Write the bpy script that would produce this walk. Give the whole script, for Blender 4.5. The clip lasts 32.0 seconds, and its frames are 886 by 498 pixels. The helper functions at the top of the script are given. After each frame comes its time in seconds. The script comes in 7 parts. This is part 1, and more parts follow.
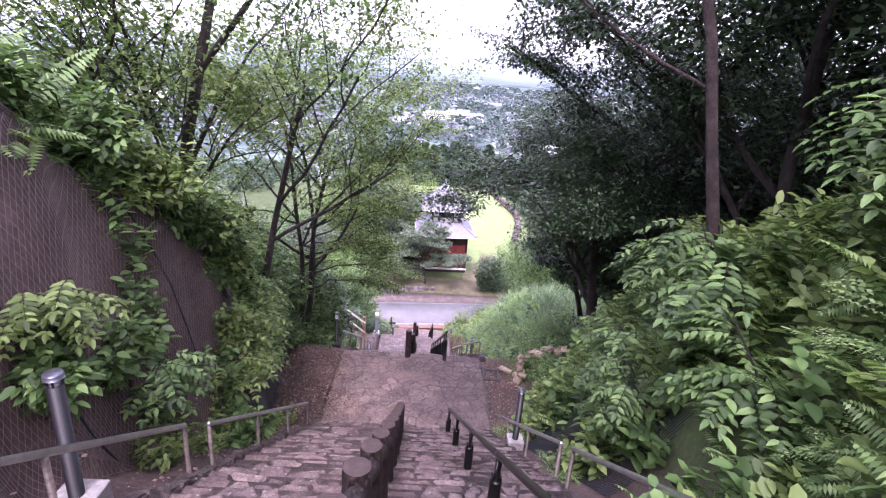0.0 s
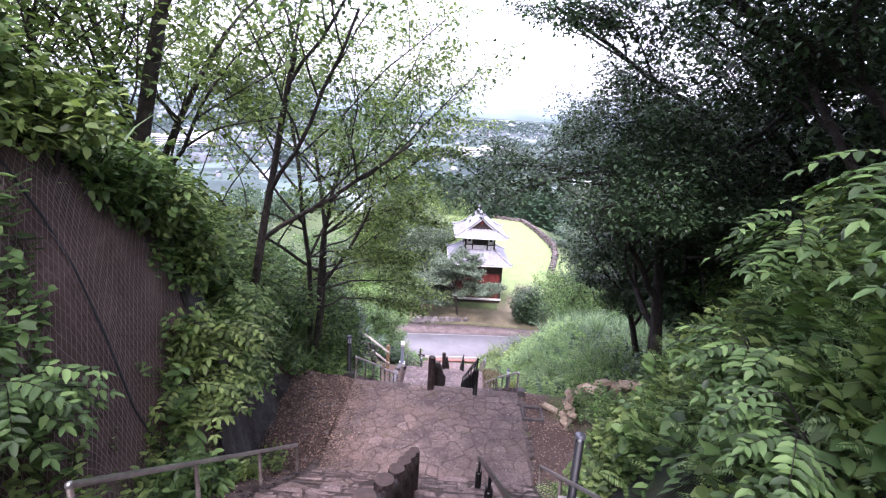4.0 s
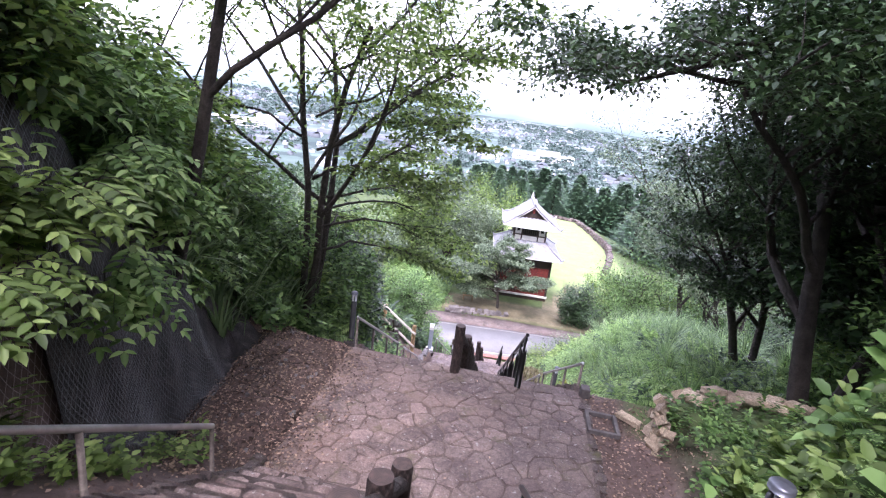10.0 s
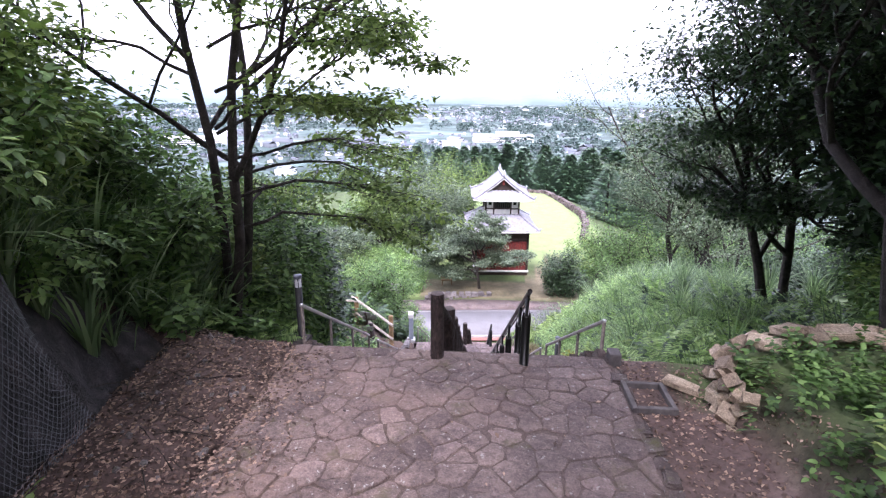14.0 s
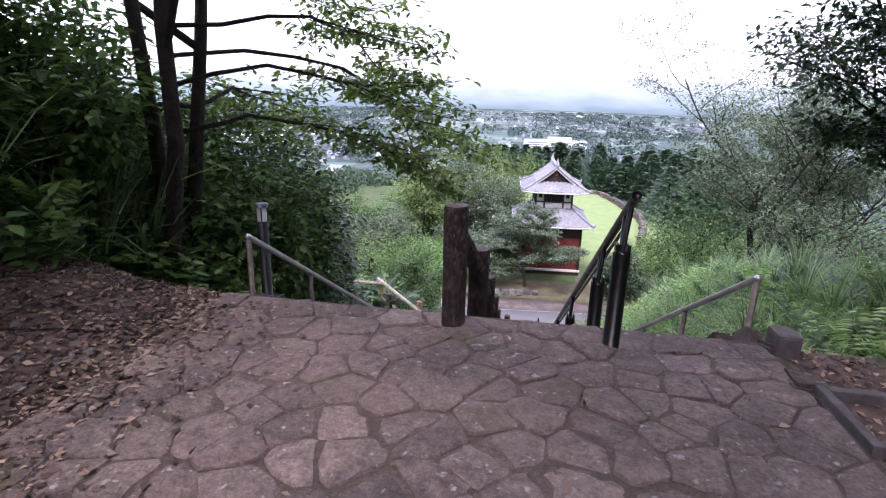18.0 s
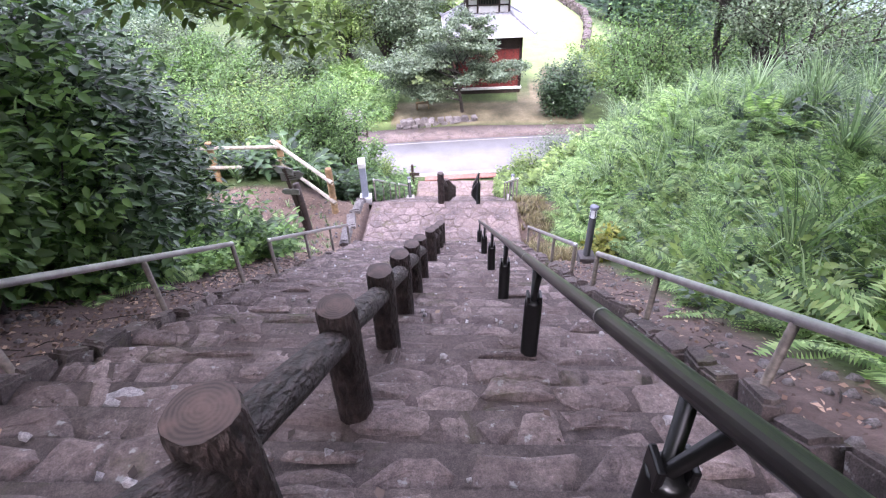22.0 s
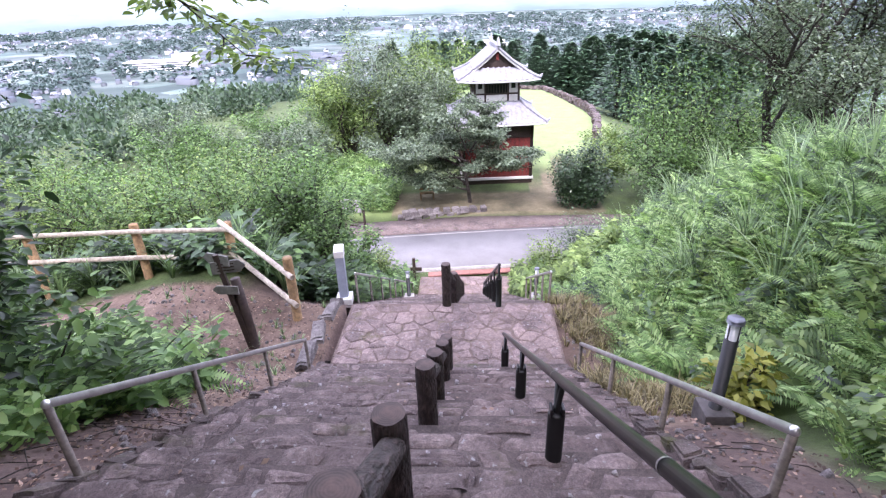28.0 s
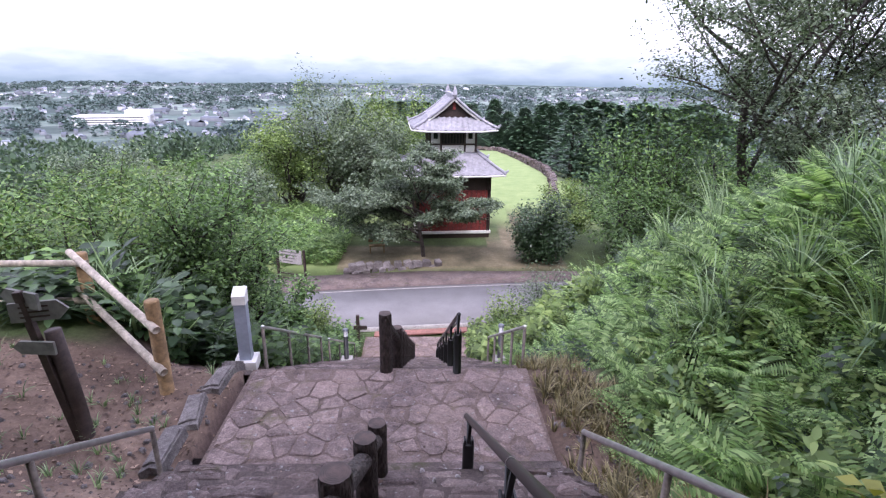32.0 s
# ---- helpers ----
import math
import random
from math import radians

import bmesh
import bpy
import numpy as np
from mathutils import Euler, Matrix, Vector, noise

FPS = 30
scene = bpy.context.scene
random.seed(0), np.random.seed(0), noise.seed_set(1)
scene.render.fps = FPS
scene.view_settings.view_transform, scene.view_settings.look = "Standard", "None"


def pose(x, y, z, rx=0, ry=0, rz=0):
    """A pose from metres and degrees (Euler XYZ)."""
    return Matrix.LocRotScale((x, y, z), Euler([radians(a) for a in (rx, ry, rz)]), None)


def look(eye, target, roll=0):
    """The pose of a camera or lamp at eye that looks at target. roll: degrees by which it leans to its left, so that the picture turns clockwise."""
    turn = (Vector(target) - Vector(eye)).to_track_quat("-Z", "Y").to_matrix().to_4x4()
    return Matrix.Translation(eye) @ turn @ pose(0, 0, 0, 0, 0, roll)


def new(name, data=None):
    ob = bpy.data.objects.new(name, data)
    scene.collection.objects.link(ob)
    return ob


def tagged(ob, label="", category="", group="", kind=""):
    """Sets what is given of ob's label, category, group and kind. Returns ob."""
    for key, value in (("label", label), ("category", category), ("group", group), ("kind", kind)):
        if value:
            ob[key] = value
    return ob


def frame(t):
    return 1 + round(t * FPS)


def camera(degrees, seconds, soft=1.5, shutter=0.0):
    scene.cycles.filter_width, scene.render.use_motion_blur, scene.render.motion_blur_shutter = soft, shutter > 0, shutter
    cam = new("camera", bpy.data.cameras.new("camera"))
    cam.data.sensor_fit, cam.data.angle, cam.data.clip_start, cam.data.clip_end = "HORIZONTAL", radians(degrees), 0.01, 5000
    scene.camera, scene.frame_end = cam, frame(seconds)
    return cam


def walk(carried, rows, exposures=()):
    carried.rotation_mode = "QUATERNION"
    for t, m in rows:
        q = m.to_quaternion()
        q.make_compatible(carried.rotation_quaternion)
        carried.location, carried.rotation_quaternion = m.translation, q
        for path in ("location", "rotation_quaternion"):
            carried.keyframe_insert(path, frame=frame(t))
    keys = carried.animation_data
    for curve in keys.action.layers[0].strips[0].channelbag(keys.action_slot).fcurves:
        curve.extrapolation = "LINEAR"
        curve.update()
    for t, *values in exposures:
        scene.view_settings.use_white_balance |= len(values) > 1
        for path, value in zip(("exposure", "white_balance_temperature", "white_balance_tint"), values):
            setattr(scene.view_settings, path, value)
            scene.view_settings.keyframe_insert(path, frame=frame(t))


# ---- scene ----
cam = camera(80.2, 32.0, soft=1.2)
PATH = [
    (0, (-0.205, -0.124, 8.2), (-0.141, 1.762, 7.538), 4.4),
    (0.5, (-0.125, 0.114, 8.02), (-0.118, 2.036, 7.468), 4.4),
    (1, (-0.135, 0.38, 7.837), (0.071, 2.322, 7.406), 3.8),
    (1.5, (-0.12, 0.627, 7.561), (-0.111, 2.577, 7.114), 6.5),
    (2, (-0.059, 0.875, 7.441), (-0.063, 2.798, 6.893), 2.7),
    (2.5, (-0.122, 1.089, 7.359), (-0.212, 2.981, 6.717), 7.1),
    (3, (0.006, 1.361, 7.192), (-0.175, 3.273, 6.634), 3.8),
    (3.5, (-0.026, 1.641, 7.049), (-0.088, 3.567, 6.51), 3.8),
    (5.5, (0.165, 3.193, 5.916), (-0.002, 5.102, 5.345), 2.1),
    (6, (0.071, 3.394, 5.772), (-0.086, 5.303, 5.197), 3.9),
    (6.5, (0.104, 3.609, 5.658), (-0.118, 5.533, 5.158), 0.8),
    (7, (0.087, 3.855, 5.464), (0.134, 5.757, 4.846), 7.8),
    (7.5, (0.095, 4.099, 5.268), (-0.042, 5.985, 4.618), 9.7),
    (8, (0.122, 4.343, 5.151), (-0.025, 6.215, 4.462), 4.4),
    (8.5, (0.057, 4.578, 4.989), (-0.146, 6.411, 4.215), 7.3),
    (9, (0.074, 4.84, 4.863), (-0.233, 6.692, 4.174), 4.3),
    (9.5, (0.01, 5.138, 4.662), (-0.128, 7.044, 4.07), 6.8),
    (10, (0.025, 5.367, 4.507), (-0.22, 7.272, 3.949), 7.5),
    (10.5, (0.044, 5.626, 4.337), (-0.052, 7.551, 3.804), 2.6),
    (11, (-0.004, 5.881, 4.22), (-0.181, 7.785, 3.634), 5.4),
    (11.5, (0.054, 6.062, 4.167), (-0.146, 7.972, 3.605), 2.6),
    (12, (0.042, 6.314, 3.941), (-0.054, 8.25, 3.451), 1.9),
    (12.5, (0.048, 6.652, 3.691), (-0.154, 8.594, 3.255), 5.6),
    (13, (0.054, 6.945, 3.511), (-0.101, 8.871, 2.996), 1.7),
    (13.5, (-0.044, 7.231, 3.345), (-0.169, 9.16, 2.829), 4.1),
    (14, (-0.026, 7.491, 3.256), (-0.171, 9.399, 2.675), 0.4),
    (14.5, (-0.041, 7.816, 3.115), (-0.112, 9.746, 2.594), 0.8),
    (16.5, (0.014, 9.147, 2.17), (-0.199, 11.059, 1.623), 0.3),
    (17, (-0.044, 9.389, 1.947), (-0.091, 11.333, 1.479), 0.8),
    (17.5, (-0.045, 9.678, 1.755), (-0.377, 11.6, 1.312), 5.5),
    (18, (-0.052, 10.02, 1.594), (-0.37, 11.91, 1.025), 1.5),
    (18.5, (-0.028, 10.563, 1.408), (-0.286, 12.46, 0.83), 2.8),
    (19, (-0.014, 11.254, 1.367), (-0.25, 13.151, 0.777), 1.1),
    (19.5, (0.02, 11.892, 1.382), (-0.146, 13.78, 0.745), 0.0),
    (19.7, (0.062, 12.14, 1.4), (-0.093, 13.968, 0.602), -1.3),
    (19.9, (0.065, 12.35, 1.41), (-0.083, 14.16, 0.573), -1.6),
    (20, (0.066, 12.447, 1.413), (-0.08, 14.252, 0.564), -1.7),
    (20.5, (0.069, 12.823, 1.426), (0.052, 14.593, 0.494), -2.0),
    (21, (0.121, 13.115, 1.401), (0.053, 14.739, 0.236), 2.6),
    (21.5, (0.072, 13.327, 1.369), (-0.037, 14.901, 0.139), -3.0),
    (22, (0.085, 13.546, 1.237), (0.0, 15.159, 0.057), -1.9),
    (22.5, (0.094, 13.778, 1.175), (-0.055, 15.401, 0.015), -2.7),
    (23, (0.056, 14.07, 0.981), (-0.039, 15.723, -0.14), -4.8),
    (23.5, (0.043, 14.334, 0.838), (-0.06, 16.076, -0.138), 0.7),
    (24, (0.061, 14.582, 0.728), (-0.103, 16.332, -0.225), -1.8),
    (24.5, (0.01, 14.873, 0.538), (-0.126, 16.615, -0.434), -0.7),
    (25, (0.03, 15.176, 0.36), (-0.13, 16.942, -0.565), -0.6),
    (25.5, (-0.015, 15.498, 0.182), (-0.044, 17.28, -0.726), 1.8),
    (27.5, (-0.019, 16.631, -0.566), (0.006, 18.41, -1.479), -0.0),
    (28, (-0.08, 16.909, -0.679), (-0.186, 18.709, -1.543), -2.1),
    (28.5, (-0.007, 17.185, -0.893), (-0.261, 18.972, -1.754), -3.4),
    (29, (-0.006, 17.455, -1.062), (-0.054, 19.267, -1.907), 1.2),
    (29.5, (0.021, 17.756, -1.229), (-0.105, 19.554, -2.095), 2.1),
    (30, (0.005, 18.062, -1.411), (-0.034, 19.932, -2.121), 3.7),
    (30.5, (0.015, 18.318, -1.562), (-0.066, 20.182, -2.283), 3.4),
    (31, (-0.019, 18.613, -1.729), (-0.038, 20.496, -2.403), 1.5),
    (31.5, (-0.021, 18.839, -1.883), (0.013, 20.727, -2.542), 3.1),
    (32, (-0.016, 19.086, -1.996), (0.052, 20.977, -2.643), 0.8),
]
walk(cam, [(t, look(eye, target, roll)) for t, eye, target, roll in PATH], [(t, e, 5900, 31 + max(0, 16 - 4 * t)) for t, e in ((0, 1.36), (6, 1.42), (9, 1.6), (12, 1.6), (14, 1.45), (17, 0.82), (19, 0.85), (20.5, 1.28), (22, 1.84), (25, 1.68), (28, 1.42), (30, 1.02), (32, 0.74))])

# ---- light ----
world = bpy.data.worlds.new("overcast_sky")
scene.world = world
world.use_nodes = True
wn = world.node_tree
for nd in list(wn.nodes):
    wn.nodes.remove(nd)
sky = wn.nodes.new("ShaderNodeTexSky")
sky.sky_type = "NISHITA"
sky.sun_disc = False
sky.sun_elevation = radians(52)
sky.sun_rotation = radians(169)
sky.dust_density = 4.0
bg_sky = wn.nodes.new("ShaderNodeBackground")
bg_sky.inputs["Strength"].default_value = 0.06
bg_cloud = wn.nodes.new("ShaderNodeBackground")
bg_cloud.inputs["Color"].default_value = (0.93, 0.95, 1.0, 1)
bg_cloud.inputs["Strength"].default_value = 1.15
add = wn.nodes.new("ShaderNodeAddShader")
wout = wn.nodes.new("ShaderNodeOutputWorld")
wn.links.new(sky.outputs[0], bg_sky.inputs["Color"])
wn.links.new(bg_sky.outputs[0], add.inputs[0])
wn.links.new(bg_cloud.outputs[0], add.inputs[1])
wn.links.new(add.outputs[0], wout.inputs["Surface"])

sun = new("sun", bpy.data.lights.new("sun", "SUN"))
sun.data.energy, sun.data.angle, sun.data.color = 1.5, radians(12), (1.0, 0.96, 0.9)
sun.matrix_world = look((0, 0, 60), (6, 32, 12))

# ---- materials ----


def nodes_of(name):
    m = bpy.data.materials.new(name)
    m.use_nodes = True
    nt = m.node_tree
    return m, nt, nt.nodes["Principled BSDF"]


def noise_tex(nt, scale, detail=6.0, rough=0.6, coord="Object"):
    tc = nt.nodes.new("ShaderNodeTexCoord")
    n = nt.nodes.new("ShaderNodeTexNoise")
    n.inputs["Scale"].default_value, n.inputs["Detail"].default_value = scale, detail
    n.inputs["Roughness"].default_value = rough
    nt.links.new(tc.outputs[coord], n.inputs["Vector"])
    return n


def ramp(nt, src, stops):
    r = nt.nodes.new("ShaderNodeValToRGB")
    el = r.color_ramp.elements
    while len(el) < len(stops):
        el.new(0.5)
    for e, (p, c) in zip(el, stops):
        e.position, e.color = p, (*c, 1)
    nt.links.new(src, r.inputs[0])
    return r


def mix(nt, fac, a, b, mode="MIX"):
    m = nt.nodes.new("ShaderNodeMix")
    m.data_type, m.blend_type = "RGBA", mode
    for sock, v in ((m.inputs[0], fac), (m.inputs[6], a), (m.inputs[7], b)):
        if isinstance(v, (int, float)):
            sock.default_value = v
        elif isinstance(v, tuple):
            sock.default_value = (*v, 1)
        else:
            nt.links.new(v, sock)
    return m.outputs[2]


def bumped(nt, bsdf, height, strength, distance):
    b = nt.nodes.new("ShaderNodeBump")
    b.inputs["Strength"].default_value, b.inputs["Distance"].default_value = strength, distance
    nt.links.new(height, b.inputs["Height"])
    nt.links.new(b.outputs[0], bsdf.inputs["Normal"])


def place_noise(nt, scale, detail=6.0, rough=0.6):
    """Noise by place in the world, so that stains run on across neighbouring pieces."""
    g = nt.nodes.new("ShaderNodeNewGeometry")
    n = nt.nodes.new("ShaderNodeTexNoise")
    n.inputs["Scale"].default_value, n.inputs["Detail"].default_value = scale, detail
    n.inputs["Roughness"].default_value = rough
    nt.links.new(g.outputs["Position"], n.inputs["Vector"])
    return n


def rocky(name, dark, mid, light, scale=3.0, moss=None, rough=0.85, bump=0.5, island=False, coord="Object", spots=0.0, vary=0.6, dirt=None, dusty=False):
    m, nt, p = nodes_of(name)
    a = place_noise(nt, scale, 8, 0.65)
    b = place_noise(nt, scale * 9, 6, 0.75)
    base = ramp(nt, a.outputs[0], [(0.3, dark), (0.5, mid), (0.72, light)]).outputs[0]
    fine = ramp(nt, b.outputs[0], [(0.28, (0.42, 0.42, 0.42)), (0.5, (0.95, 0.95, 0.95)), (0.72, (1.5, 1.5, 1.5))]).outputs[0]
    col = mix(nt, 0.9, base, fine, "MULTIPLY")
    gr = place_noise(nt, scale * 34, 4, 0.8)
    col = mix(nt, 0.8, col, ramp(nt, gr.outputs[0], [(0.3, (0.5, 0.5, 0.5)), (0.5, (1, 1, 1)), (0.68, (1.55, 1.55, 1.55))]).outputs[0], "MULTIPLY")
    if island:
        g = nt.nodes.new("ShaderNodeNewGeometry")
        rnd = g.outputs["Random Per Island"]
    else:
        g = nt.nodes.new("ShaderNodeObjectInfo")
        rnd = g.outputs["Random"]
    tone = ramp(nt, rnd, [(0.0, (0.62, 0.6, 0.6)), (0.5, (0.98, 0.97, 0.95)), (0.86, (1.15, 1.13, 1.1)), (1.0, (1.6, 1.6, 1.6))]).outputs[0]
    col = mix(nt, vary, col, tone, "MULTIPLY")
    if spots:
        c = place_noise(nt, 16, 3, 0.6)
        k = ramp(nt, c.outputs[0], [(0.63, (0, 0, 0)), (0.7, (0.8, 0.8, 0.8))]).outputs[0]
        col = mix(nt, k, col, (spots, spots, spots * 0.97))
    if moss:
        c = place_noise(nt, 1.7, 7, 0.7)
        k = ramp(nt, c.outputs[0], [(0.57, (0, 0, 0)), (0.7, (0.9, 0.9, 0.9))]).outputs[0]
        col = mix(nt, k, col, moss)
    if dirt:
        c = place_noise(nt, 0.75, 8, 0.72)
        k = ramp(nt, c.outputs[0], [(0.48, (0, 0, 0)), (0.68, (0.65, 0.65, 0.65))]).outputs[0]
        col = mix(nt, k, col, dirt)
    if dusty:
        # pale trodden dust on one side of the upper flight and of the first landing
        ge, sp = nt.nodes.new("ShaderNodeNewGeometry"), nt.nodes.new("ShaderNodeSeparateXYZ")
        nt.links.new(ge.outputs["Position"], sp.inputs[0])
        w = place_noise(nt, 0.9, 6, 0.65)
        side, along = nt.nodes.new("ShaderNodeMapRange"), nt.nodes.new("ShaderNodeMapRange")
        for mr, src, lo, hi in ((side, sp.outputs[0], 0.5, -0.9), (along, sp.outputs[1], 14.2, 12.6)):
            mr.inputs["From Min"].default_value, mr.inputs["From Max"].default_value = lo, hi
            nt.links.new(src, mr.inputs["Value"])
        mu = nt.nodes.new("ShaderNodeMath")
        mu.operation = "MULTIPLY"
        nt.links.new(side.outputs[0], mu.inputs[0])
        nt.links.new(along.outputs[0], mu.inputs[1])
        mw = nt.nodes.new("ShaderNodeMath")
        mw.operation = "MULTIPLY"
        nt.links.new(mu.outputs[0], mw.inputs[0])
        nt.links.new(ramp(nt, w.outputs[0], [(0.32, (0.25, 0.25, 0.25)), (0.6, (1, 1, 1))]).outputs[0], mw.inputs[1])
        col = mix(nt, mw.outputs[0], col, mix(nt, 1.0, col, (1.5, 1.43, 1.34), "MULTIPLY"))
    nt.links.new(col, p.inputs["Base Color"])
    p.inputs["Roughness"].default_value = rough
    h = nt.nodes.new("ShaderNodeMath")
    h.operation = "ADD"
    nt.links.new(a.outputs[0], h.inputs[0])
    nt.links.new(b.outputs[0], h.inputs[1])
    h2 = nt.nodes.new("ShaderNodeMath")
    h2.operation = "MULTIPLY_ADD"
    nt.links.new(gr.outputs[0], h2.inputs[0])
    h2.inputs[1].default_value = 0.45
    nt.links.new(h.outputs[0], h2.inputs[2])
    bumped(nt, p, h2.outputs[0], min(1.0, bump * 1.5), 0.05)
    return m


def plain(name, col, rough=0.6, metal=0.0, grain=12.0, amount=0.35, bump=0.1, coord="Object"):
    m, nt, p = nodes_of(name)
    n = noise_tex(nt, grain, 6, 0.65, coord)
    n2 = noise_tex(nt, grain * 0.17, 4, 0.6, coord)
    f = ramp(nt, n.outputs[0], [(0.3, (1 - amount,) * 3), (0.7, (1 + amount * 0.6,) * 3)]).outputs[0]
    f2 = ramp(nt, n2.outputs[0], [(0.3, (1 - amount * 0.7,) * 3), (0.7, (1 + amount * 0.4,) * 3)]).outputs[0]
    c = mix(nt, 1.0, col, f, "MULTIPLY")
    c = mix(nt, 1.0, c, f2, "MULTIPLY")
    nt.links.new(c, p.inputs["Base Color"])
    p.inputs["Roughness"].default_value, p.inputs["Metallic"].default_value = rough, metal
    bumped(nt, p, n.outputs[0], bump, 0.01)
    return m


def leafy(name, dark, mid, light, trans=0.25, rough=0.55, patch=0.35):
    m, nt, p = nodes_of(name)
    g = nt.nodes.new("ShaderNodeNewGeometry")
    c = ramp(nt, g.outputs["Random Per Island"], [(0.0, tuple(v * 0.6 for v in dark)), (0.55, mid), (1.0, tuple(v * 1.15 for v in light))]).outputs[0]
    n = noise_tex(nt, patch, 3, 0.5)
    t = ramp(nt, n.outputs[0], [(0.35, (0.65, 0.68, 0.6)), (0.65, (1.2, 1.2, 1.15))]).outputs[0]
    c = mix(nt, 0.8, c, t, "MULTIPLY")
    nt.links.new(c, p.inputs["Base Color"])
    p.inputs["Roughness"].default_value = rough
    p.inputs["Specular IOR Level"].default_value = 0.55
    tr = nt.nodes.new("ShaderNodeBsdfTranslucent")
    nt.links.new(mix(nt, 1.0, c, (1.15, 1.22, 0.78), "MULTIPLY"), tr.inputs["Color"])
    ms = nt.nodes.new("ShaderNodeMixShader")
    ms.inputs[0].default_value = trans
    nt.links.new(p.outputs[0], ms.inputs[1])
    nt.links.new(tr.outputs[0], ms.inputs[2])
    nt.links.new(ms.outputs[0], nt.nodes["Material Output"].inputs["Surface"])
    return m


STEP = rocky("step_stone", (0.102, 0.078, 0.076), (0.189, 0.148, 0.143), (0.339, 0.274, 0.256), 3.2, (0.082, 0.075, 0.031), spots=0.42, vary=0.55, dirt=(0.130, 0.088, 0.077), dusty=True)
PAVE = rocky("paving_stone", (0.089, 0.070, 0.070), (0.161, 0.126, 0.120), (0.280, 0.224, 0.206), 1.5, (0.089, 0.082, 0.038), spots=0.38, vary=0.5, dirt=(0.120, 0.083, 0.074), dusty=True)
MORTAR = rocky("mortar", (0.070, 0.052, 0.046), (0.126, 0.095, 0.087), (0.201, 0.156, 0.142), 5.0, (0.070, 0.073, 0.027), vary=0.0, dirt=(0.126, 0.087, 0.077), dusty=True)
PAVE_JOINT = rocky("paving_joint", (0.065, 0.047, 0.042), (0.107, 0.081, 0.070), (0.159, 0.121, 0.109), 4.0, (0.076, 0.077, 0.028), vary=0.0, dirt=(0.116, 0.082, 0.070), dusty=True)
# upper landing's paving and joints, every colour scaled brighter, moss and dirt too
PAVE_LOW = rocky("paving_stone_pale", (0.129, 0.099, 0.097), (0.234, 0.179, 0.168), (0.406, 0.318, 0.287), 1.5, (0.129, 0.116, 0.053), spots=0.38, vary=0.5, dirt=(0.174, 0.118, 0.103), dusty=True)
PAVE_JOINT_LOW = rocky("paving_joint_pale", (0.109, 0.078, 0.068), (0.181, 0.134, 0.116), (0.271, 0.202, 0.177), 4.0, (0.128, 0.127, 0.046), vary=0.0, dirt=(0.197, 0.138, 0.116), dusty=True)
KERB = rocky("kerb_stone", (0.055, 0.044, 0.041), (0.116, 0.091, 0.086), (0.220, 0.180, 0.169), 3.0, (0.077, 0.081, 0.024), spots=0.3, vary=0.7)
FIELD = rocky("field_stone", (0.246, 0.192, 0.139), (0.420, 0.341, 0.251), (0.609, 0.511, 0.396), 2.0, vary=0.8)
GREYROCK = rocky("grey_rock", (0.12, 0.11, 0.11), (0.22, 0.2, 0.2), (0.33, 0.31, 0.3), 2.0, vary=0.7)
BARK = rocky("bark", (0.025, 0.02, 0.018), (0.055, 0.044, 0.038), (0.1, 0.085, 0.075), 6.0, vary=0.3, bump=1.0)
BARK_RED = rocky("pine_bark", (0.04, 0.028, 0.025), (0.085, 0.06, 0.052), (0.15, 0.112, 0.1), 6.0, vary=0.2, bump=1.0)
CONCRETE = plain("concrete", (0.42, 0.4, 0.38), 0.85, grain=18, bump=0.3)
STEEL = plain("galvanised_steel", (0.74, 0.74, 0.75), 0.3, 0.9, 9, 0.25, 0.05)
STEELPOST = plain("weathered_steel_post", (0.16, 0.135, 0.115), 0.55, 0.4, 22, 0.5, 0.2)
BLACKTUBE = plain("black_paint", (0.006, 0.006, 0.006), 0.3, 0.0, 20, 0.4, 0.04)
LAMPBODY = plain("lamp_black", (0.012, 0.013, 0.016), 0.5, 0.0, 20, 0.3, 0.03)
LAMPGLASS = plain("lamp_lens", (0.5, 0.52, 0.54), 0.25, 0.0, 30, 0.1, 0.02)
WOODRAIL = plain("pale_peeled_wood", (0.52, 0.45, 0.36), 0.75, 0.0, 16, 0.5, 0.3)
WOODPOST = plain("tan_wood_post", (0.3, 0.19, 0.09), 0.75, 0.0, 16, 0.5, 0.3)
DARKWOOD = plain("dark_wood", (0.05, 0.032, 0.026), 0.7, 0.0, 16, 0.5, 0.3)
SIGNGREY = plain("weathered_sign_board", (0.17, 0.17, 0.15), 0.7, 0.0, 10, 0.4, 0.2)
WHITEPAINT = plain("white_paint", (0.8, 0.8, 0.78), 0.6, 0.0, 6, 0.12, 0.05)
BLUEGREY = plain("bluish_grey_paint", (0.36, 0.41, 0.5), 0.45, 0.1, 10, 0.15, 0.05)
REDWOOD = plain("red_boards", (0.2, 0.035, 0.028), 0.65, 0.0, 9, 0.45, 0.2)
PLASTER = plain("white_plaster", (0.78, 0.77, 0.74), 0.8, 0.0, 5, 0.1, 0.1)
ROOFTILE = plain("grey_roof_tile", (0.31, 0.31, 0.345), 0.5, 0.0, 5, 0.35, 0.1)
BRICKRED = plain("red_brick_paving", (0.33, 0.16, 0.13), 0.85, 0.0, 14, 0.35, 0.3)


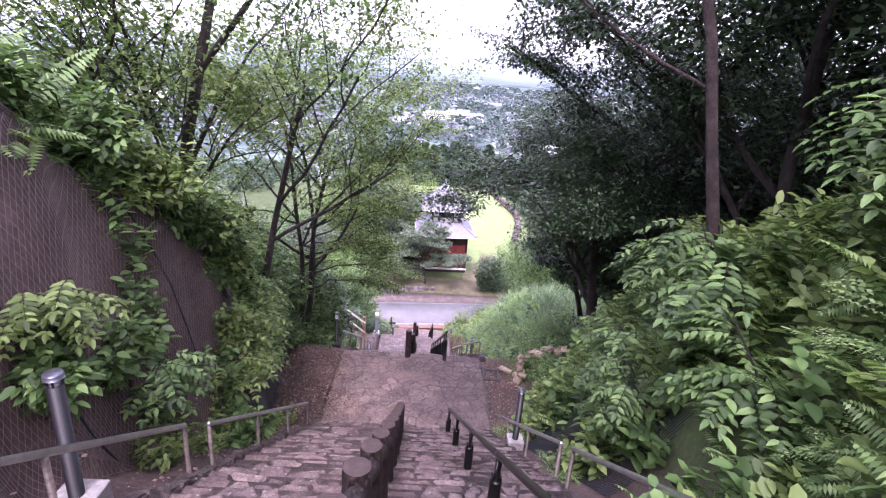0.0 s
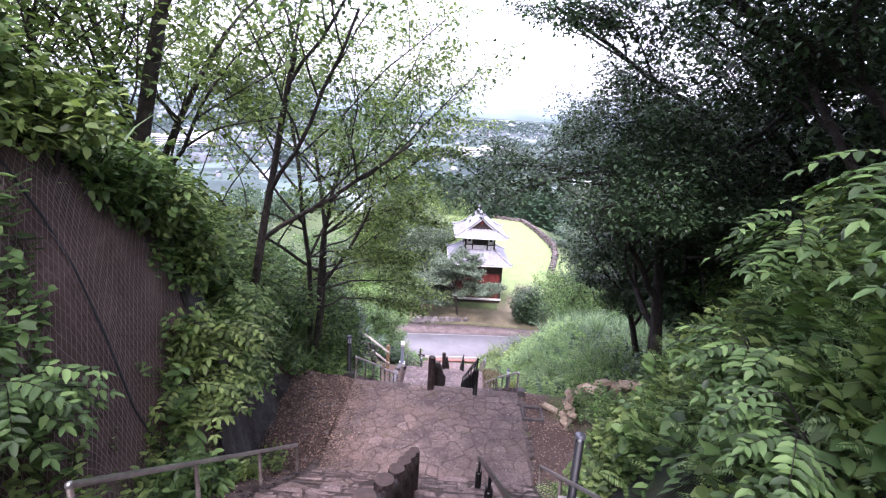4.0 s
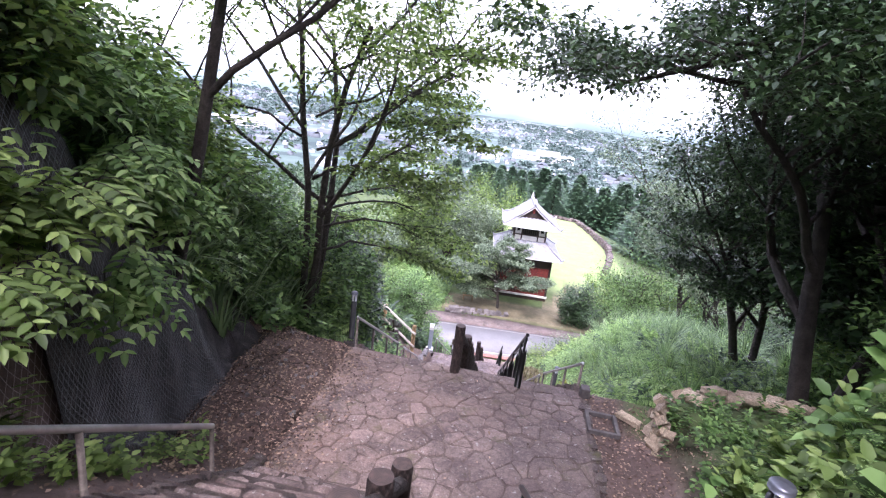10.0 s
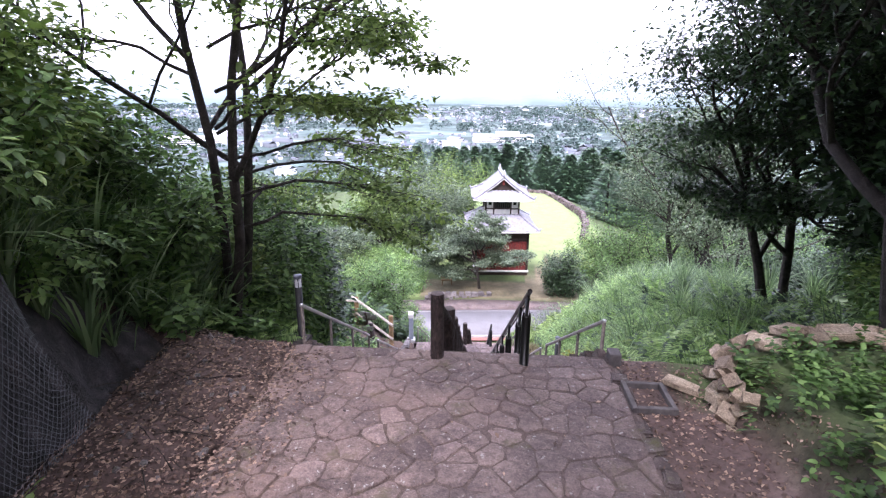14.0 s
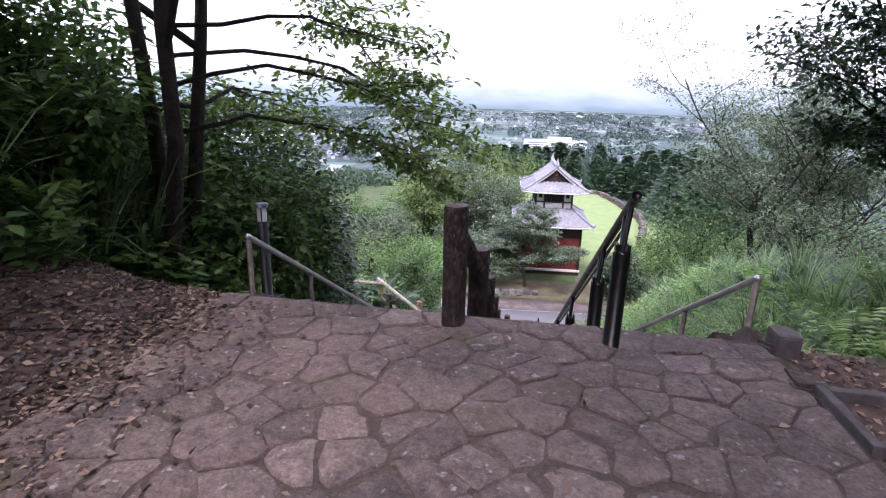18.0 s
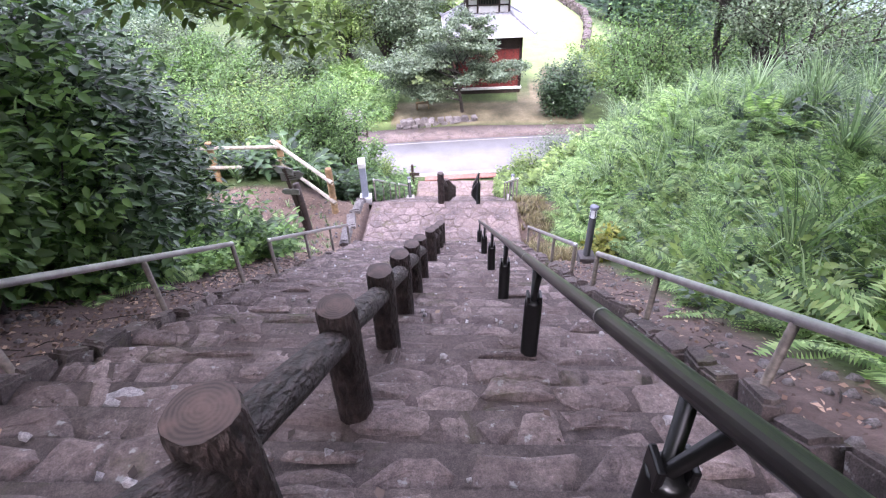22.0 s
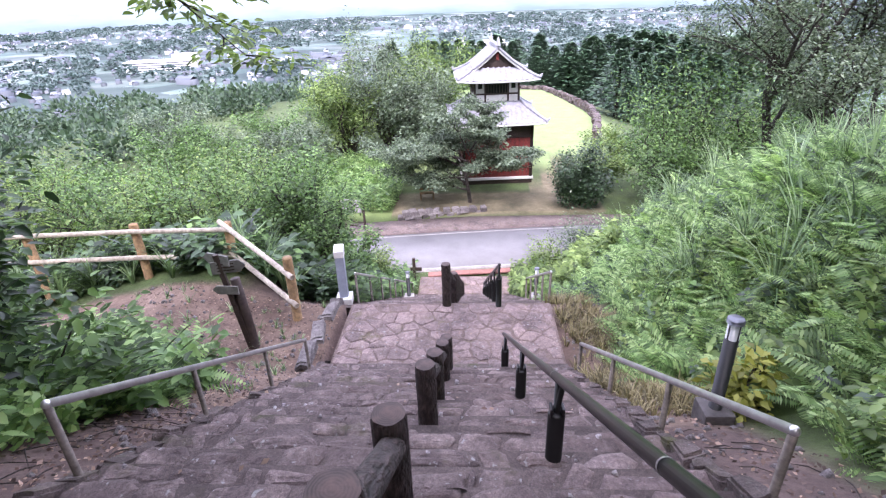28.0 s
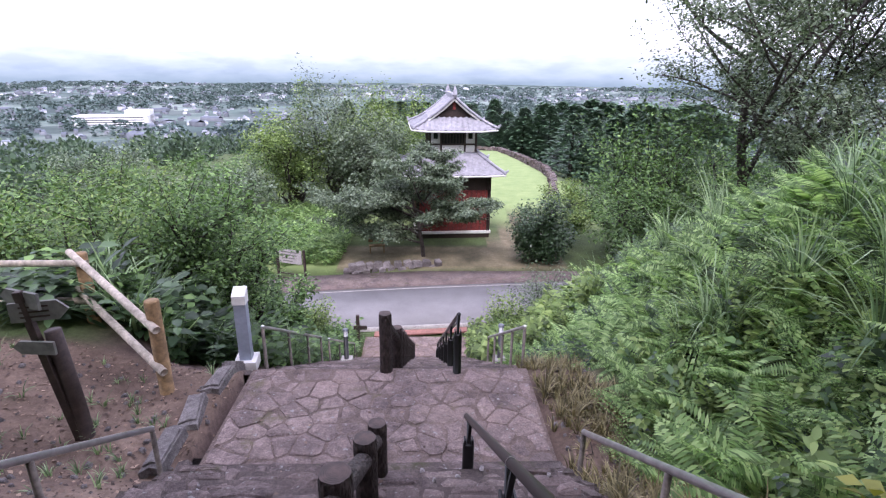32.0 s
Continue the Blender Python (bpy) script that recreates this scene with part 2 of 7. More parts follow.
def log_bark():
    m, nt, p = nodes_of("imitation_log")
    tc = nt.nodes.new("ShaderNodeTexCoord")
    mp = nt.nodes.new("ShaderNodeMapping")
    mp.inputs["Scale"].default_value = (34, 34, 13)
    nt.links.new(tc.outputs["Object"], mp.inputs["Vector"])
    n = nt.nodes.new("ShaderNodeTexNoise")
    n.inputs["Scale"].default_value, n.inputs["Detail"].default_value = 1.0, 5
    nt.links.new(mp.outputs[0], n.inputs["Vector"])
    c = ramp(nt, n.outputs[0], [(0.3, (0.012, 0.008, 0.007)), (0.5, (0.034, 0.023, 0.02)), (0.7, (0.08, 0.056, 0.05))]).outputs[0]
    nt.links.new(c, p.inputs["Base Color"])
    p.inputs["Roughness"].default_value = 0.68
    bumped(nt, p, n.outputs[0], 1.0, 0.07)
    return m


def log_end():
    m, nt, p = nodes_of("log_end_rings")
    tc = nt.nodes.new("ShaderNodeTexCoord")
    w = nt.nodes.new("ShaderNodeTexWave")
    w.wave_type, w.rings_direction = "RINGS", "Z"
    w.inputs["Scale"].default_value, w.inputs["Distortion"].default_value = 28, 3.0
    nt.links.new(tc.outputs["Object"], w.inputs["Vector"])
    n = noise_tex(nt, 12)
    c = ramp(nt, w.outputs["Fac"], [(0.0, (0.034, 0.023, 0.02)), (1.0, (0.066, 0.045, 0.039))]).outputs[0]
    c = mix(nt, ramp(nt, n.outputs[0], [(0.45, (0, 0, 0)), (0.7, (1, 1, 1))]).outputs[0], c, (0.105, 0.068, 0.056))
    nt.links.new(c, p.inputs["Base Color"])
    p.inputs["Roughness"].default_value = 0.7
    bumped(nt, p, n.outputs[0], 0.4, 0.01)
    return m


LOG, LOGEND = log_bark(), log_end()

LEAF_MID = leafy("broad_leaf", (0.061, 0.117, 0.039), (0.119, 0.223, 0.072), (0.216, 0.348, 0.117), 0.3)
LEAF_DARK = leafy("dark_evergreen_leaf", (0.024, 0.052, 0.026), (0.052, 0.101, 0.047), (0.100, 0.169, 0.077), 0.2, 0.4)
LEAF_LIGHT = leafy("light_maple_leaf", (0.102, 0.164, 0.050), (0.183, 0.277, 0.083), (0.305, 0.402, 0.144), 0.38)
LEAF_GREY = leafy("grey_green_leaf", (0.078, 0.116, 0.075), (0.146, 0.202, 0.133), (0.243, 0.303, 0.220), 0.3)
FERN = leafy("fern", (0.116, 0.219, 0.074), (0.239, 0.391, 0.140), (0.408, 0.543, 0.253), 0.45)
GRASS = leafy("long_grass", (0.109, 0.180, 0.091), (0.207, 0.317, 0.169), (0.370, 0.475, 0.299), 0.35)
CONIFER = leafy("conifer_needle", (0.039, 0.088, 0.053), (0.074, 0.150, 0.085), (0.131, 0.229, 0.124), 0.1)
LITTER = leafy("dead_leaf", (0.06, 0.036, 0.03), (0.16, 0.1, 0.082), (0.4, 0.28, 0.22), 0.1, 0.7)
FARWOOD = leafy("far_wood_leaf", (0.045, 0.085, 0.055), (0.08, 0.135, 0.085), (0.13, 0.19, 0.12), 0.2)
DRYGRASS = leafy("dry_grass", (0.13, 0.11, 0.055), (0.24, 0.2, 0.1), (0.36, 0.31, 0.18), 0.2)
YELLOWFERN = leafy("yellow_fern", (0.2, 0.22, 0.03), (0.3, 0.31, 0.05), (0.4, 0.4, 0.08), 0.3)


def ground_mat():
    m, nt, p = nodes_of("ground")
    tc = nt.nodes.new("ShaderNodeTexCoord")
    sep = nt.nodes.new("ShaderNodeSeparateXYZ")
    nt.links.new(tc.outputs["Object"], sep.inputs[0])
    att = nt.nodes.new("ShaderNodeVertexColor")
    att.layer_name = "cover"
    n1 = noise_tex(nt, 0.9, 8, 0.7)
    n2 = noise_tex(nt, 14, 6, 0.75)
    earth = ramp(nt, n1.outputs[0], [(0.3, (0.055, 0.037, 0.033)), (0.52, (0.115, 0.079, 0.069)), (0.75, (0.2, 0.145, 0.125))]).outputs[0]
    fine = ramp(nt, n2.outputs[0], [(0.25, (0.5, 0.5, 0.5)), (0.75, (1.35, 1.35, 1.35))]).outputs[0]
    earth = mix(nt, 1.0, earth, fine, "MULTIPLY")
    sand = mix(nt, 1.0, ramp(nt, n1.outputs[0], [(0.3, (0.09, 0.06, 0.046)), (0.52, (0.19, 0.132, 0.1)), (0.75, (0.33, 0.245, 0.19))]).outputs[0], fine, "MULTIPLY")
    earth = mix(nt, att.outputs["Alpha"], sand, earth)
    green = ramp(nt, n1.outputs[0], [(0.3, (0.045, 0.065, 0.022)), (0.7, (0.1, 0.15, 0.045))]).outputs[0]
    green = mix(nt, 1.0, green, fine, "MULTIPLY")
    lawn = ramp(nt, n1.outputs[0], [(0.3, (0.17, 0.25, 0.085)), (0.7, (0.26, 0.33, 0.13))]).outputs[0]
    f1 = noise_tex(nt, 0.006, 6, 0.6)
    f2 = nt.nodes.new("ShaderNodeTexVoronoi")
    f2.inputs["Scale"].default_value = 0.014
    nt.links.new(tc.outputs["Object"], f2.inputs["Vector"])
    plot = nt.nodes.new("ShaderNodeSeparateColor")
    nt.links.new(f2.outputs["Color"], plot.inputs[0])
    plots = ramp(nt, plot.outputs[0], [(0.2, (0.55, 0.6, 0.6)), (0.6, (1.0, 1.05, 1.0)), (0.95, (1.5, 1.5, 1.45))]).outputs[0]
    # far plots: the blue of distance haze is mixed into their colour
    hazy_fields = mix(nt, 1.0, ramp(nt, f1.outputs[0], [(0.38, (0.05, 0.085, 0.08)), (0.5, (0.09, 0.13, 0.115)), (0.62, (0.155, 0.185, 0.17))]).outputs[0], plots, "MULTIPLY")
    s = nt.nodes.new("ShaderNodeSeparateColor")
    nt.links.new(att.outputs["Color"], s.inputs[0])
    c = mix(nt, s.outputs[0], earth, green)
    c = mix(nt, s.outputs[1], c, lawn)
    c = mix(nt, s.outputs[2], c, hazy_fields)
    nt.links.new(c, p.inputs["Base Color"])
    p.inputs["Roughness"].default_value = 0.95
    bumped(nt, p, n2.outputs[0], 0.6, 0.03)
    return m


def asphalt_mat():
    m, nt, p = nodes_of("asphalt")
    n1, n2 = noise_tex(nt, 0.6, 5, 0.6), noise_tex(nt, 45, 4, 0.7)
    c = ramp(nt, n1.outputs[0], [(0.3, (0.17, 0.165, 0.17)), (0.7, (0.24, 0.235, 0.24))]).outputs[0]
    c = mix(nt, 1.0, c, ramp(nt, n2.outputs[0], [(0.3, (0.75,) * 3), (0.7, (1.2,) * 3)]).outputs[0], "MULTIPLY")
    nt.links.new(c, p.inputs["Base Color"])
    p.inputs["Roughness"].default_value = 0.7
    bumped(nt, p, n2.outputs[0], 0.3, 0.01)
    return m


GROUND, ASPHALT = ground_mat(), asphalt_mat()

# ---- mesh helpers ----


def mesh_np(name, V, F, mats, mat_index=None, smooth=False):
    V = np.asarray(V, dtype=np.float32)
    F = np.asarray(F, dtype=np.int32)
    me = bpy.data.meshes.new(name)
    k = F.shape[1]
    me.vertices.add(len(V))
    me.vertices.foreach_set("co", V.ravel())
    me.loops.add(F.size)
    me.loops.foreach_set("vertex_index", F.ravel())
    me.polygons.add(len(F))
    me.polygons.foreach_set("loop_start", np.arange(0, F.size, k, dtype=np.int32))
    me.polygons.foreach_set("loop_total", np.full(len(F), k, dtype=np.int32))
    for m in mats if isinstance(mats, (list, tuple)) else [mats]:
        me.materials.append(m)
    if mat_index is not None:
        me.polygons.foreach_set("material_index", np.asarray(mat_index, dtype=np.int32))
    if smooth:
        me.polygons.foreach_set("use_smooth", np.ones(len(F), dtype=bool))
    me.update(calc_edges=True)
    return me


def put(name, me, parent=None, label=""):
    ob = new(name, me)
    ob.parent = parent
    if label:
        ob["label"] = label
    return ob


def part(name, bm, material, parent, label="", smooth=False):
    me = bpy.data.meshes.new(name)
    bm.normal_update()
    bm.to_mesh(me)
    bm.free()
    me.materials.append(material)
    if smooth:
        for f in me.polygons:
            f.use_smooth = True
    return put(name, me, parent, label)


def box_bm(sx, sy, sz, at=(0, 0, 0), bevel=0.0, rz=0.0):
    bm = bmesh.new()
    bmesh.ops.create_cube(bm, size=1)
    bmesh.ops.scale(bm, vec=(sx, sy, sz), verts=bm.verts)
    if bevel:
        bmesh.ops.bevel(bm, geom=bm.edges[:], offset=bevel, segments=2, affect="EDGES", profile=0.6)
    if rz:
        bmesh.ops.rotate(bm, cent=(0, 0, 0), matrix=Matrix.Rotation(rz, 3, "Z"), verts=bm.verts)
    bmesh.ops.translate(bm, vec=at, verts=bm.verts)
    return bm


def tube_np(pts, radii, sides=8, cap=True):
    """A tube along points; returns verts and quads (caps folded into quads)."""
    pts = np.asarray(pts, float)
    n = len(pts)
    tang = np.gradient(pts, axis=0)
    tang /= np.linalg.norm(tang, axis=1)[:, None] + 1e-9
    ref = np.array([0.0, 0.0, 1.0]) if abs(tang[0][2]) < 0.9 else np.array([1.0, 0, 0])
    V = []
    a = np.linspace(0, 2 * np.pi, sides, endpoint=False)
    for i in range(n):
        u = np.cross(tang[i], ref)
        u /= np.linalg.norm(u) + 1e-9
        w = np.cross(tang[i], u)
        V.append(pts[i] + radii[i] * (np.cos(a)[:, None] * u + np.sin(a)[:, None] * w))
    V = np.concatenate(V)
    F = []
    for i in range(n - 1):
        for j in range(sides):
            k = (j + 1) % sides
            F.append((i * sides + j, i * sides + k, (i + 1) * sides + k, (i + 1) * sides + j))
    if cap:
        for base in (0, (n - 1) * sides):
            for j in range(1, sides - 2, 2):
                F.append((base, base + j, base + j + 1, base + (j + 2)))
    return V, np.array(F)


def joined(chunks):
    Vs, Fs, o = [], [], 0
    for V, F in chunks:
        Vs.append(V)
        Fs.append(F + o)
        o += len(V)
    return np.concatenate(Vs), np.concatenate(Fs)


def tube_part(name, pts, r, mat, parent, sides=12, label=""):
    radii = r if isinstance(r, (list, tuple)) else [r] * len(pts)
    V, F = tube_np(pts, radii, sides)
    return put(name, mesh_np(name, V, F, mat, smooth=False), parent, label)


def empty(name, at=(0, 0, 0), rz=0.0):
    ob = new(name)
    ob.matrix_basis = pose(*at, 0, 0, rz)
    ob.empty_display_size = 0.1
    return ob


# ---- the lie of the land ----
A_END, L1_END, B_END, L2_END, C_END = 10.15, 13.65, 23.4, 25.4, 35.8
Z2, Z3 = -5.9, -12.0
XL, XR = -2.42, 1.55
TOP_Y, TOP_Z = -2.8, 8.55


def edge(y):
    """The stairs narrow a little on the bank side."""
    return np.interp(y, [L1_END, 18, B_END, C_END], [XR, 1.4, 1.33, 1.45])


def S(y):
    """The stairs' mean level along the walk."""
    return np.interp(y, [TOP_Y, A_END, L1_END, B_END, L2_END, C_END], [TOP_Z, 0, 0, Z2, Z2, Z3])


def sm(v, a, b):
    t = np.clip((v - a) / (b - a), 0, 1)
    return t * t * (3 - 2 * t)


def lump(x, y, s, k):
    return np.sin(x * s + 1.3 * k) * np.cos(y * s * 0.9 + 2.1 * k) + 0.5 * np.sin(x * s * 2.3 + y * s * 1.9 + k)


def toe(y):
    """How far the foot of the cliff stands from the stairs."""
    return np.interp(y, [-6, 8.5, 10.5, 12, 14], [0.75, 0.8, 1.1, 1.25, 1.3])


def height(x, y):
    x, y = np.asarray(x, float), np.asarray(y, float)
    s = S(y)
    mid = s - 0.22
    d, e = XL - 0.1 - x, x - edge(y) - 0.12
    # left: cliff beside the upper flight, then hillside, platform and valley
    H = np.interp(y, [-6, 8.5, 10.5, 11.6, 13, 16.5, 20], [4.0, 3.7, 2.8, 2.2, 1.6, 0.9, 0.4])
    s_left = np.interp(y, [TOP_Y, A_END, L1_END, 18, 21.3, 26.6, 33, 40, 60], [TOP_Z, 0, 0, -2.7, -5.7, -5.8, -10.2, -13.0, -15])
    d0 = toe(y)
    steep = np.interp(y, [8, 11.4, 12.8, 15], [0.75, 0.8, 1.8, 2.2])
    left = np.where(d < d0, s - 0.03 + 0.1 * np.clip(d, 0, 9) + 0.12 * sm(y, 10, 11) * (1 - sm(y, 13, 14)) * d, 0)
    k = sm(d, d0, d0 + steep)
    left = np.where(d < d0, left, (1 - sm(d, 0.8, 2.0)) * (s + 0.1) + sm(d, 0.8, 2.0) * (s_left + 0.1) + H * k)
    left = left + np.where(d > 2.6, np.interp(y, [0, 10, 16, 20], [0.35, 0.2, -0.1, -0.25]) * np.minimum(d - 2.6, 40), 0)
    # right: steep bank beside the upper flight, stone pile, grassy bank beside the lower flights
    R = np.interp(y, [-6, 7.5, 9.5, 11.3], [3.3, 3.1, 2.2, 0.35])
    right_a = s - 0.02 + 0.1 * np.clip(e, 0, 0.4) + R * sm(e, 0.25, 2.1) + 0.3 * np.clip(e - 2.1, 0, 9)
    crest = np.interp(y, [11, 14, 18, 21, 26, 32, 36, 39], [0.3, -0.4, -1.2, -2.0, -3.5, -6.6, -9.4, -12.0])
    kk = sm(e, 0.75, 4.2)
    right_b = (1 - kk) * (s - 0.02) + kk * np.maximum(crest, s) - 0.03 * np.clip(e - 4.2, 0, 60)
    t = sm(y, 10.2, 12.6)
    right = (1 - t) * right_a + t * right_b
    right = right + 0.5 * sm(x, 2.6, 3.1) * (1 - sm(x, 7, 9)) * sm(y, 9.6, 10.9) * (1 - sm(y, 13.2, 13.6))
    z = np.where(d > 0, left, np.where(e > 0, right, mid))
    # road level, tower hill, slope down to the plain
    low = np.where(y < 44.6, -12.0, -11.75) - 0.012 * np.clip(y - 62, 0, 60) ** 1.15 - 0.02 * np.clip(-x - 8, 0, 50) ** 1.3 - 0.35 * np.clip(x - 13 + (y - 60) * 0.1, 0, 30)
    g = sm(y, 36.2, 38.2) * np.where(d > 0, sm(y, 33, 38.2), 1)
    z = z * (1 - g) + low * g
    z = z - np.where(y > 92, 0.33 * np.clip(y - 92, 0, 260), 0)
    z = z - 0.25 * np.clip(np.abs(x) - 45, 0, 350) * sm(np.abs(x), 45, 60)
    z = np.maximum(z, -105.0)
    far = sm(y, 3300, 4400)
    z = z + far * 20.0
    z = z + np.where((d > d0) & (d < d0 + 2) & (y < 12.5), 0.16 * lump(x, y, 2.9, 2) + 0.08 * lump(y, x, 6.1, 4), 0)
    z = z + np.where((d > 0.3) | (e > 0.5), 0.035 * lump(x, y, 2.2, 1) * (y < 44), 0)
    return z


gx = np.concatenate([-np.geomspace(4500, 10, 46)[:-1], np.concatenate([np.arange(-10, -4.6, 0.28), np.arange(-4.6, -2.45, 0.07), np.arange(-2.4, 1.5, 0.26), np.arange(1.6, 3.8, 0.14), np.arange(3.95, 12.01, 0.28)]), np.geomspace(12.3, 4500, 46)])
gy = np.concatenate([np.arange(-40, -6, 2.5), np.arange(-6, 48.01, 0.28), np.geomspace(48.4, 4700, 80)])
GX, GY = np.meshgrid(gx, gy)
GZ = height(GX, GY)
nx, ny = len(gx), len(gy)
ids = np.arange(nx * ny).reshape(ny, nx)
quads = np.stack([ids[:-1, :-1], ids[:-1, 1:], ids[1:, 1:], ids[1:, :-1]], -1).reshape(-1, 4)
ground_me = mesh_np("ground", np.stack([GX, GY, GZ], -1).reshape(-1, 3), quads, GROUND, smooth=True)
dd, ee = XL - GX, GX - XR
green = np.clip(sm(dd, 1.6, 2.6) + sm(ee, 0.55, 1.0) * np.where(GY > 12.6, 1, sm(ee, 0.3, 1.0)), 0, 1)
green = np.where((GY > 9.8) & (GY < 12.7) & (GX > 0), sm(ee, 1.0, 1.6), green)
cliffy = (dd > 0) & (dd < 2.3) & (GY < 13.5)
green = np.where(cliffy, 0, green)
platform = (GX < -2.5) & (GX > -8.5) & (GY > 21.0) & (GY < 25.6)
green = np.where(platform, 0.0, green)
green = np.where(GY > 36.5, 1, green)
yard = (GX > -4.6) & (GX < 7.5) & (GY > 44.6) & (GY < 55) & (GY - 44.6 < 3.6 + np.clip(GX - 3.5, 0, 3) * 2.6)
green = np.where(yard, 0.15, green)
lawn = np.where((GY > 53) & (GY < 93) & (GX > -5) & (GX < 13), 1.0, 0) + np.where((GY > 44.6) & (GY < 56) & (GX < -4.4) & (GX > -14), 0.6, 0)
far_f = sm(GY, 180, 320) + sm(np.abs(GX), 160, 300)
lawn = np.where(yard, 0.15, lawn)
earthy = np.where(platform | yard | ((GX > 1.3) & (GX < 2.6) & (GY > 20.5) & (GY < 27)), 0.0, 1.0)
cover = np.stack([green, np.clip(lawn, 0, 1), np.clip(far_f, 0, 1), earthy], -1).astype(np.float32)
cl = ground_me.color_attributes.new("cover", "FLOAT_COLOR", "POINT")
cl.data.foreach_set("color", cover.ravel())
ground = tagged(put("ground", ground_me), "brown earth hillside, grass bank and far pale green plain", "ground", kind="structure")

# ---- stairs and landings ----


def stone_variants(n, mat):
    """Rough unit stones: bevelled, uneven blocks in a 1 x 1 x 1 box, front and top showing."""
    out = []
    for i in range(n):
        r = random.Random(100 + i)
        bm = bmesh.new()
        bmesh.ops.create_cube(bm, size=1)
        for v in bm.verts:
            v.co.x += r.uniform(-0.11, 0.02) * (1 if v.co.x > 0 else -1)
            v.co.y += r.uniform(-0.12, 0.05) * (1 if v.co.y > 0 else -1)
            v.co.z += r.uniform(-0.1, 0.05) if v.co.z > 0 else 0
        bmesh.ops.subdivide_edges(bm, edges=[ed for ed in bm.edges if abs(ed.verts[0].co.x - ed.verts[1].co.x) > 0.5], cuts=1)
        for v in bm.verts:
            if abs(v.co.x) < 0.2:
                v.co.y += r.uniform(-0.08, 0.1) * (1 if v.co.y > 0 else -1)
                v.co.x += r.uniform(-0.12, 0.12)
                if v.co.z > 0:
                    v.co.z += r.uniform(-0.02, 0.06)
        bm.normal_update()
        top = [ed for ed in bm.edges if ed.verts[0].co.z > 0.2 and ed.verts[1].co.z > 0.2 and abs(ed.calc_face_angle(0.0)) > 0.5]
        bmesh.ops.bevel(bm, geom=top, offset=0.085, segments=2, affect="EDGES")
        me = bpy.data.meshes.new("stone")
        bm.normal_update()
        bm.to_mesh(me)
        bm.free()
        me.materials.append(mat)
        out.append(me)
    return out


KERBS = stone_variants(14, KERB)
FIELDS = stone_variants(14, FIELD)
GREYS = stone_variants(14, GREYROCK)


def stone_at(me, name, parent, at, size, rot=(0, 0, 0)):
    ob = new(name, me)
    ob.parent = parent
    ob.matrix_basis = Matrix.LocRotScale(at, Euler(rot), size)
    return ob


def step_row(r, x0, x1, wmin, wmax):
    cuts, x = [x0], x0
    while x < x1 - wmin:
        x += r.uniform(wmin, wmax)
        cuts.append(min(x, x1))
    if x1 - cuts[-1] > 0.02:
        cuts[-1] = x1
    return zip(cuts[:-1], cuts[1:])


def steps_body(name, ys, zs, label):
    """The mortar body: one profile of treads and risers pushed across the width."""
    prof = []
    for i, (y, z) in enumerate(zip(ys, zs)):
        prof += [(y, zs[i - 1] if i else z), (y, z)]
    prof = prof[1:]
    V = [(XL - 0.03, y, z) for y, z in prof] + [(float(edge(y)) + 0.03, y, z) for y, z in prof]
    n = len(prof)
    V += [(x, y, z - 0.8) for x, y, z in V]
    F = [(i, i + 1, n + i + 1, n + i) for i in range(n - 1)]
    F += [(2 * n + i, 2 * n + i + 1, i + 1, i) for i in range(n - 1)]
    F += [(n + i, n + i + 1, 3 * n + i + 1, 3 * n + i) for i in range(n - 1)]
    ob = put(name, mesh_np(name, V, F, MORTAR))
    return tagged(ob, label, "stairs", kind="structure")


def flight(name, y0, z0, n, tread, rise, label, seed, near, wmin=0.12, wmax=0.5):
    """n steps going down from y0, z0. Steps in `near` get stones of their own; the rest are joined."""
    ys = [y0 - 0.1] + [y0 + k * tread for k in range(n)]
    zs = [z0 - 0.013] + [z0 - (k + 1) * rise - 0.013 for k in range(n)]
    body = steps_body(name, ys + [ys[-1] + tread], zs + [zs[-1]], label)
    r = random.Random(seed)
    far = []
    count = 0
    for k in range(n - 1):
        top, yf = z0 - (k + 1) * rise, y0 + k * tread
        x1 = float(edge(yf))
        cuts = [XL] + [b for _, b in step_row(r, XL, x1, wmin, wmax)]
        joints = [(x + r.uniform(-0.07, 0.07), x + r.uniform(-0.03, 0.03), x + r.uniform(-0.07, 0.07)) for x in cuts]
        joints[0], joints[-1] = (XL,) * 3, (x1,) * 3
        for ja, jb in zip(joints[:-1], joints[1:]):
            wide = jb[1] - ja[1] > 0.24 and r.random() < 0.5
            split = yf + tread * r.uniform(0.3, 0.72)
            lip = yf + tread + r.uniform(-0.045, 0.045)
            pieces = [(yf - 0.02, split), (split, lip)] if wide else [(yf - 0.02, lip)]
            for ya, yb in pieces:
                V, F = step_stone(r, ja, jb, ya, yb, yf, tread, top + r.uniform(-0.016, 0.008), rise + 0.06)
                if near[0] <= k < near[1] and count < 300:
                    cx, cy = (ja[1] + jb[1]) / 2, (ya + yb) / 2
                    me = bpy.data.meshes.new("step_stone")
                    me.from_pydata([(x - cx, y - cy, z - top) for x, y, z in V], [], F)
                    me.materials.append(STEP)
                    ob = new("step_stone", me)
                    ob.parent = body
                    ob.location = (cx, cy, top)
                    count += 1
                else:
                    far.append((V, F))
    if far:
        V, F = [], []
        for v, f in far:
            F += [tuple(q + len(V) for q in face) for face in f]
            V += v
        me = bpy.data.meshes.new("step_stones")
        me.from_pydata(V, [], F)
        me.materials.append(STEP_FAR)
        tagged(put("step_stones", me, body), kind="stuff")
    return body


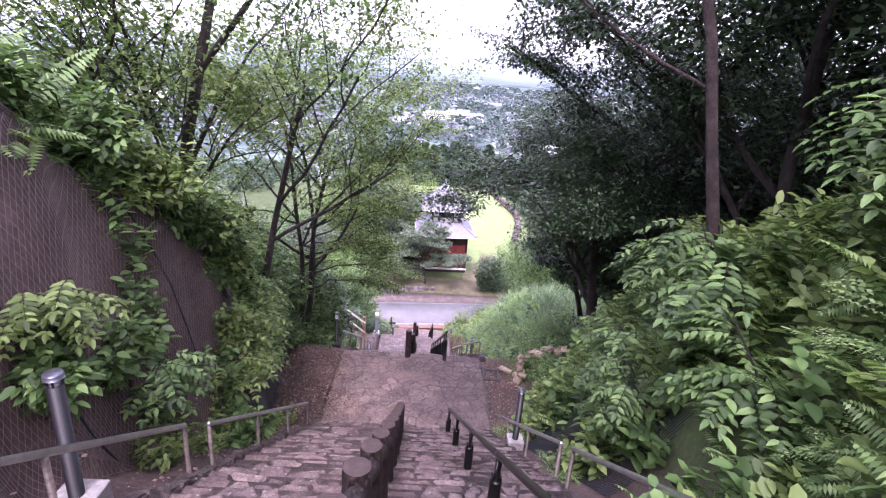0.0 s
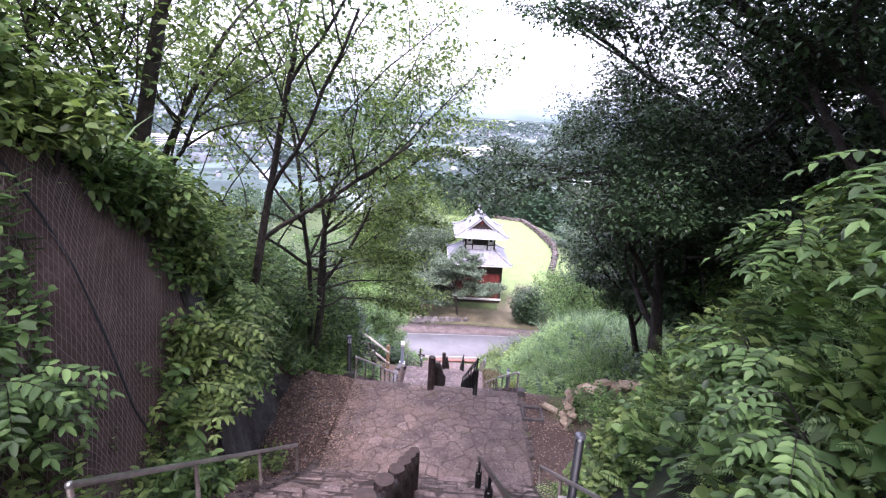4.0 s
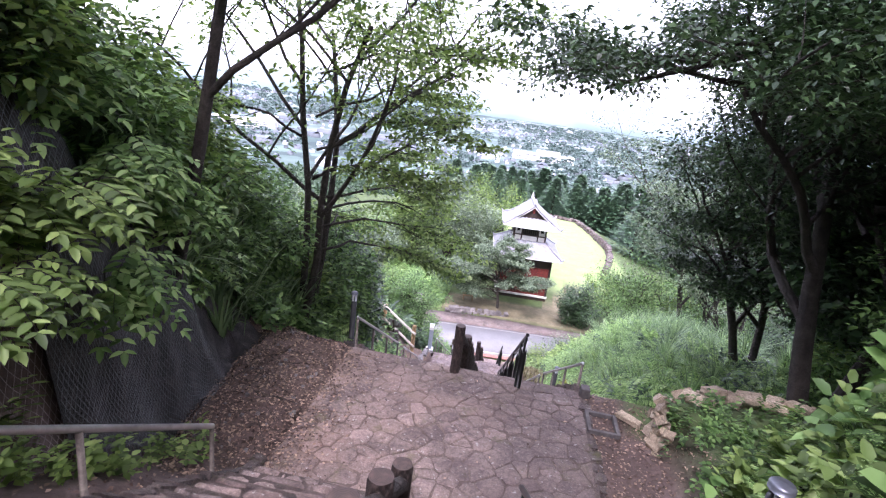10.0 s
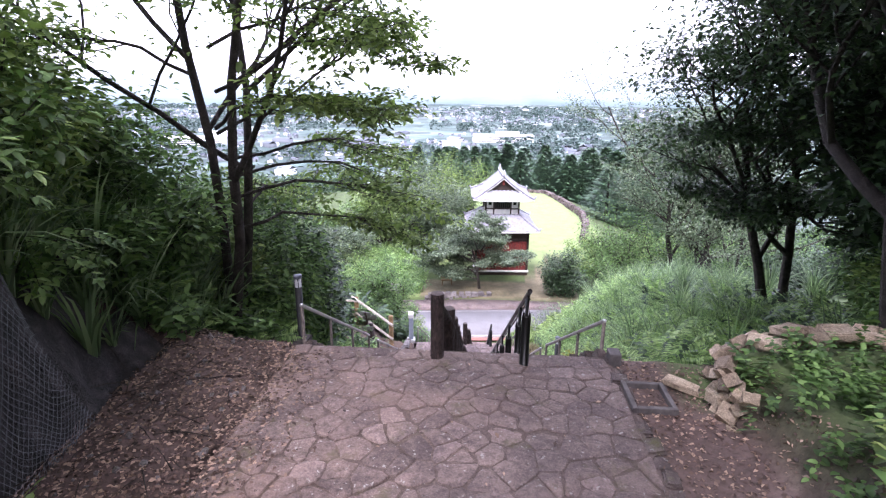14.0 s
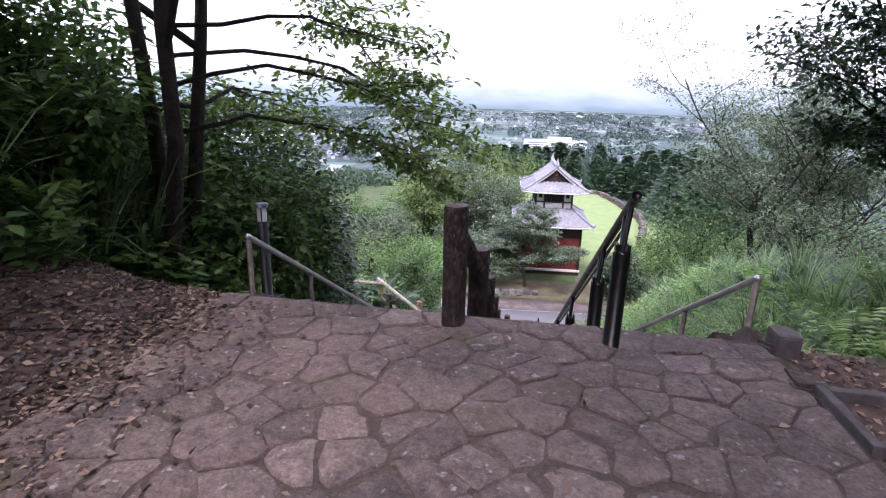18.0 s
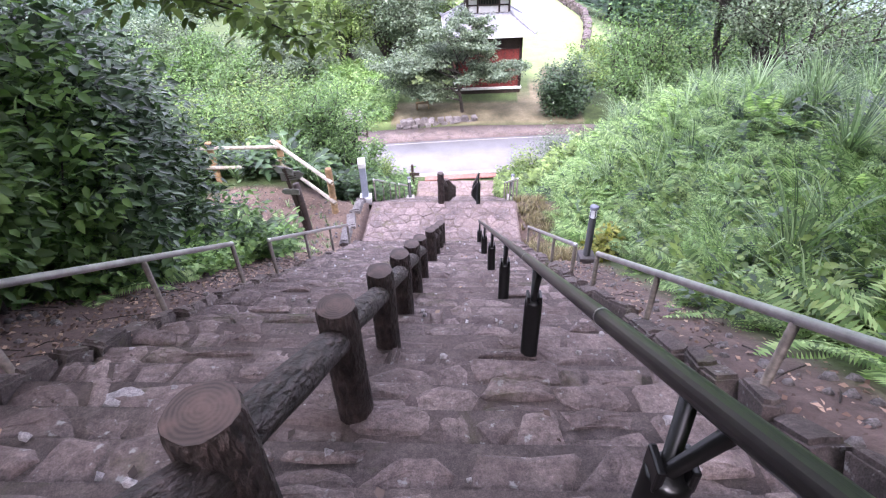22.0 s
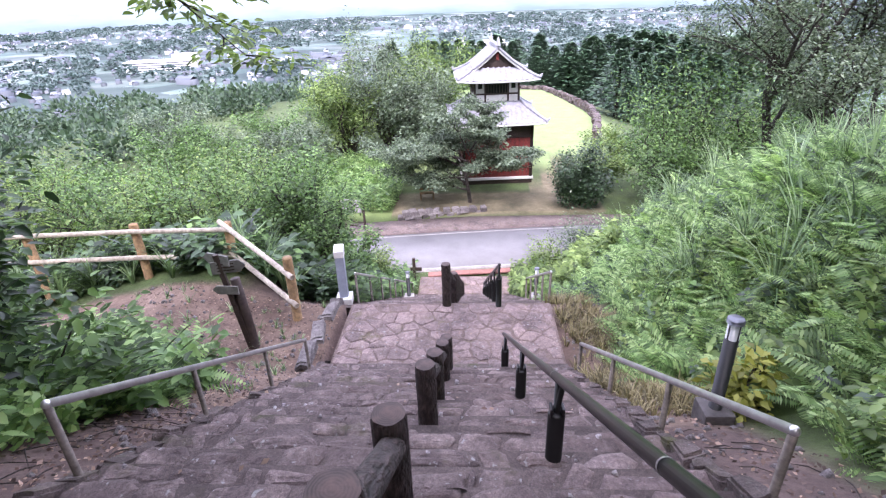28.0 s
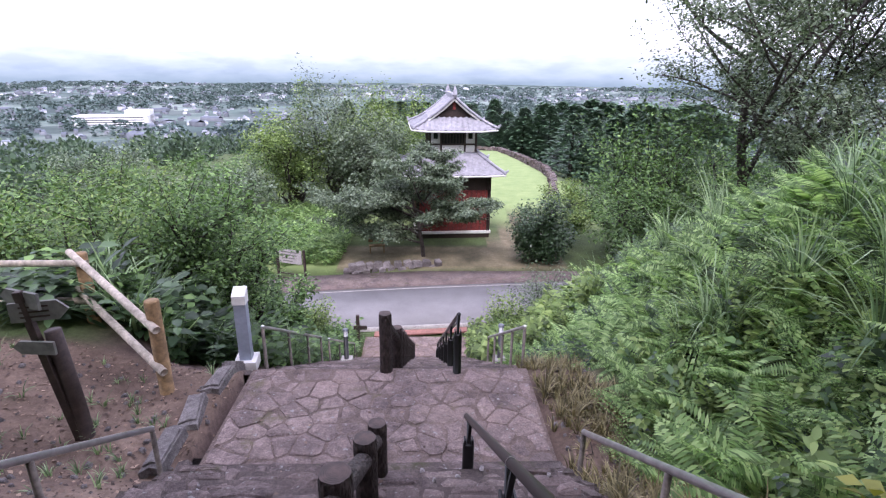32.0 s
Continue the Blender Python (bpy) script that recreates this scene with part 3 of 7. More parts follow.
def step_stone(r, ja, jb, ya, yb, yf, tread, top, h):
    """One broken stone of a tread between two joint lines: rounded outline, worn lip in front, domed uneven top."""
    at = lambda j, y: j[0] + (j[2] - j[0]) * (y - yf) / tread
    g = r.uniform(0.001, 0.008)
    ym = (ya + yb) / 2
    wide = at(jb, ym) - at(ja, ym)
    c = min(0.2 * wide, 0.26 * (yb - ya)) * r.uniform(0.3, 1.2)
    nose = [yb - g + r.uniform(-0.03, 0.022) for _ in range(4)]
    out = [(at(ja, ya) + g + c, ya + r.uniform(0, 0.012)), ((at(ja, ya) + at(jb, ya)) / 2, ya + r.uniform(-0.02, 0.012)), (at(jb, ya) - g - c, ya + r.uniform(0, 0.012)), (at(jb, ya) - g, ya + c)]
    out += [(at(jb, ym) - g + r.uniform(-0.016, 0.01), ym + r.uniform(-0.03, 0.03)), (at(jb, yb) - g, nose[0] - c), (at(jb, yb) - g - c, nose[1]), (at(ja, yb) + g + wide * r.uniform(0.4, 0.6), yb - g + r.uniform(-0.01, 0.03)), (at(ja, yb) + g + c, nose[2]), (at(ja, yb) + g, nose[3] - c), (at(ja, ym) + g + r.uniform(-0.01, 0.016), ym + r.uniform(-0.03, 0.03)), (at(ja, ya) + g, ya + c)]
    cx, cy = sum(p[0] for p in out) / len(out), sum(p[1] for p in out) / len(out)
    tx, ty = r.uniform(-0.04, 0.04), r.uniform(-0.05, 0.03)
    dome = r.uniform(0.004, 0.016)
    V = []
    for inset, dz, rough in ((0.012, -h, 0.0), (0.0, -0.026, 0.006), (0.013, -0.008, 0.005), (0.05, dome * 0.6, 0.005), (0.11, dome, 0.005)):
        for x, y in out:
            ln = math.hypot(x - cx, y - cy) + 1e-6
            f = max(0.2 if inset > 0.1 else 0.45, 1 - inset / ln)
            X, Y = (x - cx) * f, (y - cy) * f
            V.append((cx + X, cy + Y, top + dz + (tx * X + ty * Y if rough else 0) + r.uniform(-rough, rough)))
    m = len(out)
    F = [(a * m + k, a * m + (k + 1) % m, (a + 1) * m + (k + 1) % m, (a + 1) * m + k) for a in range(4) for k in range(m)]
    F.append(tuple(range(4 * m, 5 * m)))
    return V, F


STEP_FAR = rocky("step_stone_joined", (0.102, 0.078, 0.076), (0.189, 0.148, 0.143), (0.339, 0.274, 0.256), 3.2, (0.082, 0.075, 0.031), island=True, spots=0.42, vary=0.55, dirt=(0.130, 0.088, 0.077), dusty=True)


def clip_poly(poly, px, py, qx, qy):
    """Keep the side of the polygon nearer to p than to q."""
    mx, my, nx_, ny_ = (px + qx) / 2, (py + qy) / 2, qx - px, qy - py
    out = []
    for i in range(len(poly)):
        a, b = poly[i], poly[(i + 1) % len(poly)]
        da = (a[0] - mx) * nx_ + (a[1] - my) * ny_
        db = (b[0] - mx) * nx_ + (b[1] - my) * ny_
        if da <= 0:
            out.append(a)
        if (da < 0) != (db < 0):
            t = da / (da - db)
            out.append((a[0] + t * (b[0] - a[0]), a[1] + t * (b[1] - a[1])))
    return out


def crazy_paving(name, x0, x1, y0, y1, z, cell, seed, label, mat, gap=0.002, sunk=0.009, joint=None):
    r = random.Random(seed)
    body = part(name, box_bm(x1 - x0 + 0.06, y1 - y0 + 0.02, 0.5, ((x0 + x1) / 2, (y0 + y1) / 2, z - 0.25 - sunk)), joint or PAVE_JOINT, None)
    tagged(body, label, "landing", kind="structure")
    pts = []
    ny_, nx_ = max(1, round((y1 - y0) / cell)), max(1, round((x1 - x0) / cell))
    for j in range(ny_):
        for i in range(nx_):
            pts.append((x0 + (i + 0.5 + (0.25 if j % 2 else -0.25) + r.uniform(-0.42, 0.42)) * (x1 - x0) / nx_, y0 + (j + 0.5 + r.uniform(-0.4, 0.4)) * (y1 - y0) / ny_))
    for i, (px, py) in enumerate(pts):
        poly = [(x0, y0), (x1, y0), (x1, y1), (x0, y1)]
        for j, (qx, qy) in enumerate(pts):
            if i != j and abs(px - qx) + abs(py - qy) < cell * 4:
                poly = clip_poly(poly, px, py, qx, qy)
        if len(poly) < 3:
            continue
        cx, cy = sum(p[0] for p in poly) / len(poly), sum(p[1] for p in poly) / len(poly)
        # cut the corners and wobble, so that the stones look broken, not sawn
        soft = []
        for k in range(len(poly)):
            a, b = poly[k], poly[(k + 1) % len(poly)]
            ln = math.dist(a, b)
            if ln < 0.02:
                continue
            for t in (0.09, 0.5, 0.91) if ln > 0.16 else (0.2, 0.8):
                wob = r.uniform(-0.012, 0.012)
                soft.append((a[0] + t * (b[0] - a[0]) + wob, a[1] + t * (b[1] - a[1]) + wob))
        if len(soft) < 4:
            continue
        g = gap + r.uniform(-0.001, 0.008)
        bm = bmesh.new()
        rings = []
        tz, tx, ty = r.uniform(-0.008, 0.012), r.uniform(-0.03, 0.03), r.uniform(-0.03, 0.03)
        for inset, zz in ((g, -0.06), (g, tz - 0.017), (g + 0.006, tz - 0.004), (g + 0.045, tz + 0.004)):
            ring = []
            for x, y in soft:
                ln = math.hypot(x - cx, y - cy) + 1e-6
                f = max(0.2, 1 - inset / ln * 1.15)
                X, Y = (x - cx) * f, (y - cy) * f
                ring.append(bm.verts.new((X, Y, zz + (X * tx + Y * ty + r.uniform(-0.003, 0.003) if zz > -0.05 else 0))))
            rings.append(ring)
        n = len(soft)
        for a, b in zip(rings[:-1], rings[1:]):
            for k in range(n):
                bm.faces.new((a[k], a[(k + 1) % n], b[(k + 1) % n], b[k]))
        bm.faces.new(rings[-1])
        ob = part("paving_stone", bm, mat, body)
        ob.location = (cx, cy, z)
    return body


# ---- rails ----
def log_post(at, h, r=0.085, name="log_post", parent=None):
    sides = 16
    rad = [r * 1.04, r, r * 0.98, r, r * 0.99, r * 0.93]
    zs = [-0.25, 0.1, h * 0.45, h * 0.8, h - 0.018, h]
    V, F = tube_np([(0, 0, z) for z in zs], rad, sides, cap=False)
    V[:, :2] *= 1 + 0.035 * np.sin(np.arctan2(V[:, 1], V[:, 0]) * 5 + V[:, 2] * 3)[:, None]
    body = put(name, mesh_np(name, V, F, LOG, smooth=True), parent)
    body.location = at
    ring = V[-sides:] + np.array([0, 0, 0.0015])
    top = np.concatenate([ring, ring * np.array([0.5, 0.5, 1]) + np.array([0, 0, 0.004])])
    fan = np.array([(k, (k + 1) % sides, sides + (k + 1) % sides, sides + k) for k in range(sides)] + [(sides, sides + k, sides + k + 1, sides + k + 2) for k in range(1, sides - 2, 2)])
    put("sawn_top", mesh_np("sawn_top", top, fan, LOGEND), body)
    return body


def log_rail(label, ys, x, gaps=(), tall_first=False, level=None, h=0.87):
    rail = tagged(empty("log_handrail", (x, ys[0], 0)), label, "handrail")
    tops = []
    for i, y in enumerate(ys):
        base = float(level(y))
        top = base + (0.87 if (i == 0 and tall_first) else h)
        tops.append((y, top))
        log_post((0.012 * math.sin(i * 7.1) - (0.09 if i == 0 and tall_first else 0), y - ys[0], base), top - base, parent=rail)
    for i in range(len(ys) - 1):
        if i in gaps:
            continue
        (ya, za), (yb, zb) = tops[i], tops[i + 1]
        a, b = Vector((-0.09 if i == 0 and tall_first else 0, ya - ys[0] + 0.03, za - 0.16)), Vector((0, yb - ys[0] - 0.03, zb - 0.17))
        ln = (b - a).length
        V, F = tube_np([(0, 0, t * ln) for t in (0, 0.25, 0.5, 0.75, 1)], [0.066, 0.064, 0.067, 0.064, 0.066], 14, cap=False)
        V[:, :2] *= 1 + 0.03 * np.sin(np.arctan2(V[:, 1], V[:, 0]) * 5 + V[:, 2] * 4)[:, None]
        ob = put("log_beam", mesh_np("log_beam", V, F, LOG, smooth=True), rail)
        ob.matrix_basis = Matrix.Translation(a) @ (b - a).to_track_quat("Z", "X").to_matrix().to_4x4()
    return rail


def tube_rail(label, ys, xa, xb, level, over0, over1, first=0.6):
    """Black tube on sleeved posts; it runs straight from xa to xb."""
    rail = tagged(empty("black_handrail", (xa, ys[0], 0)), label, "handrail")
    y0, y1 = ys[0], ys[-1]
    z0, z1 = float(level(y0)) + first + 0.26, float(level(y1)) + 0.7
    sl, sx = (z1 - z0) / (y1 - y0), (xb - xa) / (y1 - y0)
    a, b = Vector((-sx * over0, -over0, z0 - sl * over0)), Vector((sx * (y1 - y0 + over1), y1 - y0 + over1, z1 + sl * over1))
    ln = (b - a).length
    d = (b - a) / ln
    main = tube_part("rail_tube", [a, b], 0.029, BLACKTUBE, rail, 18)
    for p_ in main.data.polygons:
        p_.use_smooth = True
    low = Vector((0.03, 0, -0.045))
    tube_part("lower_rod", [a + d * 0.3 + low, b - d * 0.2 + low], 0.013, BLACKTUBE, rail, 8)
    for k in range(1, int(ln / 1.9)):
        c = a + d * (k * 1.9)
        tube_part("joint_ring", [c - d * 0.006, c + d * 0.006], 0.0305, STEEL, rail, 18)
    for i, y in enumerate(ys):
        g, top, x = float(level(y)), z0 + sl * (y - y0), sx * (y - y0)
        h = top - g - 0.26
        base = tube_part("post_sleeve", [(x, y - y0, g - 0.3), (x, y - y0, g + h - 0.012), (x, y - y0, g + h)], [0.055, 0.055, 0.048], BLACKTUBE, rail, 18)
        tube_part("post_rod", [(x, y - y0 + 0.01, g + h - 0.02), (x, y - y0 + 0.03, top)], 0.02, BLACKTUBE, base, 10)
        tube_part("bracket", [(x, y - y0, g + h), (x, y - y0 - 0.13, top + 0.08)], 0.018, BLACKTUBE, base, 8)
        for s_ in (-1, 1):
            part("collar_tab", box_bm(0.02, 0.075, 0.075, (x + s_ * 0.036, y - y0, g + h + 0.01), 0.006), BLACKTUBE, base)
    return rail


def steel_rail(label, ys, x, x2, level, h):
    rail = tagged(empty("steel_handrail", (x, ys[0], 0)), label, "handrail")
    pts = [(y, float(level(y)) + h) for y in ys]
    a, b = (0, 0, pts[0][1]), (x2 - x, ys[-1] - ys[0], pts[-1][1])
    t = tube_part("rail_tube", [a, b], 0.027, STEEL, rail, 14)
    for p_ in t.data.polygons:
        p_.use_smooth = True
    for e_ in (a, b):
        bm = bmesh.new()
        bmesh.ops.create_uvsphere(bm, u_segments=10, v_segments=6, radius=0.0285)
        bmesh.ops.translate(bm, vec=e_, verts=bm.verts)
        part("end_cap", bm, STEEL, rail, smooth=True)
    for y, z in pts:
        zt = a[2] + (b[2] - a[2]) * (y - ys[0]) / (ys[-1] - ys[0])
        xp = (x2 - x) * (y - ys[0]) / (ys[-1] - ys[0])
        tube_part("post", [(xp, y - ys[0], float(level(y)) - 0.3), (xp, y - ys[0], zt)], 0.024, STEELPOST, rail, 10)
    return rail


def bollard(at, h, label, block=0.0, base_size=0.26, neck=0.155):
    """Path lamp: black tube, pale lens band and flat cap, on a concrete block."""
    lamp = tagged(empty("path_lamp", at), label, "path lamp", "path lamps")
    part("base_block", box_bm(base_size, base_size, 0.55, (0, 0, block - 0.275), 0.015), CONCRETE if base_size > 0.27 else KERB_BLOCK, lamp)
    r = 0.058
    t = tube_part("lamp_post", [(0, 0, block), (0, 0, h - 0.045 - neck)], r, LAMPBODY, lamp, 20)
    lens = tube_part("lens", [(0, 0, h - 0.045 - neck), (0, 0, h - 0.045)], r * (0.93 if neck > 0.1 else 0.62), LAMPGLASS, lamp, 20)
    tube_part("cap", [(0, 0, h - 0.045), (0, 0, h - 0.012), (0, 0, h)], [r * 1.22, r * 1.22, r * 1.05], LAMPCAP, lamp, 20)
    for a_ in range(4):
        an = a_ * math.pi / 2 + 0.4
        part("lens_bar", box_bm(0.012, 0.012, neck, (r * 0.9 * math.cos(an), r * 0.9 * math.sin(an), h - 0.045 - neck / 2)), LAMPBODY, lamp)
    return lamp


KERB_BLOCK = plain("dark_concrete", (0.11, 0.1, 0.1), 0.85, 0.0, 14, 0.4, 0.3)
LAMPCAP = plain("lamp_cap", (0.16, 0.17, 0.2), 0.35, 0.6, 20, 0.2, 0.03)

log_rail("dark brown imitation-log handrail down the upper flight", [-1.85 + i * 0.82 for i in range(14)], -0.5, level=lambda y: S(y) - 0.03, h=0.86)
LB = [13.46, 14.19, 15.12, 16.08, 17.0, 17.9, 18.74, 20.32, 21.17, 22.22, 23.05]
log_rail("dark brown imitation-log handrail down the middle flight", LB, -0.455, gaps=(6,), tall_first=True, level=S, h=0.69)
log_rail("dark brown imitation-log handrail down the lowest flight", [25.35 + i * 0.92 for i in range(12)], -0.45, tall_first=True, level=S, h=0.7)
tube_rail("black painted tube handrail of the upper flight", [-2.44, -0.44, 1.56, 3.56, 5.56, 7.56, 9.56], 0.54, 0.54, S, 0.3, 0.3, 0.45)
tube_rail("black painted tube handrail of the middle flight", [13.38, 14.2, 15.98, 17.7, 19.5, 21.3, 23.2], 0.54, 0.4, S, 0.22, 0.25, 0.66)
tube_rail("black painted tube handrail of the lowest flight", [25.3 + i * 1.65 for i in range(7)], 0.42, 0.42, S, 0.1, 0.1)
steel_rail("grey steel tube handrail beside the upper flight", [4.86, 6.4, 7.95, 9.45], -2.53, -2.53, S, 0.68)
steel_rail("grey steel tube handrail beside the upper flight", [-2.4, -0.8, 0.9, 2.6, 4.32], -2.53, -2.53, S, 0.72)
steel_rail("grey steel tube handrail on the bank side", [5.2, 6.8, 8.4, 9.85], 1.62, 1.62, S, 0.62)
steel_rail("grey steel tube handrail on the bank side", [-2.4, -0.6, 1.2, 3.0, 4.75], 1.62, 1.62, S, 0.62)
steel_rail("bare steel tube handrail beside the middle flight", [14.24, 15.5, 16.85, 18.23], -2.55, -2.52, S, 0.66)
steel_rail("bare steel tube handrail beside the middle flight", [19.12, 20.5, 21.9, 23.25], -2.5, -2.55, S, 0.62)
steel_rail("bare steel tube handrail on the bank side", [14.0, 15.3, 16.6, 17.9], 1.62, 1.44, S, 0.56)
steel_rail("bare steel tube handrail on the bank side", [18.85, 20.2, 21.6, 23.1], 1.44, 1.46, S, 0.56)
steel_rail("grey steel tube handrail of the lowest flight", [26.1, 27.4, 28.7, 29.9], -2.4, -2.4, S, 0.7)
steel_rail("grey steel tube handrail of the lowest flight", [30.8, 32.2, 33.6, 35.0], -2.4, -2.4, S, 0.7)
steel_rail("grey steel tube handrail of the lowest flight", [26.2, 27.2, 28.2, 29.2, 30.2], 1.5, 1.5, S, 0.7)
bollard((1.72, 8.1, float(S(8.1)) - 0.05), 1.4, "black path lamp on a pale concrete base in the ferns", 0.3, 0.3, 0.055)
bollard((-2.95, 15.23, float(S(15.23))), 1.35, "black path lamp with a pale lens beside the dark shrubs", 0.25)
bollard((2.12, 20.7, float(S(20.7)) - 0.1), 1.2, "black path lamp with a white lens on a dark block", 0.25, 0.265)
bollard((1.75, 29.98, float(S(29.98))), 1.02, "black path lamp on a pale block beside the lowest flight", 0.15, 0.3)
bollard((-2.05, 31.2, float(S(31.2))), 1.0, "black path lamp on a pale block beside the lowest flight", 0.15, 0.3)
bollard((-2.85, 3.2, float(S(3.2)) - 0.1), 1.4, "black path lamp on a pale concrete block below the cliff", 0.28, 0.34, 0.055)


# ---- platform with fence, sign and marker ----
def log_fence():
    f = tagged(empty("log_fence", (-3.22, 24.82, -5.75)), "tan log fence with pale peeled rails on the earth platform", "fence")
    posts = [(0, 0, 1.15), (-1.58, 1.3, 1.28), (-3.4, 1.22, 1.3), (-5.5, 1.05, 1.3), (-7.6, 0.7, 1.3), (-9.7, 0.1, 1.25)]
    for x, y, h in posts:
        b = tube_part("fence_post", [(x, y, -0.3), (x, y, h - 0.02), (x, y, h)], [0.085, 0.085, 0.075], WOODPOST, f, 14)
    for (xa, ya, ha), (xb, yb, hb) in zip(posts[:-1], posts[1:]):
        for k in (0.12, 0.68):
            da = 0.25 if xa == 0 else 0.08
            ua = Vector((xa - xb, ya - yb, 0)).normalized() * 0.22
            za = ha - k - (0.18 if xa == 0 else 0)
            zb = hb - k + (0.12 if xa == 0 else 0)
            off = Vector((0.0, -0.1, 0))
            tube_part("fence_rail", [Vector((xa, ya, za)) + ua * 0.6 + off, Vector((xb, yb, zb)) - ua + off], 0.048, WOODRAIL, f, 12)
    return f


log_fence()


def guide_sign():
    s = tagged(empty("guide_signpost", (-3.72, 23.9, -5.78)), "dark wooden guide post with weathered direction boards", "signpost")
    Vp, Fp = tube_np([(0.05, 0.05, -0.25), (0.02, 0.05, 0.4), (-0.04, 0.05, 1.25)], [0.085, 0.082, 0.075], 14)
    put("post", mesh_np("post", Vp, Fp, DARKWOOD, smooth=True), s, "thick round leaning post")
    part("post", box_bm(0.08, 0.06, 1.95, (0, 0, 0.75), 0.008), DARKWOOD, s, "thin leaning stake").rotation_euler = (0.03, -0.12, 0)
    def arrow(w, h, z, rz, dx):
        bm = bmesh.new()
        pts = [(0, -h / 2), (w * 0.82, -h / 2), (w, 0), (w * 0.82, h / 2), (0, h / 2)]
        fr = [bm.verts.new((x, -0.015, y)) for x, y in pts]
        bk = [bm.verts.new((x, 0.015, y)) for x, y in pts]
        bm.faces.new(fr)
        bm.faces.new(bk[::-1])
        for i in range(5):
            bm.faces.new((fr[i], bk[i], bk[(i + 1) % 5], fr[(i + 1) % 5]))
        o = part("arrow_board", bm, SIGNGREY, s)
        o.matrix_basis = pose(dx, -0.09, z, 0, 0, rz)
        for k in range(3):
            part("writing_bar", box_bm(w * 0.5, 0.004, h * 0.09, (w * 0.42, -0.018, (k - 1) * h * 0.26)), DARKWOOD, o)
        return o
    arrow(0.5, 0.2, 1.5, 15, -0.3)
    arrow(0.5, 0.17, 1.62, 160, 0.0)
    arrow(0.42, 0.14, 1.12, 176, 0.05)
    return s


guide_sign()


def marker():
    m = tagged(empty("boundary_marker", (-2.66, 26.05, -6.12), 6), "bluish-grey square marker post with a slanted white head", "marker post")
    bm = box_bm(0.17, 0.17, 0.92, (0, 0, 0.46), 0.006)
    part("shaft", bm, BLUEGREY, m)
    bm = box_bm(0.19, 0.19, 0.16, (0, 0, 1.0), 0.006)
    for v in bm.verts:
        if v.co.z > 1.0:
            v.co.z += 0.45 * (v.co.y) + 0.02
    part("slanted_head", bm, WHITEPAINT, m)
    part("foot_plate", box_bm(0.32, 0.32, 0.16, (0, 0, -0.05), 0.01), WHITEPAINT, m)


marker()

# ---- road and lower apron ----
def strip(name, pts, w0, w1, z, mat, label, cat, thick=0.06):
    P = np.array(pts, float)
    t = np.gradient(P, axis=0)
    t /= np.linalg.norm(t, axis=1)[:, None]
    nrm = np.stack([-t[:, 1], t[:, 0]], 1)
    L, R = P + nrm * w1, P + nrm * w0
    n = len(P)
    V = np.concatenate([np.c_[L, np.full(n, z)], np.c_[R, np.full(n, z)], np.c_[L, np.full(n, z - thick)], np.c_[R, np.full(n, z - thick)]])
    F = []
    for i in range(n - 1):
        F += [(n + i, n + i + 1, i + 1, i), (i, i + 1, 2 * n + i + 1, 2 * n + i), (3 * n + i, 3 * n + i + 1, n + i + 1, n + i)]
    return tagged(put(name, mesh_np(name, V, F, mat)), label, cat, kind="structure")


road_pts = [(x, 40.6 + 0.1 * x - 0.004 * (x - 1) ** 2) for x in np.linspace(-30, 16, 47)]
strip("road", road_pts, -2.1, 2.0, -11.93, ASPHALT, "grey worn asphalt road crossing below the stairs", "road", 0.3)
strip("road_line", road_pts, 1.74, 1.82, -11.924, CONCRETE, "worn white painted edge line", "road marking", 0.01)
strip("kerb_white", [(x, 38.35 + 0.1 * x) for x in np.linspace(-3.4, 1.9, 9)], -0.05, 0.05, -11.86, CONCRETE, "pale concrete kerb line beside the road", "kerb", 0.2)
strip("gravel_shoulder", road_pts, 2.0, 3.9, -11.9, PAVE, "grey gravel shoulder of the road", "pavement", 0.2)
for i in range(18):
    b = part("paving_brick", box_bm(0.2, 0.38, 0.06, (-1.9 + i * 0.205, 37.85 + 0.1 * (-1.9 + i * 0.205), -11.9), 0.006), BRICKRED, None)
    b["_row"] = 1
BR = [o for o in scene.objects if o.name.startswith("paving_brick")]
band = tagged(empty("brick_band"), "red brick band between the stairs and the road", "pavement", kind="structure")
for o in BR:
    del o["_row"]
    o.parent = band
km = tagged(empty("kerb_post", (-2.58, 37.3, -12.0)), "short dark post with a cross board near the road", "post")
part("post", box_bm(0.12, 0.12, 1.2, (0, 0, 0.5), 0.01), DARKWOOD, km)
part("cross_board", box_bm(0.5, 0.05, 0.16, (0.1, -0.09, 0.62), 0.008), DARKWOOD, km)
for sgn, x_ in ((-1, -3.1), (1, 2.35)):
    tagged(part("kerb_block", box_bm(0.7, 0.22, 0.3, (x_, 38.0 + 0.1 * x_, -11.88), 0.02), KERB_BLOCK, None), "dark stone kerb block by the road", "kerb")


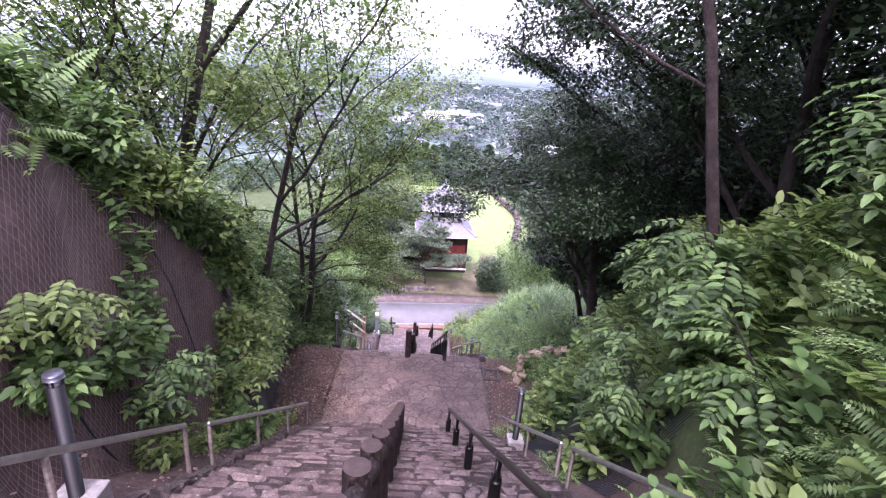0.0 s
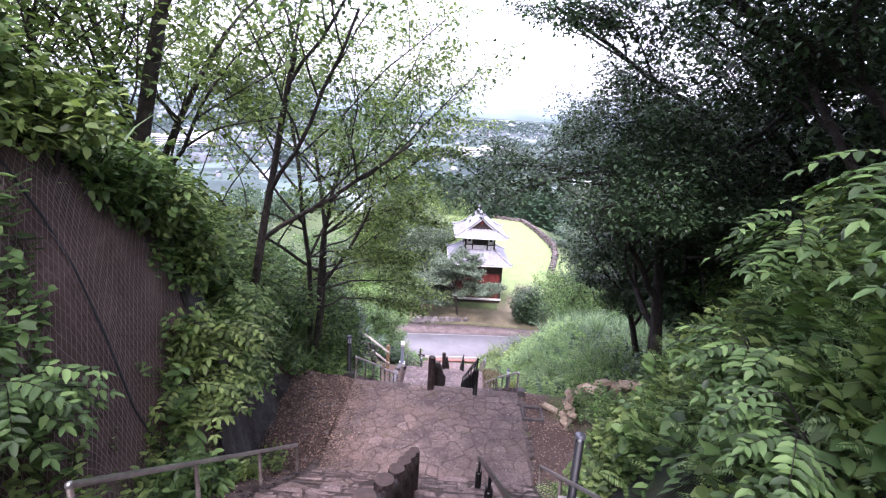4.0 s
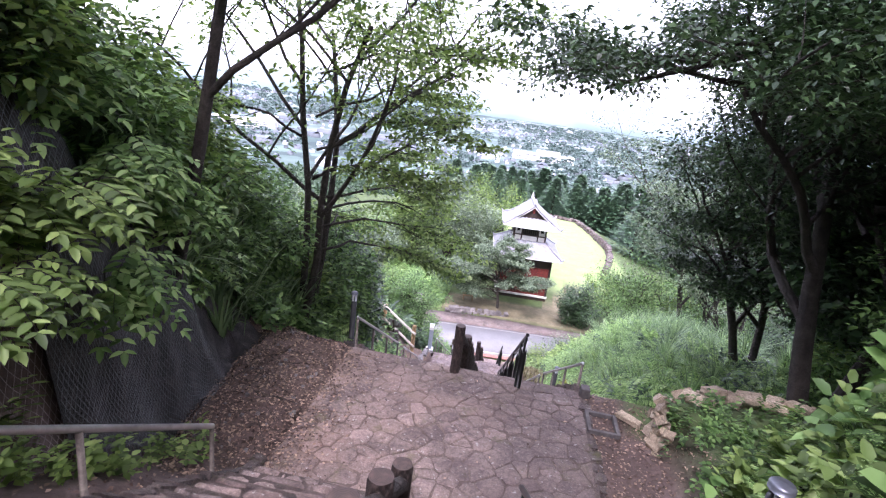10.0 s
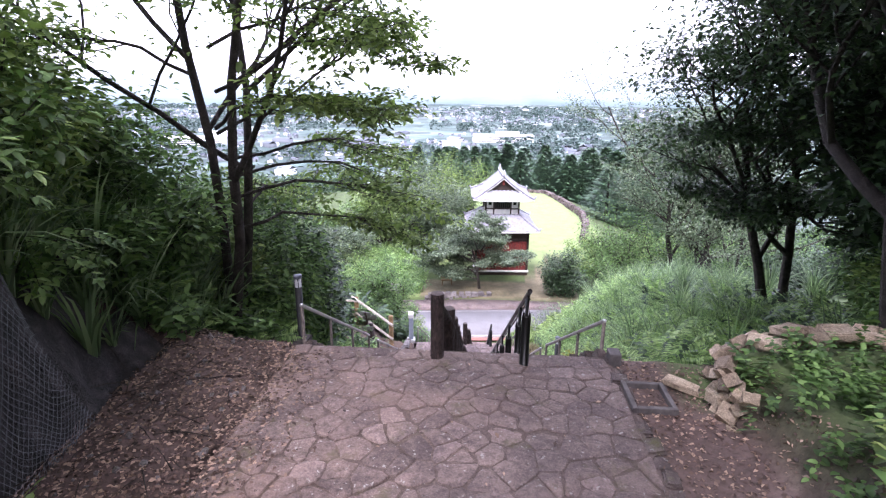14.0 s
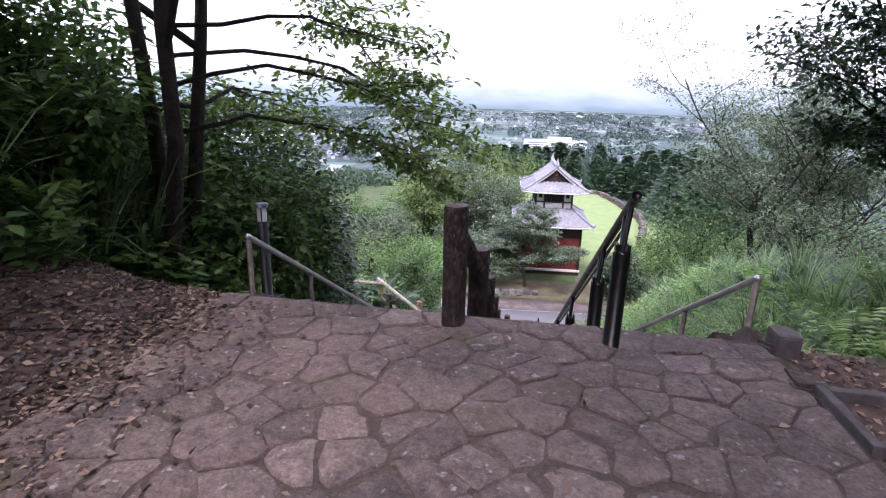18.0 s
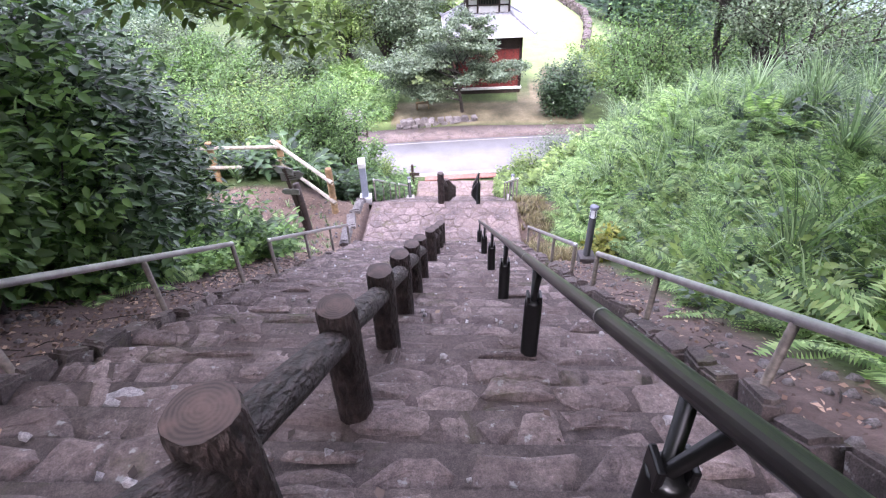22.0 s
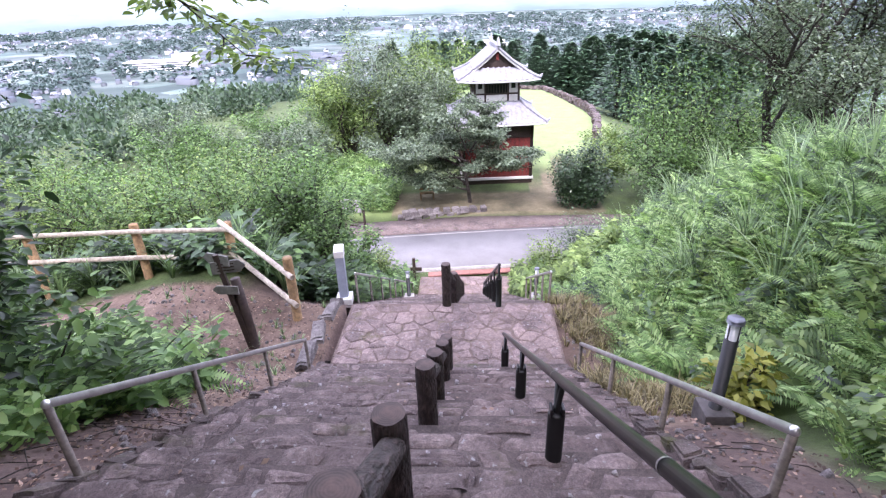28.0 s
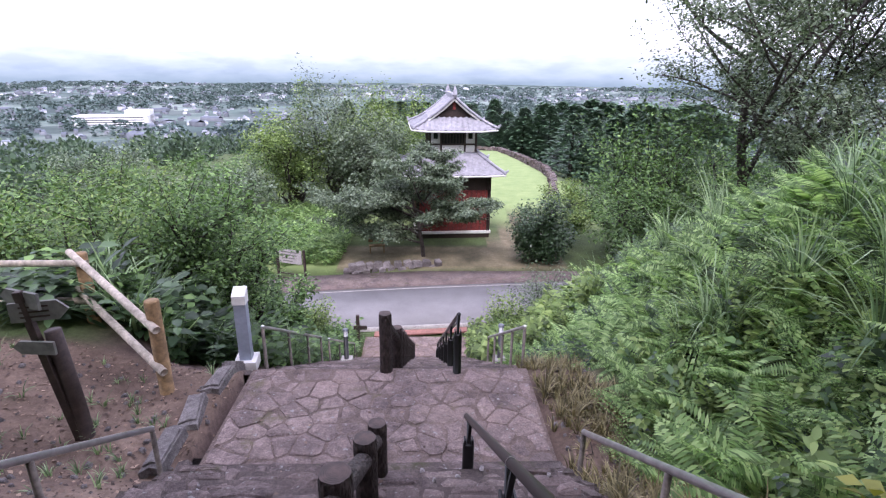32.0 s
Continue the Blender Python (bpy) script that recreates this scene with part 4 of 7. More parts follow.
def board():
    b = tagged(empty("notice_board", (-6.5, 43.2, -12.0), -20), "white notice board on dark posts beside the road", "notice board")
    for x in (-0.75, 0.75):
        part("post", box_bm(0.1, 0.1, 1.9, (x, 0, 0.8), 0.01), DARKWOOD, b)
    p = part("panel", box_bm(1.25, 0.05, 0.7, (0, -0.02, 1.35), 0.008), CONCRETE, b)
    for k in range(4):
        part("writing_bar", box_bm(1.0 - 0.15 * k, 0.004, 0.05, (-0.05 * k, -0.048, 1.58 - 0.15 * k)), SIGNGREY, p)
    part("crossbar", box_bm(1.5, 0.05, 0.06, (0, 0, 0.45), 0.008), DARKWOOD, b)
    part("crossbar", box_bm(1.5, 0.05, 0.06, (0, 0, 0.2), 0.008), DARKWOOD, b)


board()


def stone_wall(label, pts, h, me_set, seed, size=0.45, rows=2, name="stone_wall", tumble=0.15):
    w = tagged(empty(name, pts[0]), label, "stone wall")
    r = random.Random(seed)
    for a, b in zip(pts[:-1], pts[1:]):
        a, b = Vector(a), Vector(b)
        n = max(1, int((b - a).length / size))
        ang = math.atan2(b.y - a.y, b.x - a.x)
        for k in range(n):
            for row in range(rows):
                c = a.lerp(b, (k + 0.5 + 0.5 * (row % 2)) / n) - Vector(pts[0])
                s_ = size * r.uniform(0.75, 1.15)
                stone_at(r.choice(me_set), "stone", w, (c.x + r.uniform(-0.05, 0.05), c.y + r.uniform(-0.08, 0.08), c.z + h / rows * (row + 0.45)), (s_, s_ * r.uniform(0.7, 1.1), h / rows * r.uniform(1.0, 1.35)), (r.uniform(-tumble, tumble), r.uniform(-tumble, tumble), ang + r.uniform(-2, 2) * tumble))
    return w


stone_wall("low rough grey rock wall beyond the road", [(-4.2, 44.2, -12.0), (-2, 44.7, -12.0), (0.6, 44.95, -12.0)], 0.55, GREYS, 3)
stone_wall("dark rough rock edging curving round the lawn", [(10.3, 60, -11.85), (12.0, 68, -12.0), (12.6, 74, -12.1), (11.6, 82, -12.3), (9.8, 90, -12.5), (5, 92, -12.6)], 0.7, KERBS, 5, 0.75, 2)
stone_wall("loose pile of pale brown field stones beside the landing", [(x_, y_, z_) for x_, y_, z_ in ((2.6, 12.15, -0.08), (2.62, 12.7, -0.08), (2.75, 13.2, -0.05), (3.3, 13.42, 0.0), (4.2, 13.5, 0.05), (5.3, 13.55, 0.08))], 0.5, FIELDS, 9, 0.19, 5, "stone_pile", 0.8)
slabs = tagged(empty("flat_stones", (3.25, 13.1, 0.5)), "broken flat pale stones lying on the pile", "stones")
rs = random.Random(31)
for x_, y_, z_, w_, l_, rx_, rz_ in ((0, 0, 0.06, 0.5, 0.24, 0.12, -0.5), (0.28, 0.22, 0.14, 0.34, 0.26, -0.2, 0.4), (0.55, 0.1, 0.1, 0.3, 0.22, 0.25, 1.2), (0.85, 0.24, 0.12, 0.42, 0.28, 0.1, 0.1), (1.2, 0.16, 0.1, 0.36, 0.25, -0.15, -0.3), (1.55, 0.25, 0.12, 0.4, 0.3, 0.1, 0.7), (1.95, 0.2, 0.1, 0.36, 0.24, -0.1, 0.0)):
    stone_at(rs.choice(FIELDS), "stone", slabs, (x_, y_, z_), (w_, l_, 0.085), (rx_, rs.uniform(-0.15, 0.15), rz_))
gut = tagged(empty("drain_box", (1.87, 12.74, 0.0)), "mossy stone drain box at the landing's edge", "drain")
for n_, sx_, sy_, x_, y_ in (("rim", 0.055, 0.56, -0.22, 0), ("rim", 0.055, 0.56, 0.2, 0), ("rim", 0.365, 0.055, -0.01, 0.25), ("rim", 0.365, 0.055, -0.01, -0.25)):
    part(n_, box_bm(sx_, sy_, 0.2, (x_, y_, -0.05), 0.012), KERB_BLOCK, gut)
part("box_floor", box_bm(0.4, 0.5, 0.05, (-0.01, 0, -0.1)), MORTAR, gut, "silted floor")
part("end_block", box_bm(0.15, 0.2, 0.28, (-0.2, 0.82, 0.0), 0.025), KERB_BLOCK, gut)
slab = tagged(empty("loose_slab", (2.3, 12.98, 0.03)), "pale flat stone lying beside the drain", "stone")
stone_at(FIELDS[3], "stone_body", slab, (0, 0, 0.02), (0.42, 0.17, 0.07), (0.05, 0.1, -0.55))
bench = tagged(empty("wooden_bench", (-2.7, 47.0, -11.75), 10), "small brown wooden bench beyond the rock wall", "bench")
part("seat", box_bm(0.9, 0.35, 0.05, (0, 0, 0.42), 0.01), WOODPOST, bench)
part("backrest", box_bm(0.9, 0.04, 0.25, (0, 0.17, 0.68), 0.01), WOODPOST, bench)
for x in (-0.38, 0.38):
    part("leg", box_bm(0.06, 0.3, 0.42, (x, 0, 0.21)), WOODPOST, bench)


# ---- the tower ----
def hip_ring(name, cx0, cy0, z0, cx1, cy1, z1, parent, sag=0.03, lift=0.07, rows=14):
    """One tiled skirt roof: four curved, tiled slopes from eave half-sizes to the inner half-sizes, corners lifted."""
    grp = part(name, box_bm(cx1 * 2, cy1 * 2, 0.05, (0, 0, z1 - 0.06)), DARKWOOD, parent)
    for q in range(4):
        n_u = 97
        V, F = [], []
        hx0, hy0, hx1, hy1 = (cx0, cy0, cx1, cy1) if q % 2 == 0 else (cy0, cx0, cy1, cx1)
        n_v = rows
        for j in range(n_v + 1):
            t = j / n_v
            for layer in (0, 1):
                for i in range(n_u):
                    u = -1 + 2 * i / (n_u - 1)
                    half = hx0 + (hx1 - hx0) * t
                    yy = -(hy0 + (hy1 - hy0) * t)
                    z = z0 + (z1 - z0) * (t - sag * math.sin(math.pi * t)) + lift * (1 - t) ** 2 * abs(u) ** 4
                    wave = 0.06 * max(0.0, math.sin(u * half * 2 * math.pi / 0.3)) ** 0.7
                    z += wave + (0.028 if layer else 0.0)
                    V.append((u * half, yy, z))
        rowlen = n_u
        for j in range(n_v):
            a = (2 * j + 1) * rowlen
            b = (2 * j + 2) * rowlen
            for i in range(n_u - 1):
                F.append((a + i, a + i + 1, b + i + 1, b + i))
                c = (2 * j) * rowlen
                F.append((c + i, c + i + 1, a + i + 1, a + i))
        ob = put("tile_slope", mesh_np("tile_slope", V, F, ROOFTILE), grp)
        ob.matrix_basis = pose(0, 0, 0, 0, 0, 90 * q)
        Vs, Fs = tube_np([(u * hx0, -hy0 + 0.03, z0 - 0.05 + lift * abs(u) ** 4) for u in np.linspace(-1, 1, 11)], [0.06] * 11, 6)
        e = put("eave_board", mesh_np("eave_board", Vs, Fs, PLASTER), grp)
        e.matrix_basis = pose(0, 0, 0, 0, 0, 90 * q)
        pts = []
        for t in np.linspace(0, 1, 8):
            pts.append((hx0 + (hx1 - hx0) * t, -(hy0 + (hy1 - hy0) * t), z0 + 0.08 + (z1 - z0) * (t - sag * math.sin(math.pi * t)) + lift * (1 - t) ** 2))
        Vs, Fs = tube_np(pts, [0.1] + [0.085] * 7, 8)
        h = put("hip_ridge", mesh_np("hip_ridge", Vs, Fs, ROOFTILE), grp)
        h.matrix_basis = pose(0, 0, 0, 0, 0, 90 * q)
        tipv, tipf = tube_np([(hx0 - 0.02, -hy0 + 0.02, z0 + 0.1 + lift), (hx0 + 0.1, -hy0 - 0.1, z0 + 0.28 + lift)], [0.1, 0.04], 8)
        k = put("corner_tile", mesh_np("corner_tile", tipv, tipf, ROOFTILE), grp)
        k.matrix_basis = pose(0, 0, 0, 0, 0, 90 * q)
        for i in range(9):
            u = -0.88 + 1.76 * i / 8
            r_ = part("rafter", box_bm(0.07, 0.7, 0.07, (u * hx0, -hy0 + 0.4, z0 - 0.08 + 0.1)), DARKWOOD, grp)
            r_.matrix_basis = pose(0, 0, 0, 0, 0, 90 * q)
    return grp


def tower():
    t = tagged(empty("watch_tower", (1.52, 51.9, -12.0), 4), "two-storey castle-style tower with grey tiled roofs, white plaster and red boards", "tower")
    t.scale = (1.07, 1.07, 0.975)
    part("stone_slab", box_bm(6.3, 6.2, 0.5, (0, 0, -0.2), 0.03), CONCRETE, t, "pale concrete slab")
    part("base_band", box_bm(4.16, 4.16, 0.5, (0, 0, 0.3)), DARKWOOD, t, "dark base band")
    part("sill_band", box_bm(4.3, 4.3, 0.16, (0, 0, 0.63), 0.01), PLASTER, t, "pale sill band")
    # dark wall left bare above the red boards stands in for eave shade
    body = part("lower_wall", box_bm(4.0, 4.0, 3.9, (0, 0, 2.65)), DARKWOOD, t)
    for q in range(4):
        for i in range(16):
            x = -1.92 + i * 0.256
            b = part("board", box_bm(0.235, 0.05, 2.55, (x, -2.02, 2.0), 0.008), REDWOOD, body)
            b.matrix_basis = pose(0, 0, 0, 0, 0, 90 * q)
        for x in (-2.0, 2.0):
            c = part("corner_post", box_bm(0.18, 0.18, 3.9, (x, -2.0, 2.66)), DARKWOOD, body)
            c.matrix_basis = pose(0, 0, 0, 0, 0, 90 * q)
    hip_ring("lower_roof", 2.75, 2.75, 4.3, 1.35, 1.35, 5.45, t)
    up = part("upper_wall", box_bm(2.6, 2.6, 1.75, (0, 0, 6.1)), PLASTER, t)
    for q in range(4):
        for x in (-1.27, -0.66, 0.66, 1.27):
            b = part("timber", box_bm(0.11, 0.08, 1.7, (x, -1.3, 6.1)), DARKWOOD, up)
            b.matrix_basis = pose(0, 0, 0, 0, 0, 90 * q)
        for z in (5.42, 5.95):
            b = part("timber", box_bm(2.66, 0.09, 0.1, (0, -1.3, z)), DARKWOOD, up)
            b.matrix_basis = pose(0, 0, 0, 0, 0, 90 * q)
        w = part("window_opening", box_bm(1.22, 0.06, 0.85, (0, -1.3, 6.42)), DARKGLASS, up)
        w.matrix_basis = pose(0, 0, 0, 0, 0, 90 * q)
        for i in range(7):
            b = part("lattice_bar", box_bm(0.035, 0.04, 0.85, (-0.5 + i * 0.167, -1.33, 6.42)), DARKWOOD, w)
            b.matrix_basis = pose(0, 0, 0, 0, 0, 0)
        for x in (-0.96, 0.96):
            b = part("small_window", box_bm(0.24, 0.06, 0.34, (x, -1.3, 6.45)), DARKGLASS, up)
            b.matrix_basis = pose(0, 0, 0, 0, 0, 90 * q)
    hip_ring("upper_roof", 2.3, 2.3, 6.85, 1.28, 1.5, 7.55, t, lift=0.1)
    # gabled top, ridge running away from the stairs
    ga = part("gable_roof", box_bm(2.3, 2.7, 0.1, (0, 0, 7.5)), DARKWOOD, t)
    for sx in (-1, 1):
        V, F = [], []
        n_u, n_v = 81, 9
        for j in range(n_v + 1):
            tt = j / n_v
            for i in range(n_u):
                yy = -1.72 + 3.44 * i / (n_u - 1)
                x = sx * (1.36 * (1 - tt))
                z = 7.5 + 1.2 * (tt - 0.05 * math.sin(math.pi * tt)) + 0.06 * max(0.0, math.sin(yy * 2 * math.pi / 0.3)) ** 0.7 + 0.02 * (j % 2)
                V.append((x, yy, z))
        for j in range(n_v):
            for i in range(n_u - 1):
                a = j * n_u + i
                F.append((a, a + 1, a + n_u + 1, a + n_u))
        put("tile_slope", mesh_np("tile_slope", V, F, ROOFTILE), ga)
        for yy in (-1.72, 1.72):
            for off, mt, rr in ((0.06, ROOFTILE, 0.08), (-0.1, PLASTER, 0.06)):
                pts = [(sx * 1.38 * (1 - q_), yy + (0.05 if yy > 0 else -0.05) * (0 if off > 0 else -1), 7.5 + off + 1.2 * (q_ - 0.05 * math.sin(math.pi * q_))) for q_ in np.linspace(0, 1, 7)]
                Vs, Fs = tube_np(pts, [rr] * 7, 8)
                put("verge_tiles" if off > 0 else "barge_board", mesh_np("verge", Vs, Fs, mt), ga)
    for yy in (-1.45, 1.45):
        bm = bmesh.new()
        vs = [bm.verts.new(p_) for p_ in ((-1.2, yy, 7.5), (1.2, yy, 7.5), (0, yy, 8.58), (-1.2, yy + 0.05, 7.5), (1.2, yy + 0.05, 7.5), (0, yy + 0.05, 8.58))]
        bm.faces.new(vs[:3])
        bm.faces.new(vs[3:][::-1])
        for i in range(3):
            bm.faces.new((vs[i], vs[3 + i], vs[3 + (i + 1) % 3], vs[(i + 1) % 3]))
        part("gable_wall", bm, DARKWOOD, ga)
        part("gable_ornament", box_bm(0.16, 0.06, 0.4, (0, yy - 0.05 if yy < 0 else yy + 0.1, 8.2), 0.02), REDWOOD, ga)
    part("ridge", box_bm(0.24, 3.5, 0.26, (0, 0, 8.8), 0.05), ROOFTILE, ga)
    for yy in (-1.75, 1.75):
        Vs, Fs = tube_np([(0, yy, 8.85), (0, yy * 1.02, 9.1), (0, yy * 0.98, 9.35)], [0.14, 0.1, 0.02], 8)
        put("ridge_end_tile", mesh_np("ridge_end_tile", Vs, Fs, ROOFTILE), ga)


DARKGLASS = plain("dark_window", (0.02, 0.02, 0.022), 0.25, 0.0, 8, 0.3, 0.02)
tower()


# ---- plants ----
def unit(v):
    return v / (np.linalg.norm(v, axis=-1, keepdims=True) + 1e-9)


def kites(c, d, nrm, ln, wd):
    """Leaves: kite-shaped quads from base point, direction, up vector, length and width."""
    side = unit(np.cross(d, nrm))
    up = np.cross(side, d)
    ln, wd = ln[:, None], wd[:, None]
    V = np.stack([c, c + d * ln * 0.45 + side * wd * 0.5 + up * wd * 0.12, c + d * ln - up * ln * 0.12, c + d * ln * 0.45 - side * wd * 0.5 + up * wd * 0.12], 1).reshape(-1, 3)
    F = np.arange(len(c) * 4).reshape(-1, 4)
    return V, F


def ovate(c, d, nrm, ln, wd):
    """Leaves with a rounded blade, folded a little along the midrib: two quads each."""
    side = unit(np.cross(d, nrm))
    up = np.cross(side, d)
    ln, wd = ln[:, None], wd[:, None]
    pt = lambda a, b, k: c + d * ln * a + side * wd * b + up * ln * k
    V = np.stack([c, pt(0.28, 0.46, 0.05), pt(0.68, 0.36, 0.02), pt(1.0, 0.0, -0.12), pt(0.68, -0.36, 0.02), pt(0.28, -0.46, 0.05)], 1).reshape(-1, 3)
    o = np.arange(len(c))[:, None] * 6
    F = np.concatenate([o + np.array([[0, 1, 2, 3]]), o + np.array([[0, 3, 4, 5]])], 1).reshape(-1, 4)
    return V, F


def rand_dirs(g, n, up=0.0):
    v = g.normal(size=(n, 3))
    v[:, 2] += up
    return unit(v)


def leaf_cloud(g, centres, radii, n, size, droop=0.2, flat=0.55, blade=None):
    """n leaves round cluster centres; leaves lie mostly level and hang a little."""
    k = g.integers(0, len(centres), n)
    off = rand_dirs(g, n) * (g.random((n, 1)) ** 0.5) * radii[k][:, None]
    off[:, 2] *= flat
    c = centres[k] + off
    d = unit(off * 0.6 + g.normal(size=(n, 3)) * 0.35 * radii[k][:, None])
    d[:, 2] = d[:, 2] * 0.5 - droop
    d = unit(d)
    nrm = unit(np.array([0, 0, 1.0]) + g.normal(size=(n, 3)) * 0.35)
    ln = size * g.uniform(0.6, 1.3, n)
    return (blade or kites)(c, d, nrm, ln, ln * 0.55)


def grow(g, base, direction, length, radius, levels, spread, chunks, tips, curve=0.25, sides=7, first=0.35, kids=3, upward=0.12, limb=0.6):
    """A limb with side limbs; collects tube chunks and the points where leaves sit."""
    n = 6
    pts = [np.array(base, float)]
    d = unit(np.array(direction, float))
    for i in range(n):
        d = unit(d + g.normal(size=3) * curve * 0.35 + np.array([0, 0, upward * 0.4]))
        pts.append(pts[-1] + d * length / n)
    pts = np.array(pts)
    radii = radius * np.linspace(1, 0.45 if levels else 0.2, n + 1)
    chunks.append(tube_np(pts, radii, sides if levels > 1 else max(4, sides - 2), cap=False))
    if levels <= 1:
        for i in range(2, n + 1):
            tips.append(pts[i])
    if levels == 0:
        return
    for j in range(kids + (1 if levels > 1 else 0)):
        t = first + (1 - first) * (j + g.random()) / (kids + 1)
        i = min(n - 1, int(t * n))
        p0 = pts[i] + (pts[i + 1] - pts[i]) * (t * n - i)
        an = g.random() * 2 * np.pi
        side = np.array([np.cos(an), np.sin(an), 0.15])
        nd = unit(d * (1 - spread) + side * spread + np.array([0, 0, upward]))
        grow(g, p0, nd, length * g.uniform(0.5, 0.72), radii[i] * limb, levels - 1, spread, chunks, tips, curve * 1.15, sides, 0.3, kids, upward, limb)


def level_limb(g, p0, p1, sag, width, chunks, tips, r=0.03):
    """A long limb from p0 to p1 with short side twigs in one nearly level spray."""
    p0, p1 = np.array(p0, float), np.array(p1, float)
    t = np.linspace(0, 1, 10)
    P = p0 + (p1 - p0) * t[:, None]
    P[:, 2] += sag * np.sin(np.pi * t)
    P[1:-1] += g.normal(size=(8, 3)) * 0.05 + np.array([0, 0, 0.5]) * (np.sin(np.pi * t[1:-1]) * (1 - t[1:-1]) * g.uniform(0.2, 0.9))[:, None] + np.cross(p1 - p0, [0, 0, 1.0]) * 0.09 * np.sin(t[1:-1] * g.uniform(3, 6))[:, None]
    chunks.append(tube_np(P, r * np.linspace(1, 0.15, 10), 6, cap=False))
    side = unit(np.cross(p1 - p0, np.array([0, 0, 1.0])))
    fwd = unit(p1 - p0)
    for k in range(22):
        u = 0.28 + 0.72 * (k + g.random()) / 22
        i = min(8, int(u * 9))
        q = P[i] + (P[i + 1] - P[i]) * (u * 9 - i)
        ln = width * (1.05 - 0.7 * u) * g.uniform(0.5, 1.1)
        d = unit(side * (1 if k % 2 else -1) * g.uniform(0.6, 1.0) + fwd * 0.7 + np.array([0, 0, g.uniform(-0.3, 0.3)]))
        e = q + d * ln
        chunks.append(tube_np([q, (q + e) / 2 + g.normal(size=3) * 0.02, e], [0.01, 0.007, 0.003], 4, cap=False))
        tips += [q + d * ln * v for v in (0.25, 0.5, 0.75, 1.0)]
    tips += list(P[5:])


def tree(name, at, stems, h, r, leaf, mat, label, seed, n_leaves, levels=3, spread=0.55, cluster=0.45, bark=None, kids=3, lean=(0, 0), first=0.35, flat=0.55, curve=0.25, droop=0.2, cat="tree", upward=0.12, extra=(), low=None, limb=0.6, level=(), apart=0.28):
    g = np.random.default_rng(seed)
    chunks, tips = [], []
    for s_ in range(stems):
        an = s_ * 2 * np.pi / max(1, stems) + g.random()
        out = 0.0 if stems == 1 else apart
        d = (lean[0] + out * np.cos(an), lean[1] + out * np.sin(an), 1)
        base = (0.12 * (stems > 1) * np.cos(an), 0.12 * (stems > 1) * np.sin(an), -0.5)
        grow(g, base, d, h * g.uniform(0.62, 0.8), r * (1 if stems == 1 else g.uniform(0.55, 0.9)), levels, spread, chunks, tips, curve, 8, first, kids, upward, limb)
    tips2 = []
    for b_, d_, l_, r_, lv in extra:
        grow(g, b_, d_, l_, r_, lv, 0.6, chunks, tips2, 0.2, 6, 0.25, 4, 0.0)
    for p0, p1, sag, width in level:
        level_limb(g, p0, p1, sag, width * 1.35, chunks, tips2)
    root = tagged(empty(name, at), label, cat)
    V, F = joined(chunks)
    put("trunk", mesh_np("trunk", V, F, bark or BARK, smooth=True), root)
    tips = np.array(tips)
    V, F = leaf_cloud(g, tips, np.full(len(tips), cluster), n_leaves, leaf, droop, flat)
    put("crown", mesh_np("crown", V, F, mat), root)
    if tips2:
        n2, m2, l2 = low or (n_leaves // 5, mat, leaf)
        tips2 = np.array(tips2)
        V, F = leaf_cloud(g, tips2, np.full(len(tips2), cluster * (0.55 if level else 0.75)), n2, l2, droop, flat, ovate if level else None)
        put("lower_foliage", mesh_np("lower_foliage", V, F, m2), root)
    return root


def G(x, y):
    return float(height(x, y))


def shrub(at, w, h, leaf, mat, label, seed, n, name="shrub", stems=9, bark=None, blade=None):
    g = np.random.default_rng(seed)
    chunks, tips = [], []
    for i in range(stems):
        an, rr = g.random() * 6.283, g.random() ** 0.5
        top = np.array([np.cos(an) * rr * w, np.sin(an) * rr * w, h * (1 - 0.45 * rr ** 2) * g.uniform(0.75, 1.05)])
        p = [np.array([0.1 * np.cos(an), 0.1 * np.sin(an), -0.2]), top * np.array([0.35, 0.35, 0.5]), top]
        chunks.append(tube_np(p, [0.025 * h / 2 + 0.008, 0.015, 0.006], 5, cap=False))
        for t in np.linspace(0.35, 1.0, 6):
            tips.append(top * np.array([t ** 0.8, t ** 0.8, t]))
    root = tagged(empty(name, at), label, "shrub")
    V, F = joined(chunks)
    put("trunk", mesh_np("trunk", V, F, bark or BARK), root)
    tips = np.array(tips)
    V, F = leaf_cloud(g, tips, np.full(len(tips), 0.24 * (w + h) / 2 + 0.08), n, leaf, 0.15, 0.8, blade)
    put("foliage", mesh_np("foliage", V, F, mat), root)
    return root


